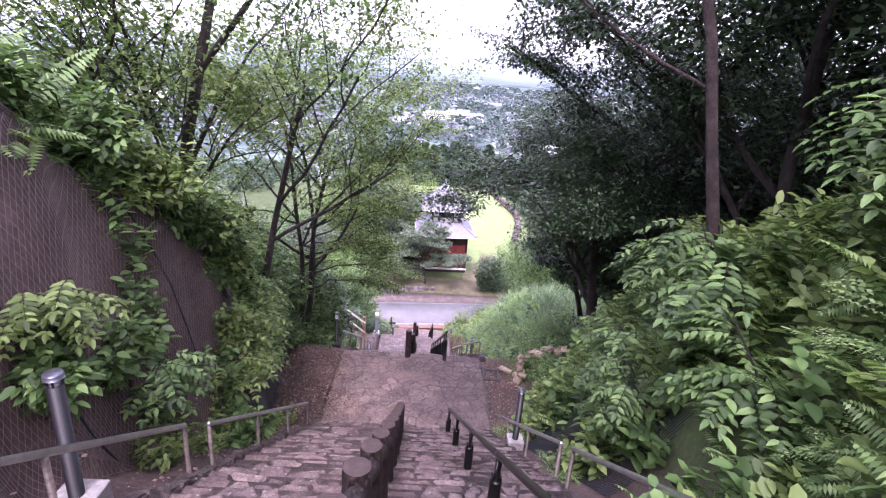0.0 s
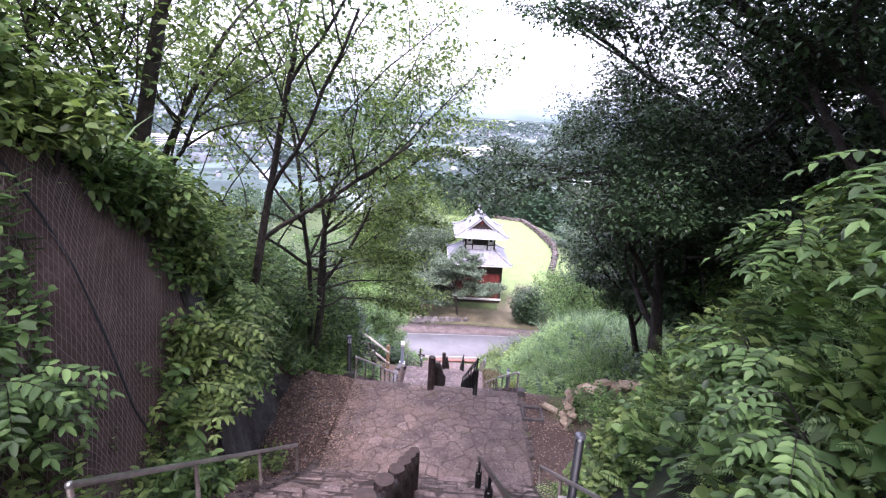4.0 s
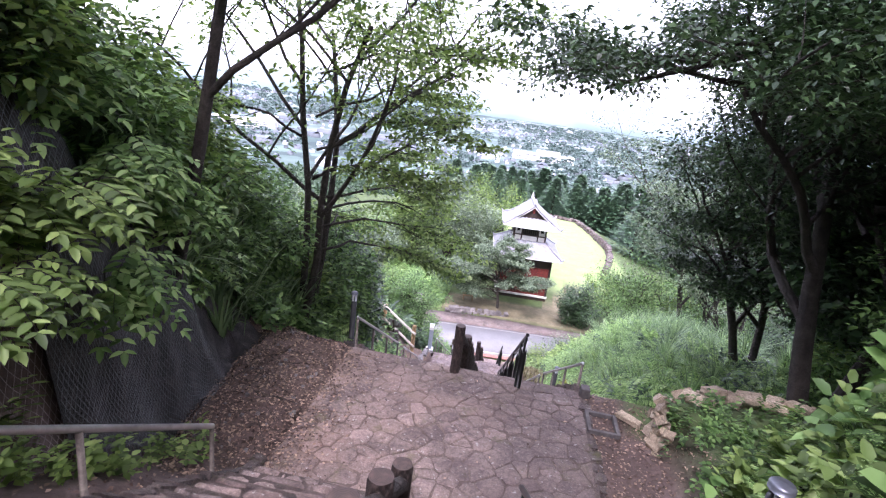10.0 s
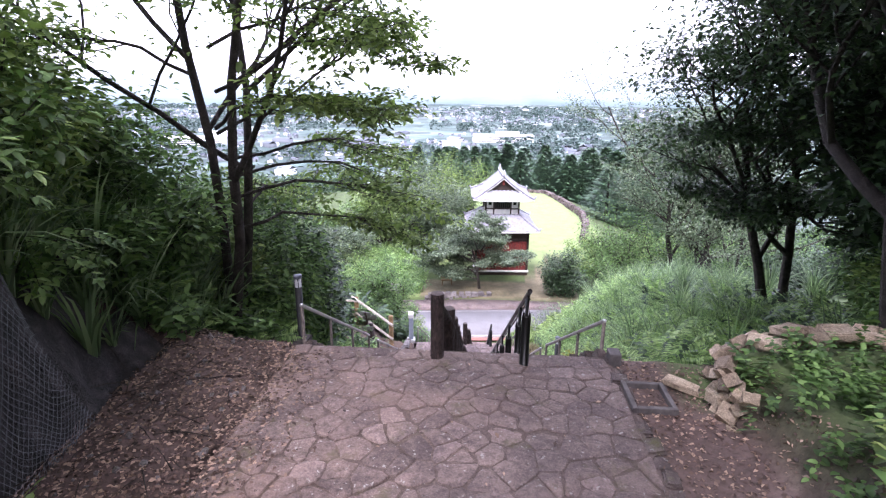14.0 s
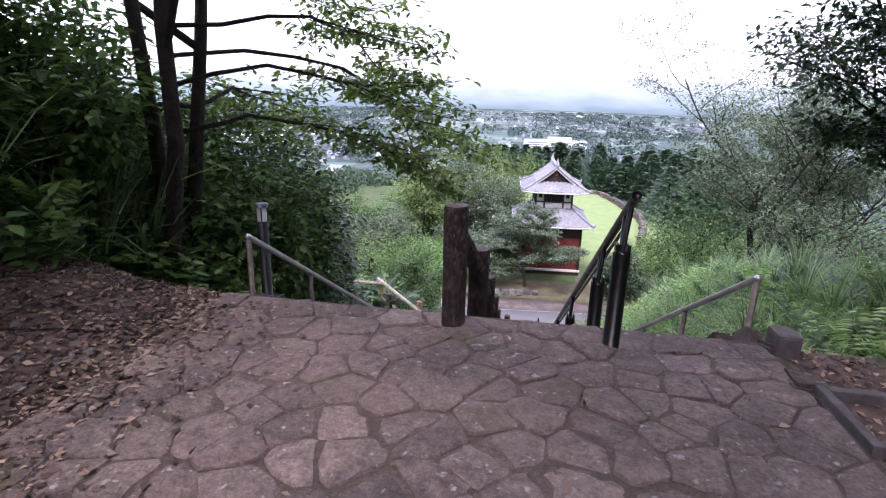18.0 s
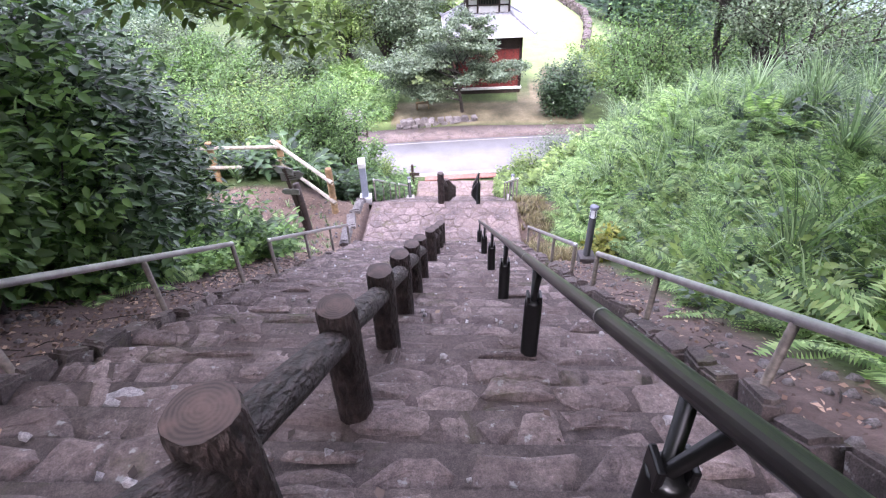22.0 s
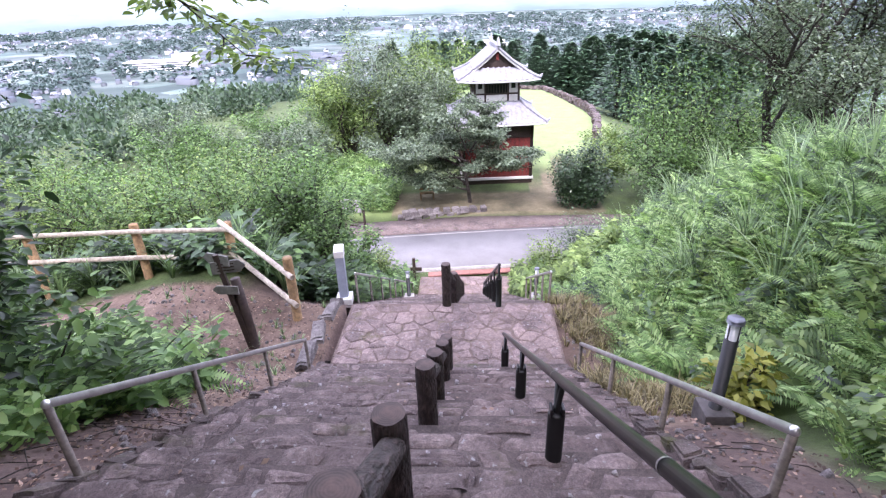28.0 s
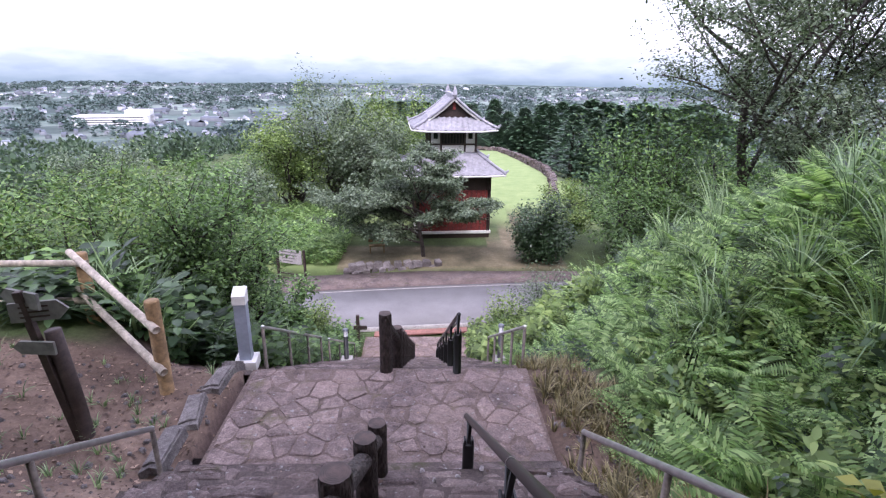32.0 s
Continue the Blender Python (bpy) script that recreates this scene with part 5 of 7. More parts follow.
def pinnate(at, stems, leaves, length, mat, label, seed, face=0.0, h=1.0):
    """A shrub of long compound leaves: paired leaflets along arching stalks that lean out to one side."""
    g = np.random.default_rng(seed)
    chunks, blades = [], []
    for i in range(stems):
        an = face + g.uniform(-1.0, 1.0)
        top = np.array([np.cos(an) * 0.35, np.sin(an) * 0.35, h * g.uniform(0.55, 1.1)])
        P = np.array([(0, 0, -0.2), top * np.array([0.3, 0.3, 0.55]), top])
        chunks.append(tube_np(P, [0.014, 0.011, 0.007], 5, cap=False))
        for k in range(leaves):
            b = P[1] + (top - P[1]) * (k + 1) / leaves
            a2 = face + g.uniform(-1.3, 1.3)
            out = np.array([np.cos(a2), np.sin(a2), 0])
            side = np.array([-np.sin(a2), np.cos(a2), 0])
            ln = length * g.uniform(0.7, 1.15)
            t = np.linspace(0.0, 1.0, 9)
            R = b + out * (ln * t)[:, None] + np.array([0, 0, 1.0]) * (ln * (0.35 * t - g.uniform(0.45, 0.8) * t ** 2))[:, None]
            chunks.append(tube_np(R, np.linspace(0.005, 0.002, 9), 4, cap=False))
            for s_ in (-1, 1):
                d = unit(np.tile(side * s_ + out * 0.45 - np.array([0, 0, 0.22]), (7, 1)) + g.normal(size=(7, 3)) * 0.1)
                sz = length * 0.24 * np.array([0.7, 0.9, 1.0, 1.05, 1.0, 0.9, 0.75]) * g.uniform(0.85, 1.15, 7)
                blades.append(ovate(R[2:], d, np.tile([0, 0, 1.0], (7, 1)) + out * 0.25, sz, sz * 0.5))
            blades.append(ovate(R[8:], unit((R[8] - R[7])[None]), np.array([[0, 0, 1.0]]), np.array([length * 0.24]), np.array([length * 0.12])))
    root = tagged(empty("compound_leaf_shrub", at), label, "shrub")
    V, F = joined(chunks)
    put("trunk", mesh_np("trunk", V, F, BARK), root)
    V, F = joined(blades)
    put("foliage", mesh_np("foliage", V, F, mat), root)
    return root


def twiggy(at, w, h, leaf, mat, label, seed, n, name="bushy_tree", stems=8):
    """A bushy small tree: short forking stems and many slender shoots that stand up out of the crown."""
    g = np.random.default_rng(seed)
    chunks, tips = [], []
    for i in range(stems):
        an, rr = i * 6.283 / stems + g.uniform(-0.3, 0.3), g.uniform(0.35, 0.95)
        out = np.array([np.cos(an), np.sin(an), 0])
        t = np.linspace(0, 1, 7)
        lift = h * g.uniform(0.6, 0.8) * (1 - 0.3 * rr)
        P = out * (w * rr * t ** 1.2)[:, None] + np.array([0, 0, 1]) * (lift * t ** 0.85 - 0.2)[:, None] + g.normal(size=(7, 3)) * 0.04 * h
        P[0] = out * 0.1 + np.array([0, 0, -0.3])
        chunks.append(tube_np(P, np.linspace(0.03 * h / 2 + 0.02, 0.012, 7), 5, cap=False))
        for k in range(11):
            p0 = P[2 + k % 5] + g.normal(size=3) * 0.02
            d = unit(out * g.uniform(0.0, 0.8) + np.array([0, 0, g.uniform(0.25, 1.1)]) + g.normal(size=3) * 0.4)
            ln = h * g.uniform(0.16, 0.34)
            q = p0 + d * ln
            chunks.append(tube_np([p0, (p0 + q) / 2 + g.normal(size=3) * 0.03, q], [0.011, 0.008, 0.003], 4, cap=False))
            tips += [p0 + d * ln * u for u in np.linspace(0.15, 1.02, 6)]
    root = tagged(empty(name, at), label, "tree")
    V, F = joined(chunks)
    put("trunk", mesh_np("trunk", V, F, BARK), root)
    tips = np.array(tips)
    V, F = leaf_cloud(g, tips, g.uniform(0.06, 0.12, len(tips)) * h, n, leaf, 0.05, 0.85)
    put("crown", mesh_np("crown", V, F, mat), root)
    return root


def fern_template(g, n_fronds=6, pairs=15, length=0.55):
    Vs, Fs = [], []
    for k in range(n_fronds):
        an = k * 6.283 / n_fronds + g.uniform(-0.4, 0.4)
        out = np.array([np.cos(an), np.sin(an), 0])
        t = np.linspace(0.12, 1, pairs)
        rise = g.uniform(0.35, 0.75)
        c = out * (t * length)[:, None] * 0.95 + np.array([0, 0, 1]) * (rise * length * (t - 0.62 * t ** 2.2))[:, None]
        side = np.array([-np.sin(an), np.cos(an), 0])
        wd = length * 0.24 * np.sin(np.pi * np.clip(t * 0.9 + 0.1, 0, 1)) ** 0.8 + 0.01
        for s_ in (-1, 1):
            d = unit(np.tile(side * s_ + out * 0.35 - np.array([0, 0, 0.18]), (pairs, 1)))
            V, F = kites(c, d, np.tile([0, 0, 1.0], (pairs, 1)), wd, np.full(pairs, length / pairs * 0.85))
            Vs.append(V)
            Fs.append(F)
    return joined(list(zip(Vs, Fs)))


def lacy_fern(g, n_fronds=5, pairs=13, length=0.6, leaflets=4):
    """A fern whose side leaflets are themselves divided."""
    Vs, Fs = [], []
    for k in range(n_fronds):
        an = k * 6.283 / n_fronds + g.uniform(-0.4, 0.4)
        out, side = np.array([np.cos(an), np.sin(an), 0]), np.array([-np.sin(an), np.cos(an), 0])
        t = np.linspace(0.12, 1, pairs)
        rise = g.uniform(0.4, 0.8)
        c = out * (t * length)[:, None] * 0.95 + np.array([0, 0, 1]) * (rise * length * (t - 0.62 * t ** 2.2))[:, None]
        wd = length * 0.26 * np.sin(np.pi * np.clip(t * 0.9 + 0.1, 0, 1)) ** 0.8 + 0.01
        for s_ in (-1, 1):
            d = unit(side * s_ + out * 0.35 - np.array([0, 0, 0.2]))
            for q in (-1, 1):
                u = np.linspace(0.05, 0.95, leaflets)
                base = (c[:, None, :] + d * (wd[:, None] * u)[:, :, None]).reshape(-1, 3)
                ln = (wd[:, None] * (0.3 * (1 - u) + 0.08)).reshape(-1)
                dd = unit(np.tile(out * q + d * 0.6, (len(base), 1)))
                V, F = kites(base, dd, np.tile([0, 0, 1.0], (len(base), 1)), ln, ln * 0.5)
                Vs.append(V)
                Fs.append(F)
    return joined(list(zip(Vs, Fs)))


def grass_template(g, blades=26, length=0.9, wd=0.016):
    Vs, Fs = [], []
    for k in range(blades):
        an = g.random() * 6.283
        out = np.array([np.cos(an), np.sin(an), 0])
        side = np.array([-np.sin(an), np.cos(an), 0])
        L = length * g.uniform(0.55, 1.15)
        bend = g.uniform(0.25, 0.85)
        t = np.linspace(0, 1, 5)
        c = out * (L * bend * t ** 1.8)[:, None] + np.array([0, 0, 1]) * (L * (t - bend * 0.55 * t ** 2.5))[:, None] + out * 0.03
        w = wd * (1 - t ** 1.5)[:, None] + 0.001
        V = np.concatenate([c - side * w, c + side * w])
        F = np.array([(i, i + 1, 5 + i + 1, 5 + i) for i in range(4)])
        Vs.append(V)
        Fs.append(F)
    return joined(list(zip(Vs, Fs)))


def sprig_template(g, n=14, size=0.1, h=0.4, blade=ovate):
    """A small leafy stalk with paired leaves."""
    t = np.linspace(0.2, 1, n // 2)
    lean = rand_dirs(g, 1)[0] * np.array([1, 1, 0]) * 0.5
    c = np.outer(t, lean * h) + np.outer(t, np.array([0, 0, h]))
    Vs, Fs = [], []
    for i in range(len(t)):
        an = i * 1.9 + g.random()
        for s_ in (0, np.pi):
            d = unit(np.array([[np.cos(an + s_), np.sin(an + s_), 0.05]]))
            ln = np.array([size * g.uniform(0.7, 1.3)])
            V, F = blade(c[i:i + 1], d, np.array([[0, 0, 1.0]]), ln, ln * 0.62)
            Vs.append(V)
            Fs.append(F)
    return joined(list(zip(Vs, Fs)))


def scatter(name, templates, P, scale, mat, label, cat, g, tilt=0.25):
    """Plants at points P, turned and scaled at random, in one sheet of cover."""
    Vs, Fs, o = [], [], 0
    pick = g.integers(0, len(templates), len(P))
    ang = g.random(len(P)) * 6.283
    sc = scale * g.uniform(0.65, 1.35, len(P))
    for k, (TV, TF) in enumerate(templates):
        idx = np.where(pick == k)[0]
        if not len(idx):
            continue
        c, s_ = np.cos(ang[idx]), np.sin(ang[idx])
        tx, ty = g.normal(size=len(idx)) * tilt, g.normal(size=len(idx)) * tilt
        X = c[:, None] * TV[None, :, 0] - s_[:, None] * TV[None, :, 1]
        Y = s_[:, None] * TV[None, :, 0] + c[:, None] * TV[None, :, 1]
        Z = TV[None, :, 2] + X * tx[:, None] + Y * ty[:, None]
        W = np.stack([X, Y, Z], -1) * sc[idx][:, None, None] + P[idx][:, None, :]
        Vs.append(W.reshape(-1, 3))
        Fs.append((TF[None] + (np.arange(len(idx)) * len(TV))[:, None, None] + o).reshape(-1, 4))
        o += len(idx) * len(TV)
    ob = put(name, mesh_np(name, np.concatenate(Vs), np.concatenate(Fs), mat))
    return tagged(ob, label, cat, kind="stuff")


def spots(g, n, x0, x1, y0, y1, keep=None, clump=0.0):
    x, y = g.uniform(x0, x1, n), g.uniform(y0, y1, n)
    m = np.ones(n, bool)
    if clump:
        m &= (lump(x, y, clump, 3) + g.normal(size=n) * 0.5) > -0.1
    if keep is not None:
        m &= keep(x, y)
    x, y = x[m], y[m]
    return np.stack([x, y, height(x, y)], -1)


gp = np.random.default_rng(21)
FERNS = [fern_template(gp, 5, 20, 0.66) for _ in range(6)]
LACY = [lacy_fern(gp) for _ in range(4)]
TUFTS = [grass_template(gp) for _ in range(6)]
SPRIGS = [sprig_template(gp) for _ in range(8)]
FARSPRIGS = [sprig_template(gp, blade=kites) for _ in range(8)]
BIGSPRIGS = [sprig_template(gp, 16, 0.17, 0.6) for _ in range(6)]
TUSSOCKS = [grass_template(gp, 64, 1.15, 0.011) for _ in range(4)]
SHORT = [grass_template(gp, 12, 0.22, 0.008) for _ in range(4)]

# right bank beside the middle and lowest flights
bank = lambda x, y: (x > 2.25 + 0.2 * np.sin(y * 2.1) + 0.15 * (y < 22) - 0.3 * sm(y, 26, 29) + 0.12 * sm(y, 21, 24)) & ~((x < 5.6) & (y < 13.9)) & ~((x < 2.8) & (y > 19.7) & (y < 21.3))
scatter("fern_cover", FERNS, spots(gp, 1900, 1.9, 8.0, 13.2, 33, bank, 0.8), 0.82, FERN, "light green ferns covering the bank", "ferns", gp, 0.35)
scatter("fern_cover", LACY, spots(gp, 240, 2.0, 5.2, 15.5, 25, bank), 0.95, FERN, "lacy light green ferns at the edge of the bank", "ferns", gp, 0.35)
scatter("weed_cover", SPRIGS, spots(gp, 1300, 2.0, 4.2, 16, 25, bank), 0.8, LEAF_LIGHT, "small leafy weeds at the edge of the bank", "weeds", gp, 0.35)
scatter("grass_cover", TUFTS, spots(gp, 200, 1.9, 9.5, 13.6, 33, bank, 0.6), 0.85, GRASS, "long arching grass on the bank", "grass", gp, 0.35)
scatter("fern_cover", FERNS, spots(gp, 420, 2.5, 7.0, 15, 33, bank, 1.9), 0.95, FERN, "tall light green ferns standing above the bank", "ferns", gp, 0.3)
scatter("tussock_cover", TUSSOCKS, spots(gp, 150, 2.9, 9.5, 14.5, 29, bank, 0.55), 0.95, GRASS, "arching silver-green grass tussocks on the bank", "grass", gp, 0.25)
# dark leaf colour puts shade into the gaps between the fern fronds
scatter("weed_cover", FARSPRIGS, spots(gp, 2600, 1.8, 8.0, 13.4, 36, bank), 0.8, LEAF_DARK, "leafy weeds among the ferns", "weeds", gp, 0.35)
scatter("shrub_cover", BIGSPRIGS, spots(gp, 320, 3.2, 8.5, 15, 38, bank, 0.5), 0.6, LEAF_MID, "broad-leaved plants among the ferns", "undergrowth", gp, 0.35)
scatter("verge_cover", FARSPRIGS, spots(gp, 1500, 1.65, 4.2, 30.5, 37.6), 1.5, LEAF_LIGHT, "leafy growth beside the lowest flight", "weeds", gp, 0.35)
# right bank beside the upper flight
scatter("fern_cover", FERNS, spots(gp, 1000, 1.85, 4.8, 0.5, 10.4, lambda x, y: ((y < 9.6) | (x > 2.6)) & ((x > 2.7) | (lump(x, y, 2.1, 7) > 0.2)), 1.2), 0.62, FERN, "light green ferns on the steep bank", "ferns", gp, 0.35)
scatter("weed_cover", SPRIGS, spots(gp, 3600, 1.85, 5.0, -0.5, 10.8, lambda x, y: ((y < 10.2) | (x > 2.6)) & ((x > 2.75) | (lump(x, y, 2.1, 7) > 0.55) | (y < 2.5))), 1.15, LEAF_LIGHT, "leafy undergrowth on the steep bank", "undergrowth", gp, 0.35)
scatter("shrub_cover", BIGSPRIGS, spots(gp, 330, 2.3, 5.0, 4.2, 10.8, lambda x, y: (y < 10.0) | (x > 3.4)), 0.9, LEAF_MID, "broad-leaved plants on the steep bank", "undergrowth", gp, 0.35)
scatter("grass_cover", TUFTS, spots(gp, 60, 2.8, 5.0, 3, 9.5, None, 1.0), 0.8, GRASS, "tufts of long grass on the steep bank", "grass", gp)
scatter("pile_weeds", SPRIGS, spots(gp, 420, 2.6, 6.0, 10.4, 13.0, lambda x, y: lump(x, y, 3.1, 4) > -0.7), 0.72, LEAF_MID, "low weeds before the stone pile", "weeds", gp)
scatter("fern_cover", FERNS, spots(gp, 120, 1.8, 4.4, -1.5, 3.4), 0.8, FERN, "light green ferns at the top of the steep bank", "ferns", gp, 0.35)
scatter("weed_cover", SPRIGS, spots(gp, 650, 1.8, 4.2, -1.5, 3.2), 1.25, LEAF_MID, "leafy weeds at the top of the steep bank", "weeds", gp, 0.35)
scatter("fern_cover", LACY, spots(gp, 100, 1.85, 3.4, 0.0, 9.0, lambda x, y: (x > 2.6) | (lump(x, y, 2.1, 7) > 0.2)), 0.95, FERN, "lacy light green ferns on the steep bank", "ferns", gp, 0.35)
# left cliff and hillside: growth on the brow and down the cliff, bare net between
bare = lambda x, y: (y > 8.7) & (y < 13.3) & (-2.52 - x < toe(y) + 0.92 + 0.14 * np.sin(y * 4.3))
brow = lambda x, y: ~bare(x, y) & ((x < -4.15 + 0.15 * np.sin(y * 1.7)) | ((y > 5.6) & (-2.52 - x > toe(y) + 0.22 + 0.18 * np.sin(y * 3.1)) & (lump(x, y, 1.5, 5) > np.where(y < 8.7, 0.7, -0.9))) | ((lump(x, y, 1.3, 5) > 0.85) & (y > 3.2)))
scatter("weed_cover", SPRIGS, spots(gp, 5200, -7.0, -3.4, -1, 15.5, brow), 1.2, LEAF_MID, "leafy undergrowth over the cliff", "undergrowth", gp, 0.35)
scatter("shrub_cover", BIGSPRIGS, spots(gp, 620, -7.5, -3.4, 1, 15.5, brow), 0.95, LEAF_MID, "broad-leaved plants over the cliff", "undergrowth", gp, 0.35)
scatter("fern_cover", FERNS, spots(gp, 900, -6.5, -3.6, 1, 15.5, lambda x, y: ~bare(x, y) & ((x < -4.2) | (lump(x, y, 1.6, 2) > 0.8)), 1.0), 1.05, FERN, "ferns hanging over the cliff", "ferns", gp, 0.4)
scatter("grass_cover", TUFTS, spots(gp, 190, -6.5, -4.1, 7.5, 15.5), 1.15, GRASS, "long grass arching from the brow of the cliff", "grass", gp, 0.4)
scatter("toe_weeds", SPRIGS, spots(gp, 220, -3.5, -3.0, 4.5, 10.5, None, 2.0), 0.8, LEAF_LIGHT, "small weeds at the foot of the cliff", "weeds", gp)
# left of the middle flight
side_b = lambda x, y: x < -3.7 - 0.25 * np.sin(y * 2) + 0.5 * sm(y, 19, 21)
scatter("weed_cover", SPRIGS, spots(gp, 4200, -9, -3.2, 14.5, 22.3, side_b), 1.25, LEAF_MID, "leafy weeds beside the middle flight", "weeds", gp, 0.3)
scatter("weed_cover", SPRIGS, spots(gp, 3000, -8.0, -3.1, 18.5, 23.6, lambda x, y: x < -3.3 - 1.5 * sm(y, 21.2, 23.4)), 1.0, FERN, "light green weeds at the edge of the platform", "weeds", gp, 0.3)
scatter("fern_cover", FERNS, spots(gp, 420, -8, -3.6, 15.0, 21.8, side_b, 0.9), 1.1, FERN, "ferns below the dark shrubs", "ferns", gp, 0.3)
scatter("grass_cover", TUFTS, spots(gp, 60, -5.6, -4.0, 14.5, 18.5), 1.5, GRASS, "long pale grass among the dark shrubs", "grass", gp, 0.3)
# beyond the fence and beside the lowest flight
beyond = lambda x, y: (x < -3.5) | (y > 26.6)
scatter("grass_cover", TUFTS, spots(gp, 90, -10, -2.75, 25.8, 28.5, beyond), 1.15, GRASS, "tall pampas-like grass beyond the fence", "grass", gp, 0.2)
scatter("shrub_cover", BIGSPRIGS, spots(gp, 420, -10, -2.9, 25.9, 28.8, lambda x, y: x < -3.2 + 0.3 * (y - 26)), 1.05, LEAF_DARK, "dark broad-leaved plants beyond the fence", "undergrowth", gp, 0.3)
scatter("grass_cover", TUFTS, spots(gp, 200, -9, -2.6, 28, 37, beyond), 0.9, GRASS, "long grass beside the lowest flight", "grass", gp)
scatter("weed_cover", FARSPRIGS, spots(gp, 3200, -9, -2.55, 26.2, 37.6, beyond), 1.35, LEAF_MID, "leafy weeds beside the lowest flight", "weeds", gp)
scatter("weed_cover", FARSPRIGS, spots(gp, 1800, -11, -4.5, 44.8, 56), 1.7, FERN, "bright green weeds on the slope beside the tower", "weeds", gp)


def litter(n, x0, x1, y0, y1, g, keep=None):
    P = spots(g, n, x0, x1, y0, y1, keep)
    P[:, 2] += 0.012
    d = unit(np.concatenate([g.normal(size=(len(P), 2)), g.normal(size=(len(P), 1)) * 0.25], 1))
    ln = g.uniform(0.02, 0.065, len(P))
    return kites(P, d, unit(np.array([0, 0, 1.0]) + g.normal(size=(len(P), 3)) * 0.3), ln, ln * 0.6)


chunks = [litter(13000, -4.3, -2.45, 9.5, 14.5, gp), litter(3800, -3.9, -2.5, 14.5, 22, gp), litter(3200, 1.65, 3.0, 9.5, 13.6, gp), litter(1500, 1.5, 2.4, 14, 26, gp), litter(3600, -6.5, -2.5, 21.5, 25.5, gp), litter(1400, -3.4, -2.5, -1, 9.5, gp)]
P = np.stack([gp.uniform(XL, XR - 0.2, 650), gp.uniform(3, 25, 650), np.zeros(650)], -1)
P = P[((P[:, 0] < -1.7) | (gp.random(650) < 0.45)) & (P[:, 1] > A_END)]
P[:, 2] = np.where(P[:, 1] < L1_END, 0, np.where(P[:, 1] < B_END, np.ceil((P[:, 1] - L1_END) / ((B_END - L1_END) / 33)) * Z2 / 34, Z2)) + 0.016
d_ = unit(np.concatenate([gp.normal(size=(len(P), 2)), gp.normal(size=(len(P), 1)) * 0.2], 1))
ln_ = gp.uniform(0.02, 0.07, len(P))
chunks.append(kites(P, d_, unit(np.array([0, 0, 1.0]) + gp.normal(size=(len(P), 3)) * 0.2), ln_, ln_ * 0.6))
n_l = 1500
P = np.stack([XL - 0.05 + np.abs(gp.normal(size=n_l)) * (0.15 + 0.3 * gp.random(n_l)), gp.uniform(10.2, 13.5, n_l), np.full(n_l, 0.014)], -1)
d_ = unit(np.concatenate([gp.normal(size=(n_l, 2)), gp.normal(size=(n_l, 1)) * 0.15], 1))
ln_ = gp.uniform(0.02, 0.065, n_l)
chunks.append(kites(P, d_, unit(np.array([0, 0, 1.0]) + gp.normal(size=(n_l, 3)) * 0.2), ln_, ln_ * 0.6))
V, F = joined(chunks)
tagged(put("leaf_litter", mesh_np("leaf_litter", V, F, LITTER)), "dry brown fallen leaves on the bare earth", "leaf litter", kind="stuff")


def twigs():
    g = np.random.default_rng(44)
    ch = []
    for x0, x1, y0, y1, n in ((-3.9, -2.55, 10.5, 22, 170), (-4.6, -3.2, 10, 14.5, 60), (1.5, 2.2, 14, 24, 40)):
        P = spots(g, n, x0, x1, y0, y1)
        for p in P:
            an, ln = g.random() * 6.283, g.uniform(0.12, 0.55)
            q = p + np.array([np.cos(an) * ln, np.sin(an) * ln, 0])
            q[2] = height(q[0], q[1]) + g.uniform(0.01, 0.06)
            ch.append(tube_np([p + [0, 0, 0.015], (p + q) / 2 + [0, 0, 0.03], q], [0.006, 0.005, 0.002], 4, cap=False))
    V, F = joined(ch)
    tagged(put("twigs", mesh_np("twigs", V, F, BARK)), "thin dead twigs lying on the earth", "twigs", kind="stuff")


twigs()


def net(name, label, x_of, u0, u1, v0, v1, cell, mat, wire=0.0035, rise=1.0):
    """Wire net laid over a slope: zigzag wires that cross, x_of gives the place for (u along, v up)."""
    ch = []
    nu, nv = int((u1 - u0) / cell), int((v1 - v0) / cell * rise)
    pts = np.array([[x_of(u0 + (i + 0.5 * (j % 2)) * cell, v0 + j * cell / rise) for i in range(nu)] for j in range(nv)])
    segs = []
    for j in range(nv - 1):
        for i in range(nu - 1):
            k = i + (1 if j % 2 else 0)
            segs.append((pts[j, i], pts[j + 1, min(k, nu - 1)]))
            if k - 1 >= 0:
                segs.append((pts[j, i], pts[j + 1, k - 1]))
    A, B = np.array([s_[0] for s_ in segs]), np.array([s_[1] for s_ in segs])
    w = unit(np.cross(B - A, np.array([1.0, 0, 0.5]))) * wire
    V = np.stack([A - w, A + w, B + w, B - w], 1).reshape(-1, 3)
    ob = put(name, mesh_np(name, V, np.arange(len(V)).reshape(-1, 4), mat))
    return tagged(ob, label, "wire net")


NETWIRE = plain("rusty_net_wire", (0.3, 0.24, 0.23), 0.6, 0.4, 30, 0.3, 0.0)
NETGREY = plain("grey_net_wire", (0.14, 0.147, 0.154), 0.5, 0.5, 30, 0.3, 0.0)
NETBLACK = plain("black_net", (0.03, 0.034, 0.04), 0.6, 0.0, 30, 0.3, 0.0)


def cliff_pt(u, v):
    x = -2.5 - float(toe(u)) - v
    return (x + 0.03, u, float(height(x, u)) + 0.03)


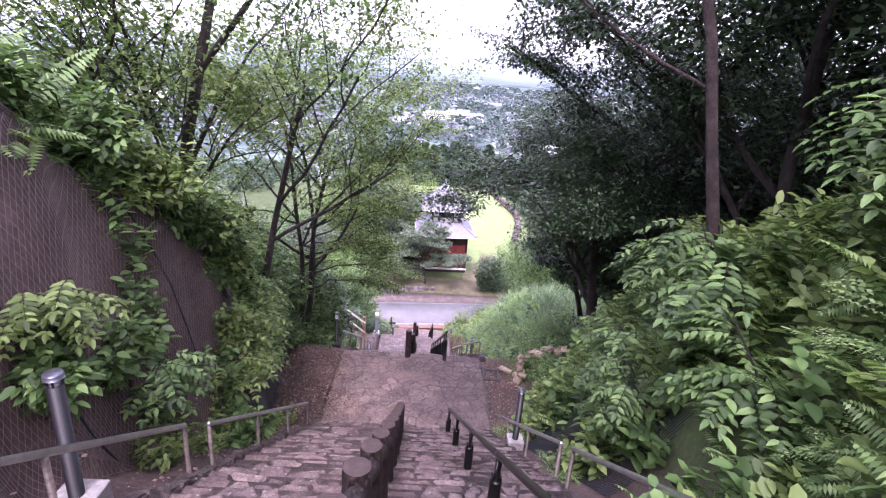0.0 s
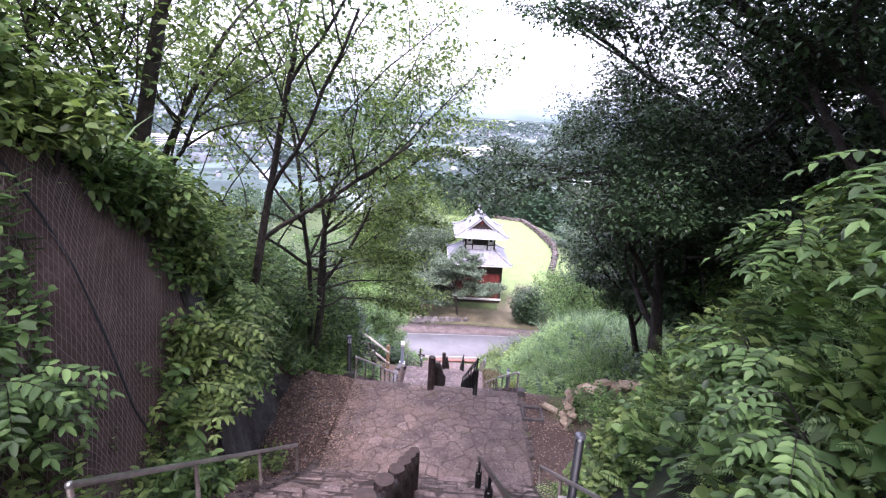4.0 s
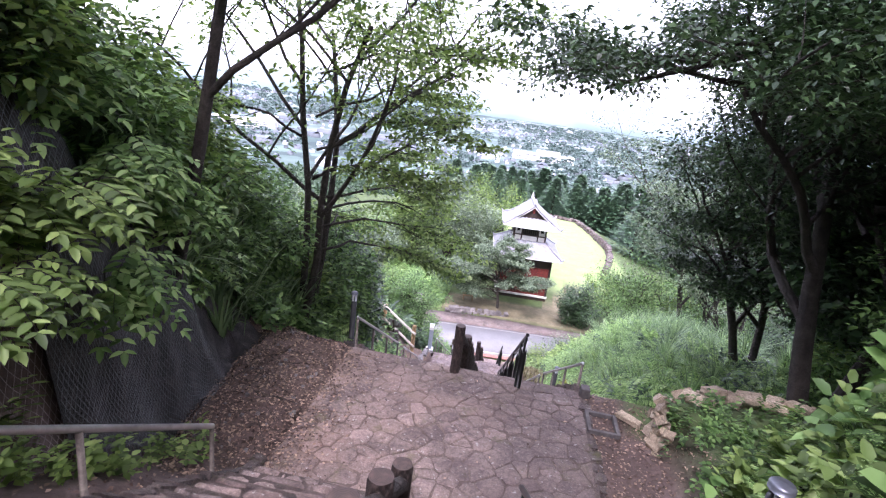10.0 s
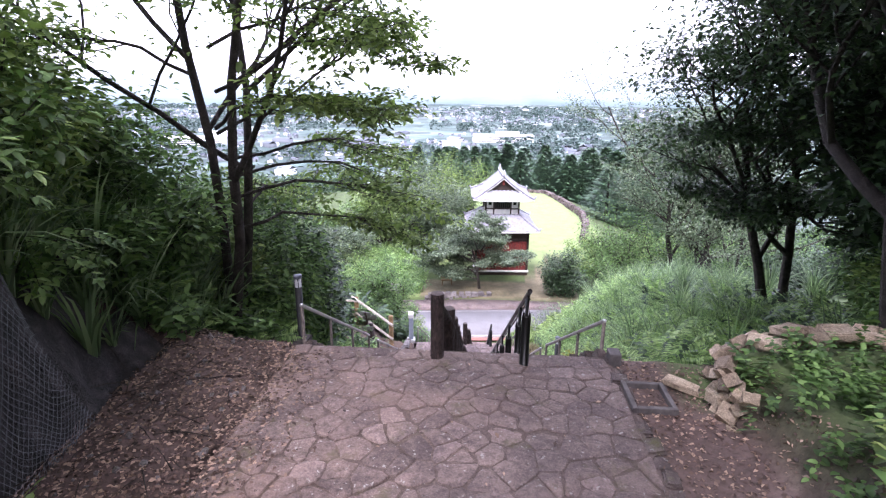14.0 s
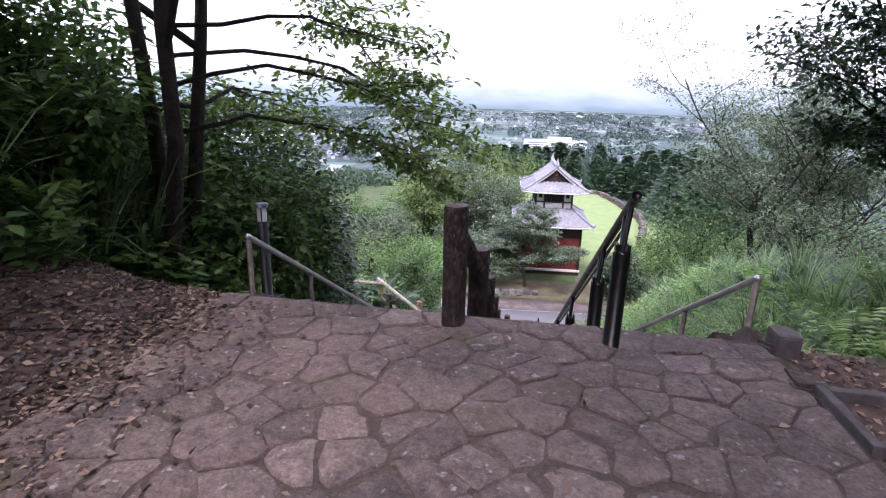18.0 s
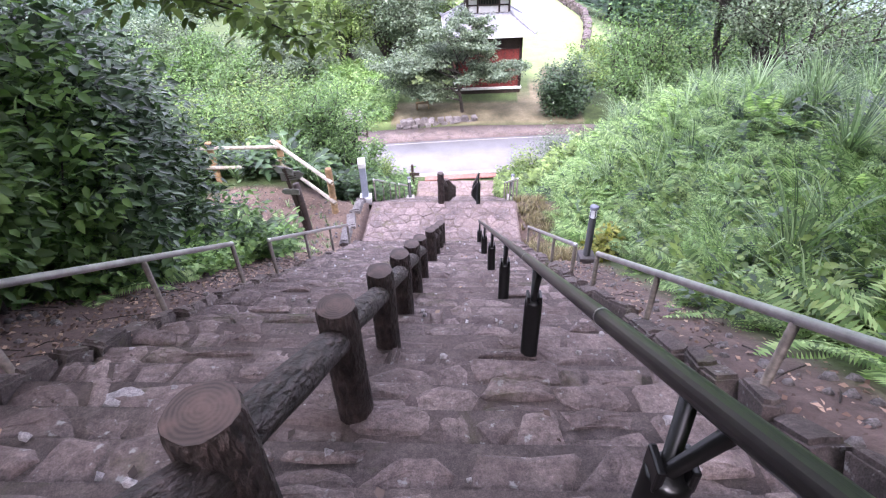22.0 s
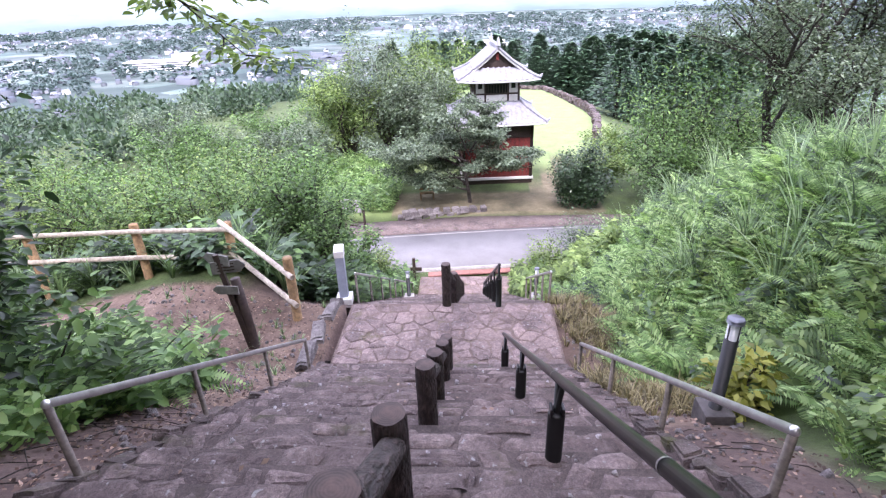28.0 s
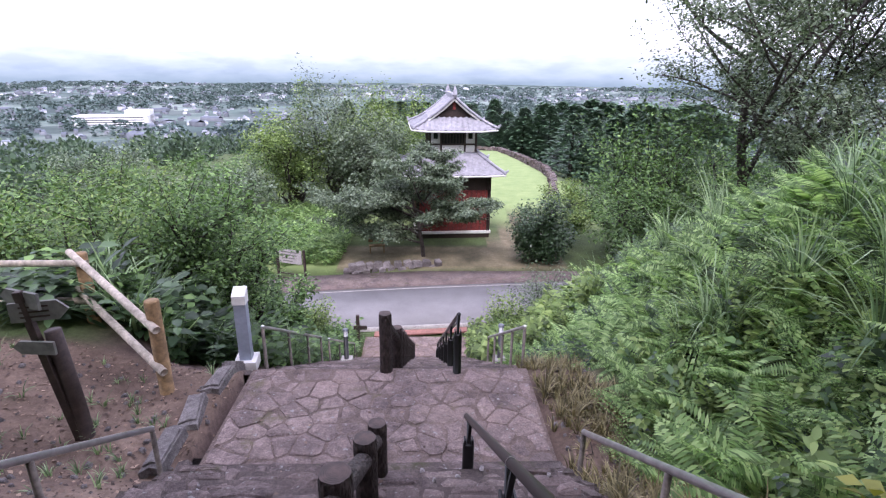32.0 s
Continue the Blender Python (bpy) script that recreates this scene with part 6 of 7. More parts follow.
net("cliff_net", "rust-brown wire net pinned over the earth cliff", cliff_pt, 0.0, 11.5, 0.0, 0.85, 0.07, NETWIRE, 0.0028, 5.0)
for p0, p1 in (((5.9, 0.8), (7.6, 0.03)), ((3.0, 0.8), (4.4, 0.05))):
    pts = [cliff_pt(p0[0] + (p1[0] - p0[0]) * t, p0[1] + (p1[1] - p0[1]) * t) for t in np.linspace(0, 1, 10)]
    V, F = tube_np(pts, [0.014] * 10, 6)
    tagged(put("net_rope", mesh_np("net_rope", V, F, NETBLACK)), "dark wire rope holding the cliff net", "rope")


def mat_sheet():
    """Dark sheet over the foot of the slope, hung from an uneven upper edge."""
    us = np.linspace(8.7, 13.1, 74)
    V, F = [], []
    for u in us:
        top = 0.76 + 0.08 * math.sin(u * 4.3) + 0.05 * math.sin(u * 11)
        for k in range(13):
            x, y, z = cliff_pt(float(u), 0.02 + top * k / 12)
            bulge = 0.035 * math.sin(u * 7 + k * 0.8) + 0.02 * math.sin(u * 17 - k)
            V.append((x + 0.03 + bulge * 0.5, y, z + 0.02))
    for i in range(len(us) - 1):
        for k in range(12):
            F.append((i * 13 + k, (i + 1) * 13 + k, (i + 1) * 13 + k + 1, i * 13 + k + 1))
    tagged(put("erosion_mat", mesh_np("erosion_mat", V, F, DARKFACE, smooth=True)), "dark erosion mat over the foot of the slope", "erosion mat", kind="structure")


DARKFACE = rocky("dark_mat", (0.026, 0.025, 0.027), (0.056, 0.051, 0.053), (0.11, 0.098, 0.095), 5.0, vary=0.0, bump=0.9)
mat_sheet()
net("mat_net", "grey square wire net hanging over the dark mat", lambda u, v: tuple(np.array(cliff_pt(u, v)) + np.array([0.075, 0, 0.03])), 8.7, 11.6, 0.0, 0.66, 0.06, NETGREY, 0.0028, 5.0)


def bank_pt(u, v):
    x = 1.95 + v
    return (x - 0.02, u, float(height(x, u)) + 0.05)


net("bank_net", "black erosion net showing through the bank's ferns", bank_pt, 4.4, 9.4, 0.0, 0.75, 0.06, NETBLACK, 0.006, 2.0)

# trees near the walk
MZ = G(-4.05, 15.1)
tree("maple_tree", (-4.0, 15.1, MZ), 3, 11.0, 0.12, 0.12, LEAF_LIGHT, "multi-stemmed tree with thin light green leaves", 31, 28000, 3, 0.62, 0.55, kids=3, first=0.4, flat=0.35, apart=0.06, lean=(0.08, 0.0), level=[((0.1, 0.2, 1.60 - MZ), (3.0, 3.2, 0.75 - MZ), 0.25, 1.3), ((0.1, 0.2, 1.10 - MZ), (2.6, 2.9, 0.10 - MZ), 0.30, 1.1), ((0.0, 0.3, 2.20 - MZ), (2.3, 4.1, 1.50 - MZ), 0.30, 1.4), ((0.0, 0.3, 1.90 - MZ), (1.7, 7.3, -1.15 - MZ), 0.90, 1.1), ((-0.1, 0.2, 1.40 - MZ), (-0.4, 3.9, 0.70 - MZ), 0.30, 1.4), ((-0.1, 0.1, 1.00 - MZ), (-2.4, 2.5, 0.60 - MZ), 0.30, 1.4), ((0.1, 0.0, 3.20 - MZ), (3.2, 0.8, 3.60 - MZ), 0.30, 1.5), ((0.0, 0.1, 3.80 - MZ), (2.3, 3.3, 4.30 - MZ), 0.30, 1.6), ((0.1, -0.1, 2.70 - MZ), (2.7, -1.1, 2.90 - MZ), 0.25, 1.3), ((0.0, 0.2, 4.60 - MZ), (3.8, 1.9, 5.30 - MZ), 0.30, 1.7), ((-0.1, -0.1, 3.40 - MZ), (-2.4, -1.5, 3.60 - MZ), 0.30, 1.5), ((0.0, 0.1, 2.60 - MZ), (1.6, 4.7, 2.60 - MZ), 0.30, 1.5)], low=(14000, LEAF_LIGHT, 0.115))
tree("leaning_tree", (-5.5, 9.5, 4.0), 1, 10.5, 0.14, 0.11, LEAF_MID, "slender dark trunk leaning over the cliff", 32, 8000, 2, 0.55, 0.8, lean=(0.3, 0.02), first=0.5, curve=0.05, upward=0.03)
tree("hillside_tree", (-7.2, 11.2, G(-7.2, 11.2)), 2, 8.5, 0.13, 0.14, LEAF_LIGHT, "leafy young tree on the hillside above the cliff", 48, 12000, 3, 0.6, 0.75, first=0.15, kids=4)
tree("hillside_tree", (-8.8, 7.6, G(-8.8, 7.6)), 2, 9.0, 0.15, 0.14, LEAF_LIGHT, "leafy tree high above the cliff", 49, 5000, 3, 0.6, 0.8, first=0.3, kids=4)
tree("forked_tree", (-4.35, 11.2, G(-4.35, 11.2) - 0.3), 2, 8.6, 0.11, 0.11, LEAF_MID, "slim forked tree with dark bark", 33, 7500, 3, 0.5, 0.6, first=0.42)
tree("evergreen_tree", (5.15, 13.8, G(5.15, 13.8)), 2, 8.6, 0.21, 0.1, LEAF_DARK, "large dark evergreen tree above the landing", 34, 56000, 3, 0.65, 0.58, kids=4, first=0.36, extra=[((0, 0, 5.0), (-0.97, 0.15, 0.1), 3.8, 0.07, 2), ((0, 0, 5.9), (-0.95, 0.1, 0.15), 4.2, 0.07, 2), ((0, 0, 4.6), (-0.6, -0.7, 0.12), 2.6, 0.06, 2), ((0, 0, 6.8), (-0.8, -0.2, 0.4), 4.2, 0.07, 2), ((0, 0, 3.4), (0.3, 0.8, 0.15), 2.4, 0.05, 2), ((0, 0, 3.8), (0.3, -0.9, 0.2), 2.6, 0.06, 2)], low=(42000, LEAF_DARK, 0.1))
tree("evergreen_tree", (6.6, 18.9, G(6.6, 18.9)), 2, 7.6, 0.16, 0.11, LEAF_DARK, "dense dark evergreen tree among the grass on the bank", 47, 30000, 3, 0.62, 0.5, kids=4, first=0.3, extra=[((0, 0, 2.0), (-0.8, -0.3, 0.05), 1.5, 0.05, 2), ((0, 0, 2.6), (-0.9, 0.1, 0.1), 1.8, 0.05, 2), ((0, 0, 3.6), (-0.9, -0.2, 0.2), 2.1, 0.05, 2), ((0, 0, 4.6), (-0.85, 0, 0.4), 2.2, 0.05, 2), ((0, 0, 2.4), (-0.3, -0.9, 0.05), 1.8, 0.05, 2)], low=(15000, LEAF_DARK, 0.11))
tree("young_maple", (6.8, 13.4, G(6.8, 13.4)), 2, 4.2, 0.07, 0.12, LEAF_MID, "young maple with green sprays beside the evergreen", 46, 9000, 2, 0.7, 0.6, first=0.2, flat=0.35, kids=4)
tree("pine_tree", (3.6, 5.95, 5.9), 1, 9.5, 0.085, 0.13, LEAF_DARK, "reddish crooked trunk with dark level branches", 35, 10000, 3, 0.8, 0.6, bark=BARK_RED, first=0.4, flat=0.35, lean=(-0.36, 0.03), curve=0.12, limb=0.35)
for sd, x_, y_, h_, n_ in ((36, 7.0, 9.4, 10.0, 52000), (37, 9.2, 5.0, 10.5, 56000), (42, 9.5, 13.0, 10.0, 30000), (50, 10.0, 7.0, 11.0, 44000), (44, 11.5, 18.5, 8.0, 22000), (51, 8.8, 16.8, 7.8, 32000), (52, 11.0, 15.5, 9.0, 26000), (53, 8.5, 8.9, 11.0, 40000)):
    tree("evergreen_tree", (x_, y_, G(x_, y_)), 2, h_, 0.18, 0.15 if sd == 36 else 0.2, LEAF_DARK, "dark evergreen tree behind the bank", sd, n_, 3, 0.65, 0.7, kids=4, first=0.12)
tree("grey_tree", (10.9, 35.2, G(10.9, 35.2)), 2, 11.0, 0.24, 0.12, LEAF_GREY, "spreading tree with dark limbs and sparse grey-green leaves", 38, 34000, 3, 0.7, 0.6, first=0.42, flat=0.4, kids=4)
tree("grey_tree", (13.4, 36.0, G(13.4, 36.0)), 2, 11.0, 0.22, 0.12, LEAF_GREY, "spreading tree with dark limbs and sparse grey-green leaves", 39, 30000, 3, 0.7, 0.6, first=0.42, flat=0.4, kids=4)
tree("red_pine", (-0.1, 46.3, -11.9), 1, 5.4, 0.13, 0.16, LEAF_GREY, "low spreading pine standing before the tower", 40, 16000, 3, 0.8, 0.6, first=0.3, flat=0.3, lean=(0.05, 0), kids=4, upward=0.0, extra=[((0, 0, 2.2), (-0.95, 0.1, 0.34), 4.0, 0.07, 2), ((0, 0, 2.6), (-0.8, -0.3, 0.6), 3.6, 0.06, 2), ((0, 0, 2.3), (0.9, -0.2, 0.45), 2.8, 0.06, 2), ((0, 0, 3.0), (-0.3, -0.5, 0.8), 2.6, 0.05, 2), ((0, 0, 1.7), (-0.95, -0.3, 0.12), 3.6, 0.05, 2), ((0, 0, 1.9), (0.8, -0.5, 0.2), 2.2, 0.05, 2), ((0, 0, 3.2), (0.5, 0, 0.7), 2.4, 0.05, 2)], low=(30000, LEAF_GREY, 0.16))
for i, (x, y, w, h, m_) in enumerate([(3.1, 36.5, 0.8, 2.3, LEAF_LIGHT), (4.3, 37.0, 1.1, 3.0, LEAF_GREY), (2.6, 35.2, 0.5, 1.5, LEAF_MID), (-3.3, 35.6, 0.6, 1.5, LEAF_MID), (-4.0, 36.4, 0.8, 1.7, LEAF_LIGHT), (2.7, 33.0, 0.6, 1.3, LEAF_LIGHT)]):
    shrub((x, y, G(x, y)), w, h, 0.1, m_, "light bush at the roadside below the bank", 400 + i, 3500, "roadside_bush", 12)
shrub((6.1, 45.8, -12), 1.5, 3.9, 0.16, LEAF_DARK, "rounded dark evergreen shrub by the road", 41, 12000, "camellia", 14)
tree("small_maple", (8.3, 48.6, G(8.3, 48.6)), 2, 4.0, 0.06, 0.15, LEAF_LIGHT, "small yellowish maple beside the lawn", 45, 7000, 2, 0.6, 0.5, first=0.3, flat=0.4)

# long compound leaves hanging over the cliff
for i, (x, y, st, ln, h) in enumerate([(-3.75, 9.0, 5, 0.62, 1.0), (-3.85, 9.7, 5, 0.6, 0.9), (-3.6, 8.2, 5, 0.55, 0.9), (-3.5, 5.2, 5, 0.5, 0.8), (-3.6, 4.2, 4, 0.45, 0.7), (-4.3, 10.4, 5, 0.6, 0.8), (-4.4, 9.6, 5, 0.6, 0.9), (-4.5, 12.2, 4, 0.5, 0.7), (-4.15, 10.0, 5, 0.6, 0.9), (-4.2, 10.9, 5, 0.6, 1.0)]):
    # past 9.5 light is put into the colour: brighter fern leaf for shaded shrubs
    pinnate((x, y, G(x, y)), st, 6, ln, FERN if y > 9.5 else (LEAF_LIGHT, LEAF_MID)[i % 2], "young shrub with long compound leaves hanging over the cliff", 210 + i, -0.35, h)

for i, (x, y, st, ln, h) in enumerate([(2.7, 3.6, 5, 0.55, 0.8), (3.0, 4.5, 5, 0.6, 0.9), (2.6, 5.2, 5, 0.5, 0.7), (3.3, 5.6, 5, 0.6, 0.9), (2.9, 6.5, 5, 0.55, 0.8), (3.5, 3.6, 5, 0.6, 1.0), (3.6, 7.2, 5, 0.6, 0.9)]):
    pinnate((x, y, G(x, y)), st, 6, ln, LEAF_MID, "young shrub with green compound leaves on the steep bank", 240 + i, 3.3, h)

# dense shrubs beside the middle flight
for i, (x, y, w, h) in enumerate([(-5.1, 14.6, 1.1, 2.3), (-4.7, 15.9, 0.9, 1.9), (-6.6, 16.4, 1.5, 2.8), (-4.9, 17.4, 0.9, 2.0), (-5.6, 18.7, 1.2, 2.0), (-7.4, 19.2, 1.7, 2.4), (-5.2, 20.2, 1.2, 5.0), (-6.4, 13.2, 1.3, 2.2), (-4.7, 13.4, 0.6, 1.0), (-4.6, 18.2, 1.0, 4.6), (-4.9, 19.3, 1.2, 5.0), (-5.1, 16.6, 1.0, 3.2), (-4.5, 17.2, 0.65, 2.3), (-4.35, 15.9, 0.6, 2.0), (-5.6, 15.4, 1.1, 3.2), (-6.0, 17.6, 1.1, 3.2), (-4.0, 18.6, 0.8, 3.5), (-3.95, 17.6, 0.7, 3.0), (-4.15, 19.6, 0.85, 4.1), (-3.85, 16.6, 0.55, 2.0), (-3.75, 15.6, 0.45, 1.6), (-4.3, 20.5, 0.8, 2.9)]):
    shrub((x, y, G(x, y)), w, h, 0.13, (LEAF_MID, LEAF_LIGHT)[i % 2] if y < 16.0 else (LEAF_DARK, LEAF_MID)[i % 2], "dense dark green shrub on the hillside", 60 + i, 4200 if h < 3.4 else 6500, blade=ovate)
for i, (x, y, w, h) in enumerate([(-4.3, 4.6, 0.6, 0.9), (-4.6, 11.6, 0.9, 2.0), (-5.2, 12.6, 1.0, 2.4), (-4.4, 10.6, 0.7, 1.8), (-5.4, 10.2, 0.9, 2.2), (-5.0, 8.6, 0.8, 1.6), (-5.9, 9.2, 1.1, 2.6), (-6.2, 7.6, 1.1, 2.4), (-5.6, 11.6, 1.0, 2.8), (-6.6, 10.4, 1.2, 3.2), (-5.3, 7.4, 0.8, 1.8), (-5.9, 12.6, 1.2, 3.0), (-6.8, 13.6, 1.4, 3.4), (-5.7, 13.9, 1.0, 2.4), (-4.5, 6.3, 0.7, 1.1), (-3.6, 5.1, 0.5, 0.6), (-3.05, 7.0, 0.42, 0.5), (-3.7, 8.3, 0.65, 0.9), (-3.55, 3.9, 0.5, 0.6), (-4.0, 3.6, 0.6, 0.8), (2.7, 8.9, 0.5, 0.9), (4.6, 9.9, 0.7, 1.1), (5.4, 10.9, 0.8, 1.4), (5.0, 8.2, 0.9, 1.8), (5.7, 9.5, 1.0, 2.3), (4.6, 9.2, 0.7, 1.3), (3.9, 9.0, 0.6, 1.1), (6.0, 11.9, 0.9, 1.7), (6.8, 13.0, 1.2, 3.2), (-4.0, 6.8, 0.6, 0.9), (-4.2, 7.6, 0.7, 1.0), (-4.3, 6.0, 0.7, 1.0), (-4.1, 8.4, 0.6, 0.9), (-3.95, 8.8, 0.7, 1.1), (-4.05, 8.2, 0.7, 1.0), (-4.15, 9.4, 0.8, 1.6), (-4.7, 9.0, 0.9, 1.7), (6.2, 14.8, 0.9, 1.5), (7.0, 16.4, 1.1, 1.8)]):
    shrub((x, y, G(x, y)), w, h, 0.13, (LEAF_MID, LEAF_MID, LEAF_LIGHT)[i % 3], "leafy young shrub hanging over the slope", 80 + i, 1300 if h < 1.5 else 4000, blade=ovate)
for i, (x, y, w, h) in enumerate([(7.9, 12.2, 1.4, 3.8), (8.2, 14.2, 1.4, 3.0), (9.0, 16.2, 1.5, 3.0), (7.2, 10.8, 1.1, 2.2), (9.6, 11.6, 1.5, 3.4), (8.6, 18.6, 1.3, 2.4)]):
    shrub((x, y, G(x, y)), w, h, 0.14, (LEAF_DARK, LEAF_MID)[i % 2], "dark shrub under the evergreen trees", 180 + i, 4200)
shrub((2.5, 20.95, G(2.5, 20.95)), 0.27, 0.6, 0.12, YELLOWFERN, "small yellow-green bush beside the path lamp", 97, 500, "yellow_bush", 6)
k = 0
for (x, y, top, w, m_) in [(-6.9, 29.4, -2.8, 1.9, LEAF_LIGHT), (-5.0, 29.0, -2.9, 1.7, LEAF_MID), (-4.4, 30.0, -3.4, 1.25, LEAF_MID), (-8.8, 28.8, -3.1, 1.8, LEAF_MID), (-10.9, 29.2, -2.9, 2.0, LEAF_LIGHT), (-13.2, 28.4, -3.2, 2.0, LEAF_MID), (-5.9, 32.2, -4.4, 1.6, LEAF_MID), (-7.8, 32.8, -4.1, 2.0, LEAF_MID), (-10.0, 33.0, -3.9, 2.3, LEAF_MID), (-13.6, 32, -4.0, 2.6, LEAF_MID), (-17.0, 31, -4.4, 2.8, LEAF_MID), (-20, 36, -5.4, 3.2, LEAF_MID), (-12.5, 38, -5.2, 3.0, LEAF_MID), (-8.0, 37.5, -7.0, 2.2, LEAF_LIGHT), (-4.6, 33.6, -7.4, 1.2, LEAF_MID)]:
    g0 = G(x, y)
    twiggy((x, y, g0), w, (top - g0) * 0.97, 0.105 if y < 31 else 0.14, m_, "bushy tree with light leaves on upright shoots below the platform", 100 + k, 10000 if y < 31 else 7000)
    k += 1
for (x, y, top, w, m_) in [(7.5, 35.4, -1.2, 1.8, LEAF_MID), (7.6, 34.0, -3.4, 1.6, LEAF_MID), (9.2, 31.6, -4.2, 1.3, LEAF_MID), (-12, 51, -7.2, 3.0, LEAF_GREY), (-16, 58, -6.9, 3.2, LEAF_MID), (-20, 52, -6.6, 3.4, LEAF_MID), (-25, 60, -6.4, 3.6, LEAF_GREY), (-3.9, 56, -3.4, 2.6, LEAF_GREY), (-2.8, 62, -1.8, 3.0, LEAF_LIGHT), (-6.2, 58.5, -0.6, 3.5, LEAF_GREY), (-9.6, 58, -2.4, 3.2, LEAF_LIGHT), (-13, 55, -7.6, 3.4, LEAF_GREY), (-17, 50, -7.6, 3.6, LEAF_MID), (-4.2, 66, -6.8, 3.0, LEAF_MID), (-22, 57, -8.6, 4, LEAF_GREY), (-12, 66, -7.6, 4, LEAF_MID), (-27, 48, -8.6, 4, LEAF_MID), (-7.5, 72, -7.2, 3.6, LEAF_GREY), (11.5, 46.5, -7.0, 2.6, LEAF_MID), (13.5, 42, -6.0, 2.8, LEAF_DARK), (10.5, 39.5, -6.6, 2.4, LEAF_MID), (14, 52, -7.5, 3, LEAF_MID), (11.3, 56, -9.6, 1.6, LEAF_GREY), (17, 36, -3.5, 3.0, LEAF_DARK), (14.5, 31, -2.5, 2.6, LEAF_DARK), (12.5, 35.5, -4.6, 2.4, LEAF_MID), (12.0, 26, -1.6, 2.2, LEAF_DARK), (15, 24, 0.5, 3.0, LEAF_DARK), (15.0, 41, -2.4, 2.8, LEAF_MID), (17.8, 43.5, -1.6, 3.0, LEAF_MID), (20.5, 41, -1.4, 3.2, LEAF_MID), (12.6, 43, -4.2, 2.2, LEAF_LIGHT)]:
    g0 = G(x, y)
    twiggy((x, y, g0), w, max(1.5, top - g0) * 0.97, 0.13 if y < 40 else 0.21, m_, "round-crowned broadleaf tree near the tower", 130 + k, 9000 if y < 40 else (12000 if -10 < x < 0 else 7500), "broadleaf_tree", 9)
    k += 1


def conifer_mesh(seed, h=13.0, r=3.6, n=2600):
    g = np.random.default_rng(seed)
    t = g.random(n) ** 0.75
    an = g.random(n) * 6.283
    rad = r * (1 - t) ** 0.9 * (0.35 + 0.65 * g.random(n)) * (0.85 + 0.25 * np.sin(an * 5 + t * 40))
    c = np.stack([np.cos(an) * rad, np.sin(an) * rad, 1.2 + t * (h - 1.2) - rad * 0.25], -1)
    d = unit(np.stack([np.cos(an), np.sin(an), np.full(n, 0.1)], -1) + g.normal(size=(n, 3)) * 0.35)
    ln = g.uniform(0.25, 0.6, n)
    return mesh_np("crown", *kites(c, d, np.tile([0, 0, 1.0], (n, 1)), ln, ln * 0.55), CONIFER)


CON = [conifer_mesh(s_) for s_ in (1, 2, 3)]
TV, TF = tube_np([(0, 0, -1), (0, 0, 6), (0, 0, 12)], [0.22, 0.14, 0.03], 6)
CONTRUNK = mesh_np("trunk", TV, TF, BARK)
gc = np.random.default_rng(9)
for i in range(110):
    x, y = gc.uniform(-14, 46), gc.uniform(96, 114)
    if i < 16:
        x, y = 17 + i * 1.7 + gc.uniform(-0.5, 0.5), 80 + i * 0.9 + gc.uniform(-1, 1)
    root = tagged(empty("conifer", (x, y, G(x, y) - 0.2), gc.uniform(0, 360)), "dark green cedar in the wood behind the lawn", "conifer", "cedars behind the lawn")
    s_ = max(0.35, (gc.uniform(-9.8, -6.2) - 0.0 - G(x, y)) / 13.0)
    wd_ = s_ * gc.uniform(1.7, 2.5)
    root.scale = (wd_, wd_, s_)
    put("trunk", CONTRUNK, root)
    put("crown", CON[i % 3], root)
# woods on the slopes further down, as one cover
P = np.concatenate([spots(gc, 240, -75, -26, 36, 130), spots(gc, 130, -60, 60, 112, 220), spots(gc, 90, 42, 90, 60, 180), spots(gc, 45, 20, 42, 14, 70)])
P[:, 2] = np.minimum(P[:, 2], -3.4 - 0.085 * np.hypot(P[:, 0] + 0.3, P[:, 1] - 24) - 10.5)
CLUMP = []
for s_ in range(4):
    g_ = np.random.default_rng(70 + s_)
    n_ = 420
    u_ = rand_dirs(g_, n_, 0.35)
    c_ = u_ * np.array([2.6, 2.6, 3.2]) * g_.uniform(0.75, 1.08, (n_, 1)) + np.array([0, 0, 4.0])
    ln_ = g_.uniform(0.3, 0.6, n_)
    CLUMP.append(kites(c_, unit(u_ + g_.normal(size=(n_, 3)) * 0.5), rand_dirs(g_, n_, 0.6), ln_, ln_ * 0.7))
FARCLUMP = []
for s_ in range(3):
    g_ = np.random.default_rng(90 + s_)
    u_ = rand_dirs(g_, 70, 0.35)
    FARCLUMP.append(kites(u_ * np.array([2.6, 2.6, 2.2]) + np.array([0, 0, 2.0]), unit(u_ + g_.normal(size=(70, 3)) * 0.5), rand_dirs(g_, 70, 0.6), np.full(70, 1.6), np.full(70, 1.3)))
scatter("far_wood", CLUMP, P, 1.0, FARWOOD, "mixed broadleaf wood on the lower slopes", "wood", gc, 0.05)


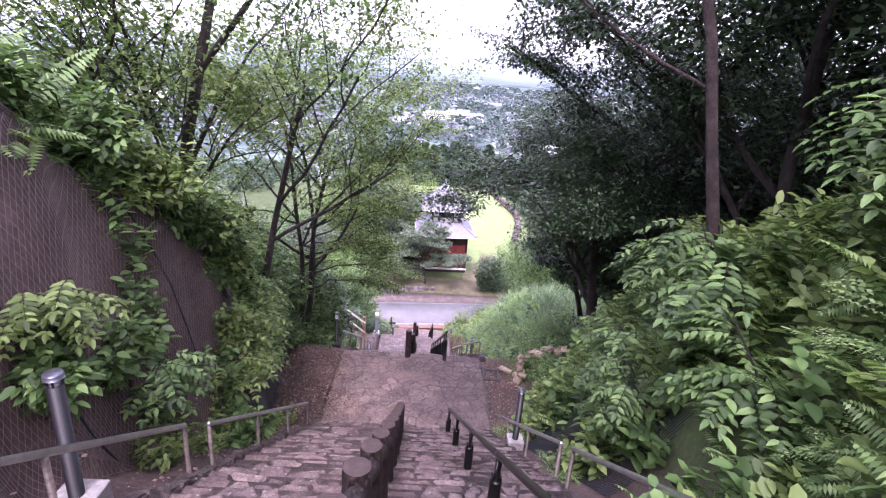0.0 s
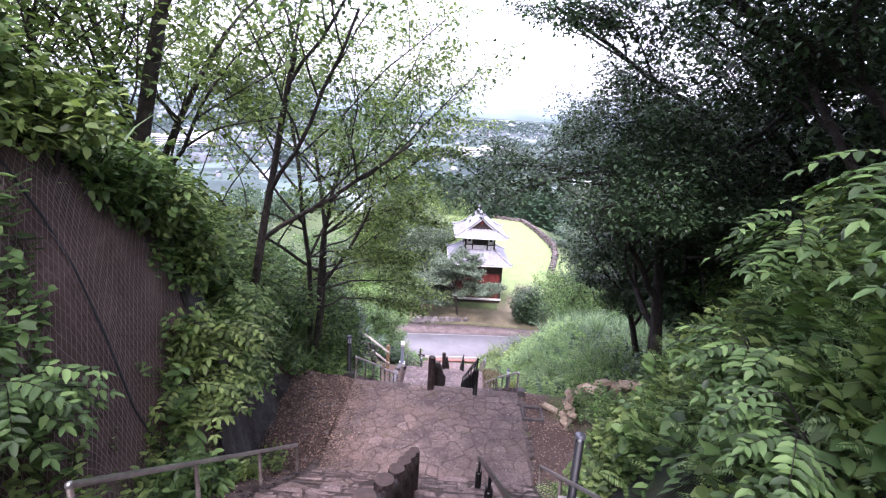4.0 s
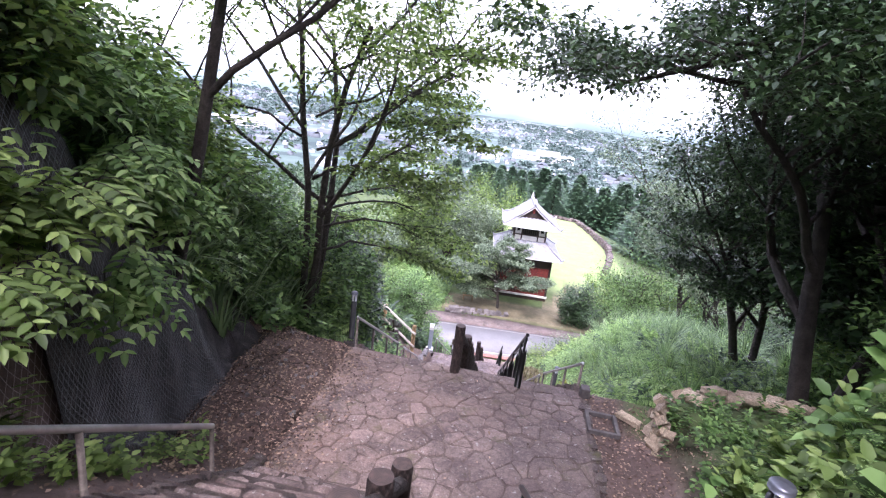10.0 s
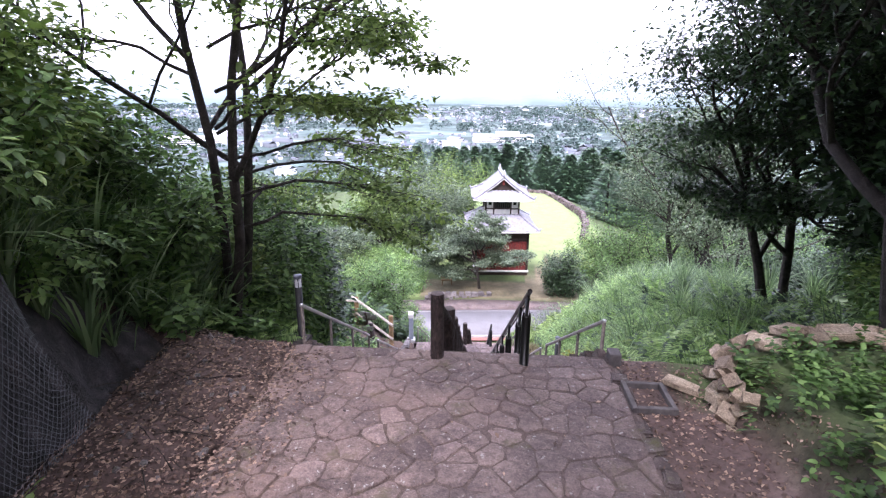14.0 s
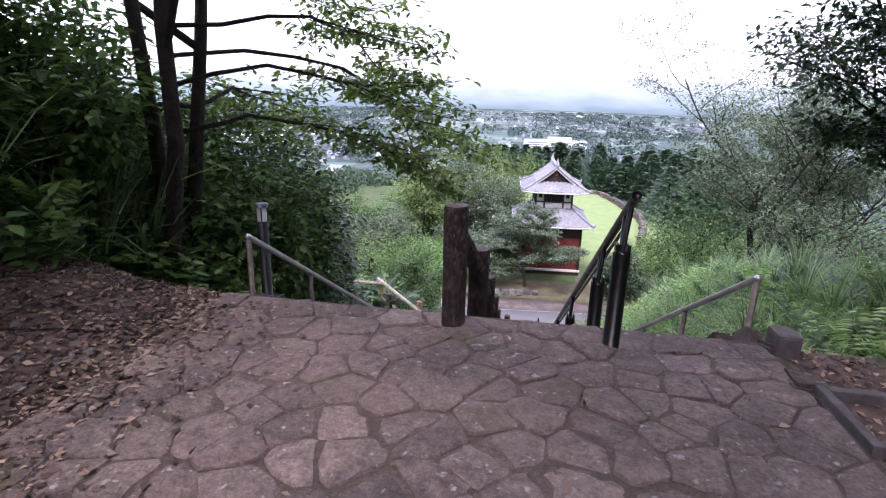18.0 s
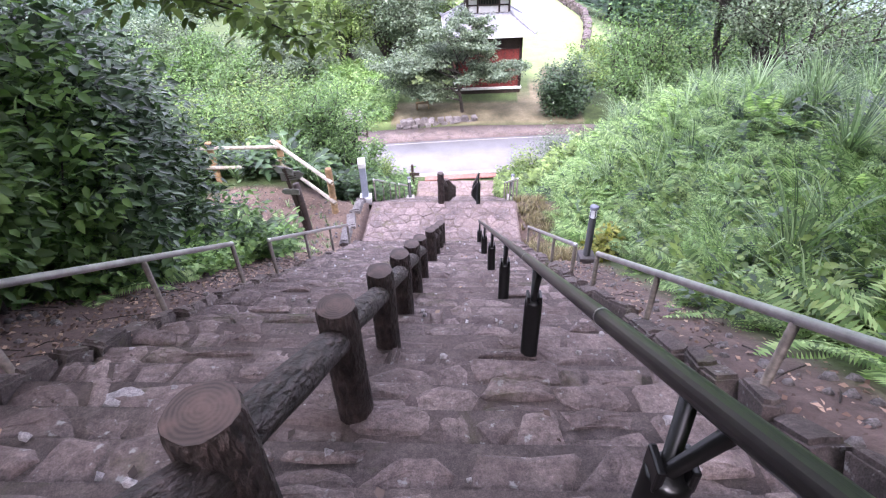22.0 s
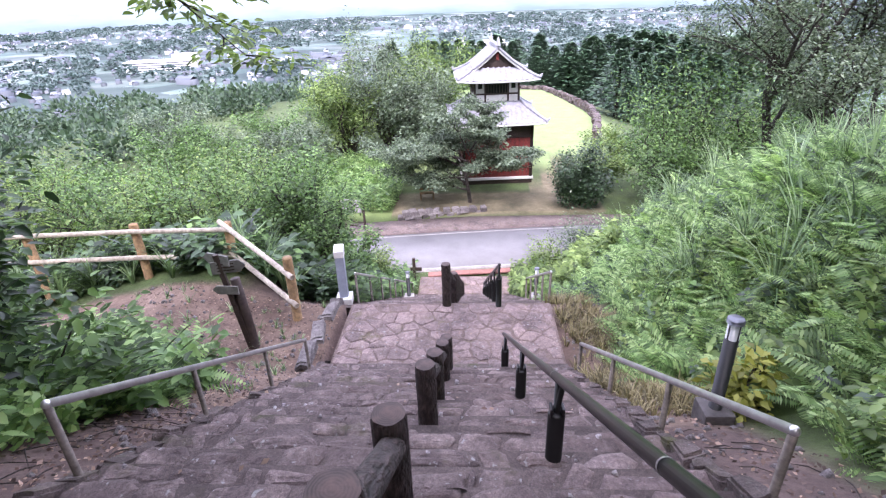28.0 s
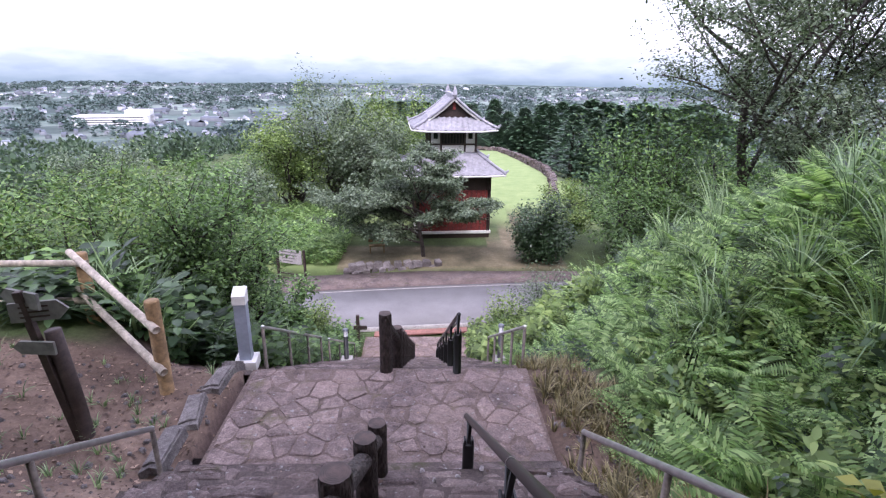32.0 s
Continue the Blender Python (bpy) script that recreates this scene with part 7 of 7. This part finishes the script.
# ---- the plain ----
def town():
    g = np.random.default_rng(12)
    n = 6800
    y = 420 + 3000 * g.random(n) ** 0.8
    x = (g.random(n) - 0.5) * (y * 2.4 + 300)
    m = (np.sin(x * 0.008 + 1) + np.cos(y * 0.006) + 0.8 * np.sin((x + y) * 0.003) + g.normal(size=n) * 0.5) > -0.2
    x, y = x[m], y[m]
    Vs, Fs, mi, o = [], [], [], 0
    for i in range(len(x)):
        w, d, h = g.uniform(5, 10), g.uniform(5, 9), g.uniform(3, 5.5)
        if g.random() < 0.07:
            w, d, h = g.uniform(18, 50), g.uniform(12, 25), g.uniform(5, 9)
        a = g.random() * 3.14
        c, s_ = math.cos(a), math.sin(a)
        z = float(height(x[i], y[i]))
        P_ = [(-w / 2, -d / 2, -2), (w / 2, -d / 2, -2), (w / 2, d / 2, -2), (-w / 2, d / 2, -2), (-w / 2, -d / 2, h), (w / 2, -d / 2, h), (w / 2, d / 2, h), (-w / 2, d / 2, h), (-w / 2, 0, h * 1.5), (w / 2, 0, h * 1.5)]
        Vs.append(np.array([(x[i] + c * p[0] - s_ * p[1], y[i] + s_ * p[0] + c * p[1], z + p[2]) for p in P_]))
        Fs.append(np.array([(0, 1, 5, 4), (1, 2, 6, 5), (2, 3, 7, 6), (3, 0, 4, 7), (4, 5, 9, 8), (6, 7, 8, 9), (4, 8, 7, 7), (5, 6, 9, 9)]) + o)
        mi += [0] * 4 + [1, 1, 0, 0]
        o += 10
    F = np.concatenate(Fs)
    F2 = F[[k for k in range(len(F)) if k % 8 < 6]]
    mi2 = [mi[k] for k in range(len(F)) if k % 8 < 6]
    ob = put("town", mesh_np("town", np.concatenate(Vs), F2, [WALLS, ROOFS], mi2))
    tagged(ob, "small pale houses of the town scattered over the plain", "town", kind="stuff")
    # groves between the houses
    P = np.stack([(g.random(5200) - 0.5) * 4200, 380 + 3000 * g.random(5200), np.zeros(5200)], -1)
    P = P[(np.sin(P[:, 0] * 0.006) + np.sin(P[:, 1] * 0.009) + g.normal(size=len(P)) * 0.5) > 0.1]
    P[:, 2] = height(P[:, 0], P[:, 1])
    small = [(np.concatenate([V_[k_ * 4:k_ * 4 + 4] * np.array([1, 1, 0.7]) for k_ in range(0, 70)]) * np.array([1.0, 1.0, 1.0]), F_[:70]) for V_, F_ in FARCLUMP]
    scatter("far_groves", small, P, 4.0, HAZYGREEN, "dark groves between the houses of the plain", "groves", g, 0.0)


def tone_mat(name, stops, rough):
    m, nt, p = nodes_of(name)
    g = nt.nodes.new("ShaderNodeNewGeometry")
    nt.links.new(ramp(nt, g.outputs["Random Per Island"], stops).outputs[0], p.inputs["Base Color"])
    p.inputs["Roughness"].default_value = rough
    return m


# bluish distance haze is put into the base colours of groves, walls and roofs
HAZYGREEN = leafy("hazy_grove_leaf", (0.058, 0.101, 0.098), (0.098, 0.149, 0.143), (0.143, 0.203, 0.195), 0.1)
WALLS = tone_mat("hazy_house_walls", [(0.0, (0.10, 0.115, 0.125)), (0.6, (0.17, 0.185, 0.205)), (1.0, (0.6, 0.62, 0.64))], 0.8)
ROOFS = tone_mat("hazy_house_roofs", [(0.0, (0.07, 0.085, 0.11)), (0.6, (0.12, 0.14, 0.175)), (1.0, (0.28, 0.31, 0.36))], 0.6)
town()


def far_block(name, at, w, d, h, rz, label, wings=()):
    b = tagged(empty(name, at, rz), label, "building")
    part("wall", box_bm(w, d, h + 6, (0, 0, h / 2 - 3)), WHITEPAINT, b)
    part("roof", box_bm(w + 1, d + 1, 1.2, (0, 0, h + 0.6)), ROOFPALE, b)
    for wx, wy, ww, wd, wh in wings:
        part("wing", box_bm(ww, wd, wh + 6, (wx, wy, wh / 2 - 3)), WHITEPAINT, b)
    fl = max(1, int(h / 4))
    for f in range(fl):
        part("window_band", box_bm(w * 0.9, 0.3, 1.3, (0, -d / 2 - 0.1, 2 + f * h / fl)), DARKGLASS, b)
    return b


def haze_hills():
    """The far hills in haze: one pale glowing backdrop behind the plain."""
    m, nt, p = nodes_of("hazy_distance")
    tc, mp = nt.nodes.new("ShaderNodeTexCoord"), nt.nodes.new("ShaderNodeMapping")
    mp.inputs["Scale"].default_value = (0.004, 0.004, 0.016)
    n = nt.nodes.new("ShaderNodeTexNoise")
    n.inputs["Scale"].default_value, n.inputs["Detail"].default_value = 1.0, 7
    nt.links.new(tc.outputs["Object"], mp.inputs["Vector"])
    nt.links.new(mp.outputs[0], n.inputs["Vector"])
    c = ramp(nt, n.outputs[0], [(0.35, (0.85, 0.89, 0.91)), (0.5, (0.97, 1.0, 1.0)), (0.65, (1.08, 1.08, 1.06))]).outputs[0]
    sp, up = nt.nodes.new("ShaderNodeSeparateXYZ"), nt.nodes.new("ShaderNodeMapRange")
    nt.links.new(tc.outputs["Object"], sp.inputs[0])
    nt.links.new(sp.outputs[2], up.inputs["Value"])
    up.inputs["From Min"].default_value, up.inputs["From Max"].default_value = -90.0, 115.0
    # distance haze is put into the emission colour, paler towards the top
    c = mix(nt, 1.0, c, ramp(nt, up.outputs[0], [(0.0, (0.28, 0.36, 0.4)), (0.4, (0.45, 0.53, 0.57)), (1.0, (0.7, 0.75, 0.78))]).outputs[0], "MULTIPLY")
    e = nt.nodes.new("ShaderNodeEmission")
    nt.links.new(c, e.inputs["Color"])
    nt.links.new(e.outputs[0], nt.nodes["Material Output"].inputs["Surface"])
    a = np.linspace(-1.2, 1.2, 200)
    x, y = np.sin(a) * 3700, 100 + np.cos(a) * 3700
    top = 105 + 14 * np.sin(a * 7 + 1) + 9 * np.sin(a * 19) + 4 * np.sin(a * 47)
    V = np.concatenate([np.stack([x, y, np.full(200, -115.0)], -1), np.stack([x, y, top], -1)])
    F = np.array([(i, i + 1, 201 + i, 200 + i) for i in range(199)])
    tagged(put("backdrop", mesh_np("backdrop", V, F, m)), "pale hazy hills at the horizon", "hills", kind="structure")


haze_hills()
ROOFPALE = plain("pale_roof", (0.62, 0.63, 0.66), 0.6, 0.0, 2, 0.1, 0.0)
far_block("factory", (-560, 1010, G(-560, 1010)), 120, 45, 16, 12, "large white factory on the plain", [(40, 10, 40, 30, 26)])
far_block("warehouse", (40, 1180, G(40, 1180)), 130, 40, 13, 0, "long white warehouse on the plain", [(10, 15, 50, 25, 20)])
far_block("apartment_block", (165, 680, G(165, 680)), 62, 14, 22, 4, "pale apartment block beyond the cedars")

# low plants and pebbles on the platform
scatter("dry_grass", SHORT, spots(gp, 900, 1.45, 2.5, 20.8, 26.5, None, 1.2), 0.9, DRYGRASS, "dry yellowish grass on the verge of the landing", "grass", gp)
scatter("lawn_tufts", SHORT, spots(gp, 260, -7.5, -2.75, 21.4, 25.4, None, 1.6), 0.7, GRASS, "thin grass tufts on the bare platform", "grass", gp)
gs = np.random.default_rng(77)
peb = []
for x_, y_ in zip(np.concatenate([gs.uniform(-6.5, -2.55, 260), gs.uniform(-3.6, -2.5, 200), gs.uniform(1.5, 2.3, 200)]), np.concatenate([gs.uniform(21.5, 25.4, 260), gs.uniform(9.8, 21, 200), gs.uniform(14, 25.5, 200)])):
    s_ = gs.uniform(0.012, 0.04)
    c_ = np.array([x_, y_, G(x_, y_) + s_ * 0.3])
    k_ = np.array([(-1, -1, -1), (1, -1, -1), (1, 1, -1), (-1, 1, -1), (-0.7, -0.7, 0.7), (0.7, -0.7, 0.7), (0.7, 0.7, 0.7), (-0.7, 0.7, 0.7)]) * s_ * gs.uniform(0.6, 1.2, (8, 3))
    peb.append((k_ + c_, np.array([(4, 5, 6, 7), (0, 1, 5, 4), (1, 2, 6, 5), (2, 3, 7, 6), (3, 0, 4, 7)])))
V, F = joined(peb)
tagged(put("pebbles", mesh_np("pebbles", V, F, GREYROCK)), "small grey pebbles on the bare earth", "pebbles", kind="stuff")

# ---- stone pieces of stairs, kerbs and landings ----
flight("stairs_upper", TOP_Y, TOP_Z, 49, (A_END - TOP_Y) / 48, TOP_Z / 49, "steep rough-stone steps descending to the first landing", 11, (20, 49))
crazy_paving("landing_upper", XL, XR + 0.06, A_END - 0.02, L1_END, 0.0, 0.27, 21, "landing paved with irregular grey-brown stones", PAVE)
stairs_mid = flight("stairs_middle", L1_END, 0.0, 34, (B_END - L1_END) / 33, -Z2 / 34, "weathered rough-stone steps between two handrails", 12, (0, 34))
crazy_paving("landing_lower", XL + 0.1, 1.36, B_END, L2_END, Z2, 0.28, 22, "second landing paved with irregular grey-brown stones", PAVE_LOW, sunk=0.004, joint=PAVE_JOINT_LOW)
flight("stairs_lowest", L2_END, Z2, 35, (C_END - L2_END) / 34, (Z2 - Z3) / 35, "rough-stone steps descending to the road", 13, (0, 10))
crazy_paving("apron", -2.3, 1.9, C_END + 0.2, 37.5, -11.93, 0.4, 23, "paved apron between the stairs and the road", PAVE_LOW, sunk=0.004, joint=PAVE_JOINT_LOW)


def broken_stone(at, w, d, seed, parent):
    """A pale stone of the tread with a fresh, jagged break."""
    r = random.Random(seed)
    bm = bmesh.new()
    rim = [(math.cos(a) * w / 2 * r.uniform(0.72, 1.08), math.sin(a) * d / 2 * r.uniform(0.7, 1.1)) for a in [k * math.tau / 13 for k in range(13)]]
    rings = [[bm.verts.new((x * f, y * f, z + (r.uniform(-0.004, 0.004) if z > 0 else 0))) for x, y in rim] for f, z in ((1.0, -0.06), (1.0, 0.008), (0.9, 0.018), (0.5, 0.022))]
    for lo, hi in zip(rings[:-1], rings[1:]):
        for k in range(13):
            bm.faces.new((lo[k], lo[(k + 1) % 13], hi[(k + 1) % 13], hi[k]))
    bm.faces.new(rings[-1])
    part("step_stone", bm, PALESTONE, parent, "pale freshly broken stone").location = at


PALESTONE = rocky("pale_broken_stone", (0.3, 0.27, 0.28), (0.46, 0.43, 0.44), (0.62, 0.59, 0.6), 4.0, vary=0.2)
TREAD, RISE = (B_END - L1_END) / 33, -Z2 / 34
step_z = lambda y: -RISE * (math.floor((y - L1_END) / TREAD) + 1)
broken_stone((0.83, 14.33, step_z(14.33)), 0.4, 0.26, 5, stairs_mid)
broken_stone((0.93, 14.72, step_z(14.72)), 0.15, 0.1, 6, stairs_mid)
broken_stone((-1.75, 15.3, step_z(15.3)), 0.26, 0.16, 7, stairs_mid)
broken_stone((0.3, 17.9, step_z(17.9)), 0.16, 0.12, 8, stairs_mid)
chips = []
for _ in range(170):
    x_, y_, s_ = gs.uniform(-2.35, 1.4), gs.uniform(13.75, 23.2), gs.uniform(0.008, 0.024)
    k_ = np.array([(-1, -1, -1), (1, -1, -1), (1, 1, -1), (-1, 1, -1), (-0.6, -0.7, 0.5), (0.7, -0.6, 0.6), (0.6, 0.7, 0.4), (-0.7, 0.6, 0.6)]) * s_ * gs.uniform(0.5, 1.3, (8, 3))
    chips.append((k_ + np.array([x_, y_, step_z(y_) + 0.012]), np.array([(4, 5, 6, 7), (0, 1, 5, 4), (1, 2, 6, 5), (2, 3, 7, 6), (3, 0, 4, 7)])))
V, F = joined(chips)
tagged(put("stone_chips", mesh_np("stone_chips", V, F, PALESTONE)), "small pale stone chips scattered over the treads", "stone chips", kind="stuff")


def kerb_row(name, x, y0, y1, label, seed, raise_=0.1, w=0.16, side=0.0, lo=0.14, hi=0.36, stones=KERBS):
    k = tagged(empty(name, (x, y0, 0)), label, "kerb", kind="structure")
    r = random.Random(seed)
    y = y0
    while y < y1:
        ln = r.uniform(lo, hi)
        z = float(S(y + ln / 2))
        sl = (float(S(y + ln)) - float(S(y))) / ln
        stone_at(r.choice(stones), "kerb_stone", k, (r.uniform(-0.03, 0.03) + side * (float(edge(y)) - float(edge(y0))), y - y0 + ln / 2, z + raise_ - 0.13 + r.uniform(-0.03, 0.03)), (w * r.uniform(0.75, 1.2), ln * math.hypot(1, sl) - 0.015, 0.3), (math.atan(sl) + r.uniform(-0.12, 0.12), r.uniform(-0.2, 0.2), r.uniform(-0.2, 0.2)))
        y += ln
    return k


kerb_row("kerb_left", XL - 0.06, L1_END + 0.45, B_END + 0.1, "dark mossy rough stone kerb of the stairs", 41, 0.05)
kerb_row("kerb_right", XR - 0.02, L1_END, B_END, "dark mossy rough stone kerb of the stairs", 42, 0.09, 0.15, 1.0)
kerb_row("kerb_left_upper", XL - 0.06, -2, A_END + 0.2, "dark rough stone kerb of the upper flight", 43)
kerb_row("kerb_right_upper", XR + 0.02, 0, A_END, "dark rough stone kerb of the upper flight", 44, 0.05)
kerb_row("kerb_landing", XR + 0.12, 10.6, L1_END, "low stone edging of the landing", 45, -0.01, 0.2)
kerb_row("kerb_platform", -2.72, 23.4, 25.5, "long low stone edging between the platform and the landing", 46, 0.1, 0.2, 0.0, 0.45, 0.75, GREYS)
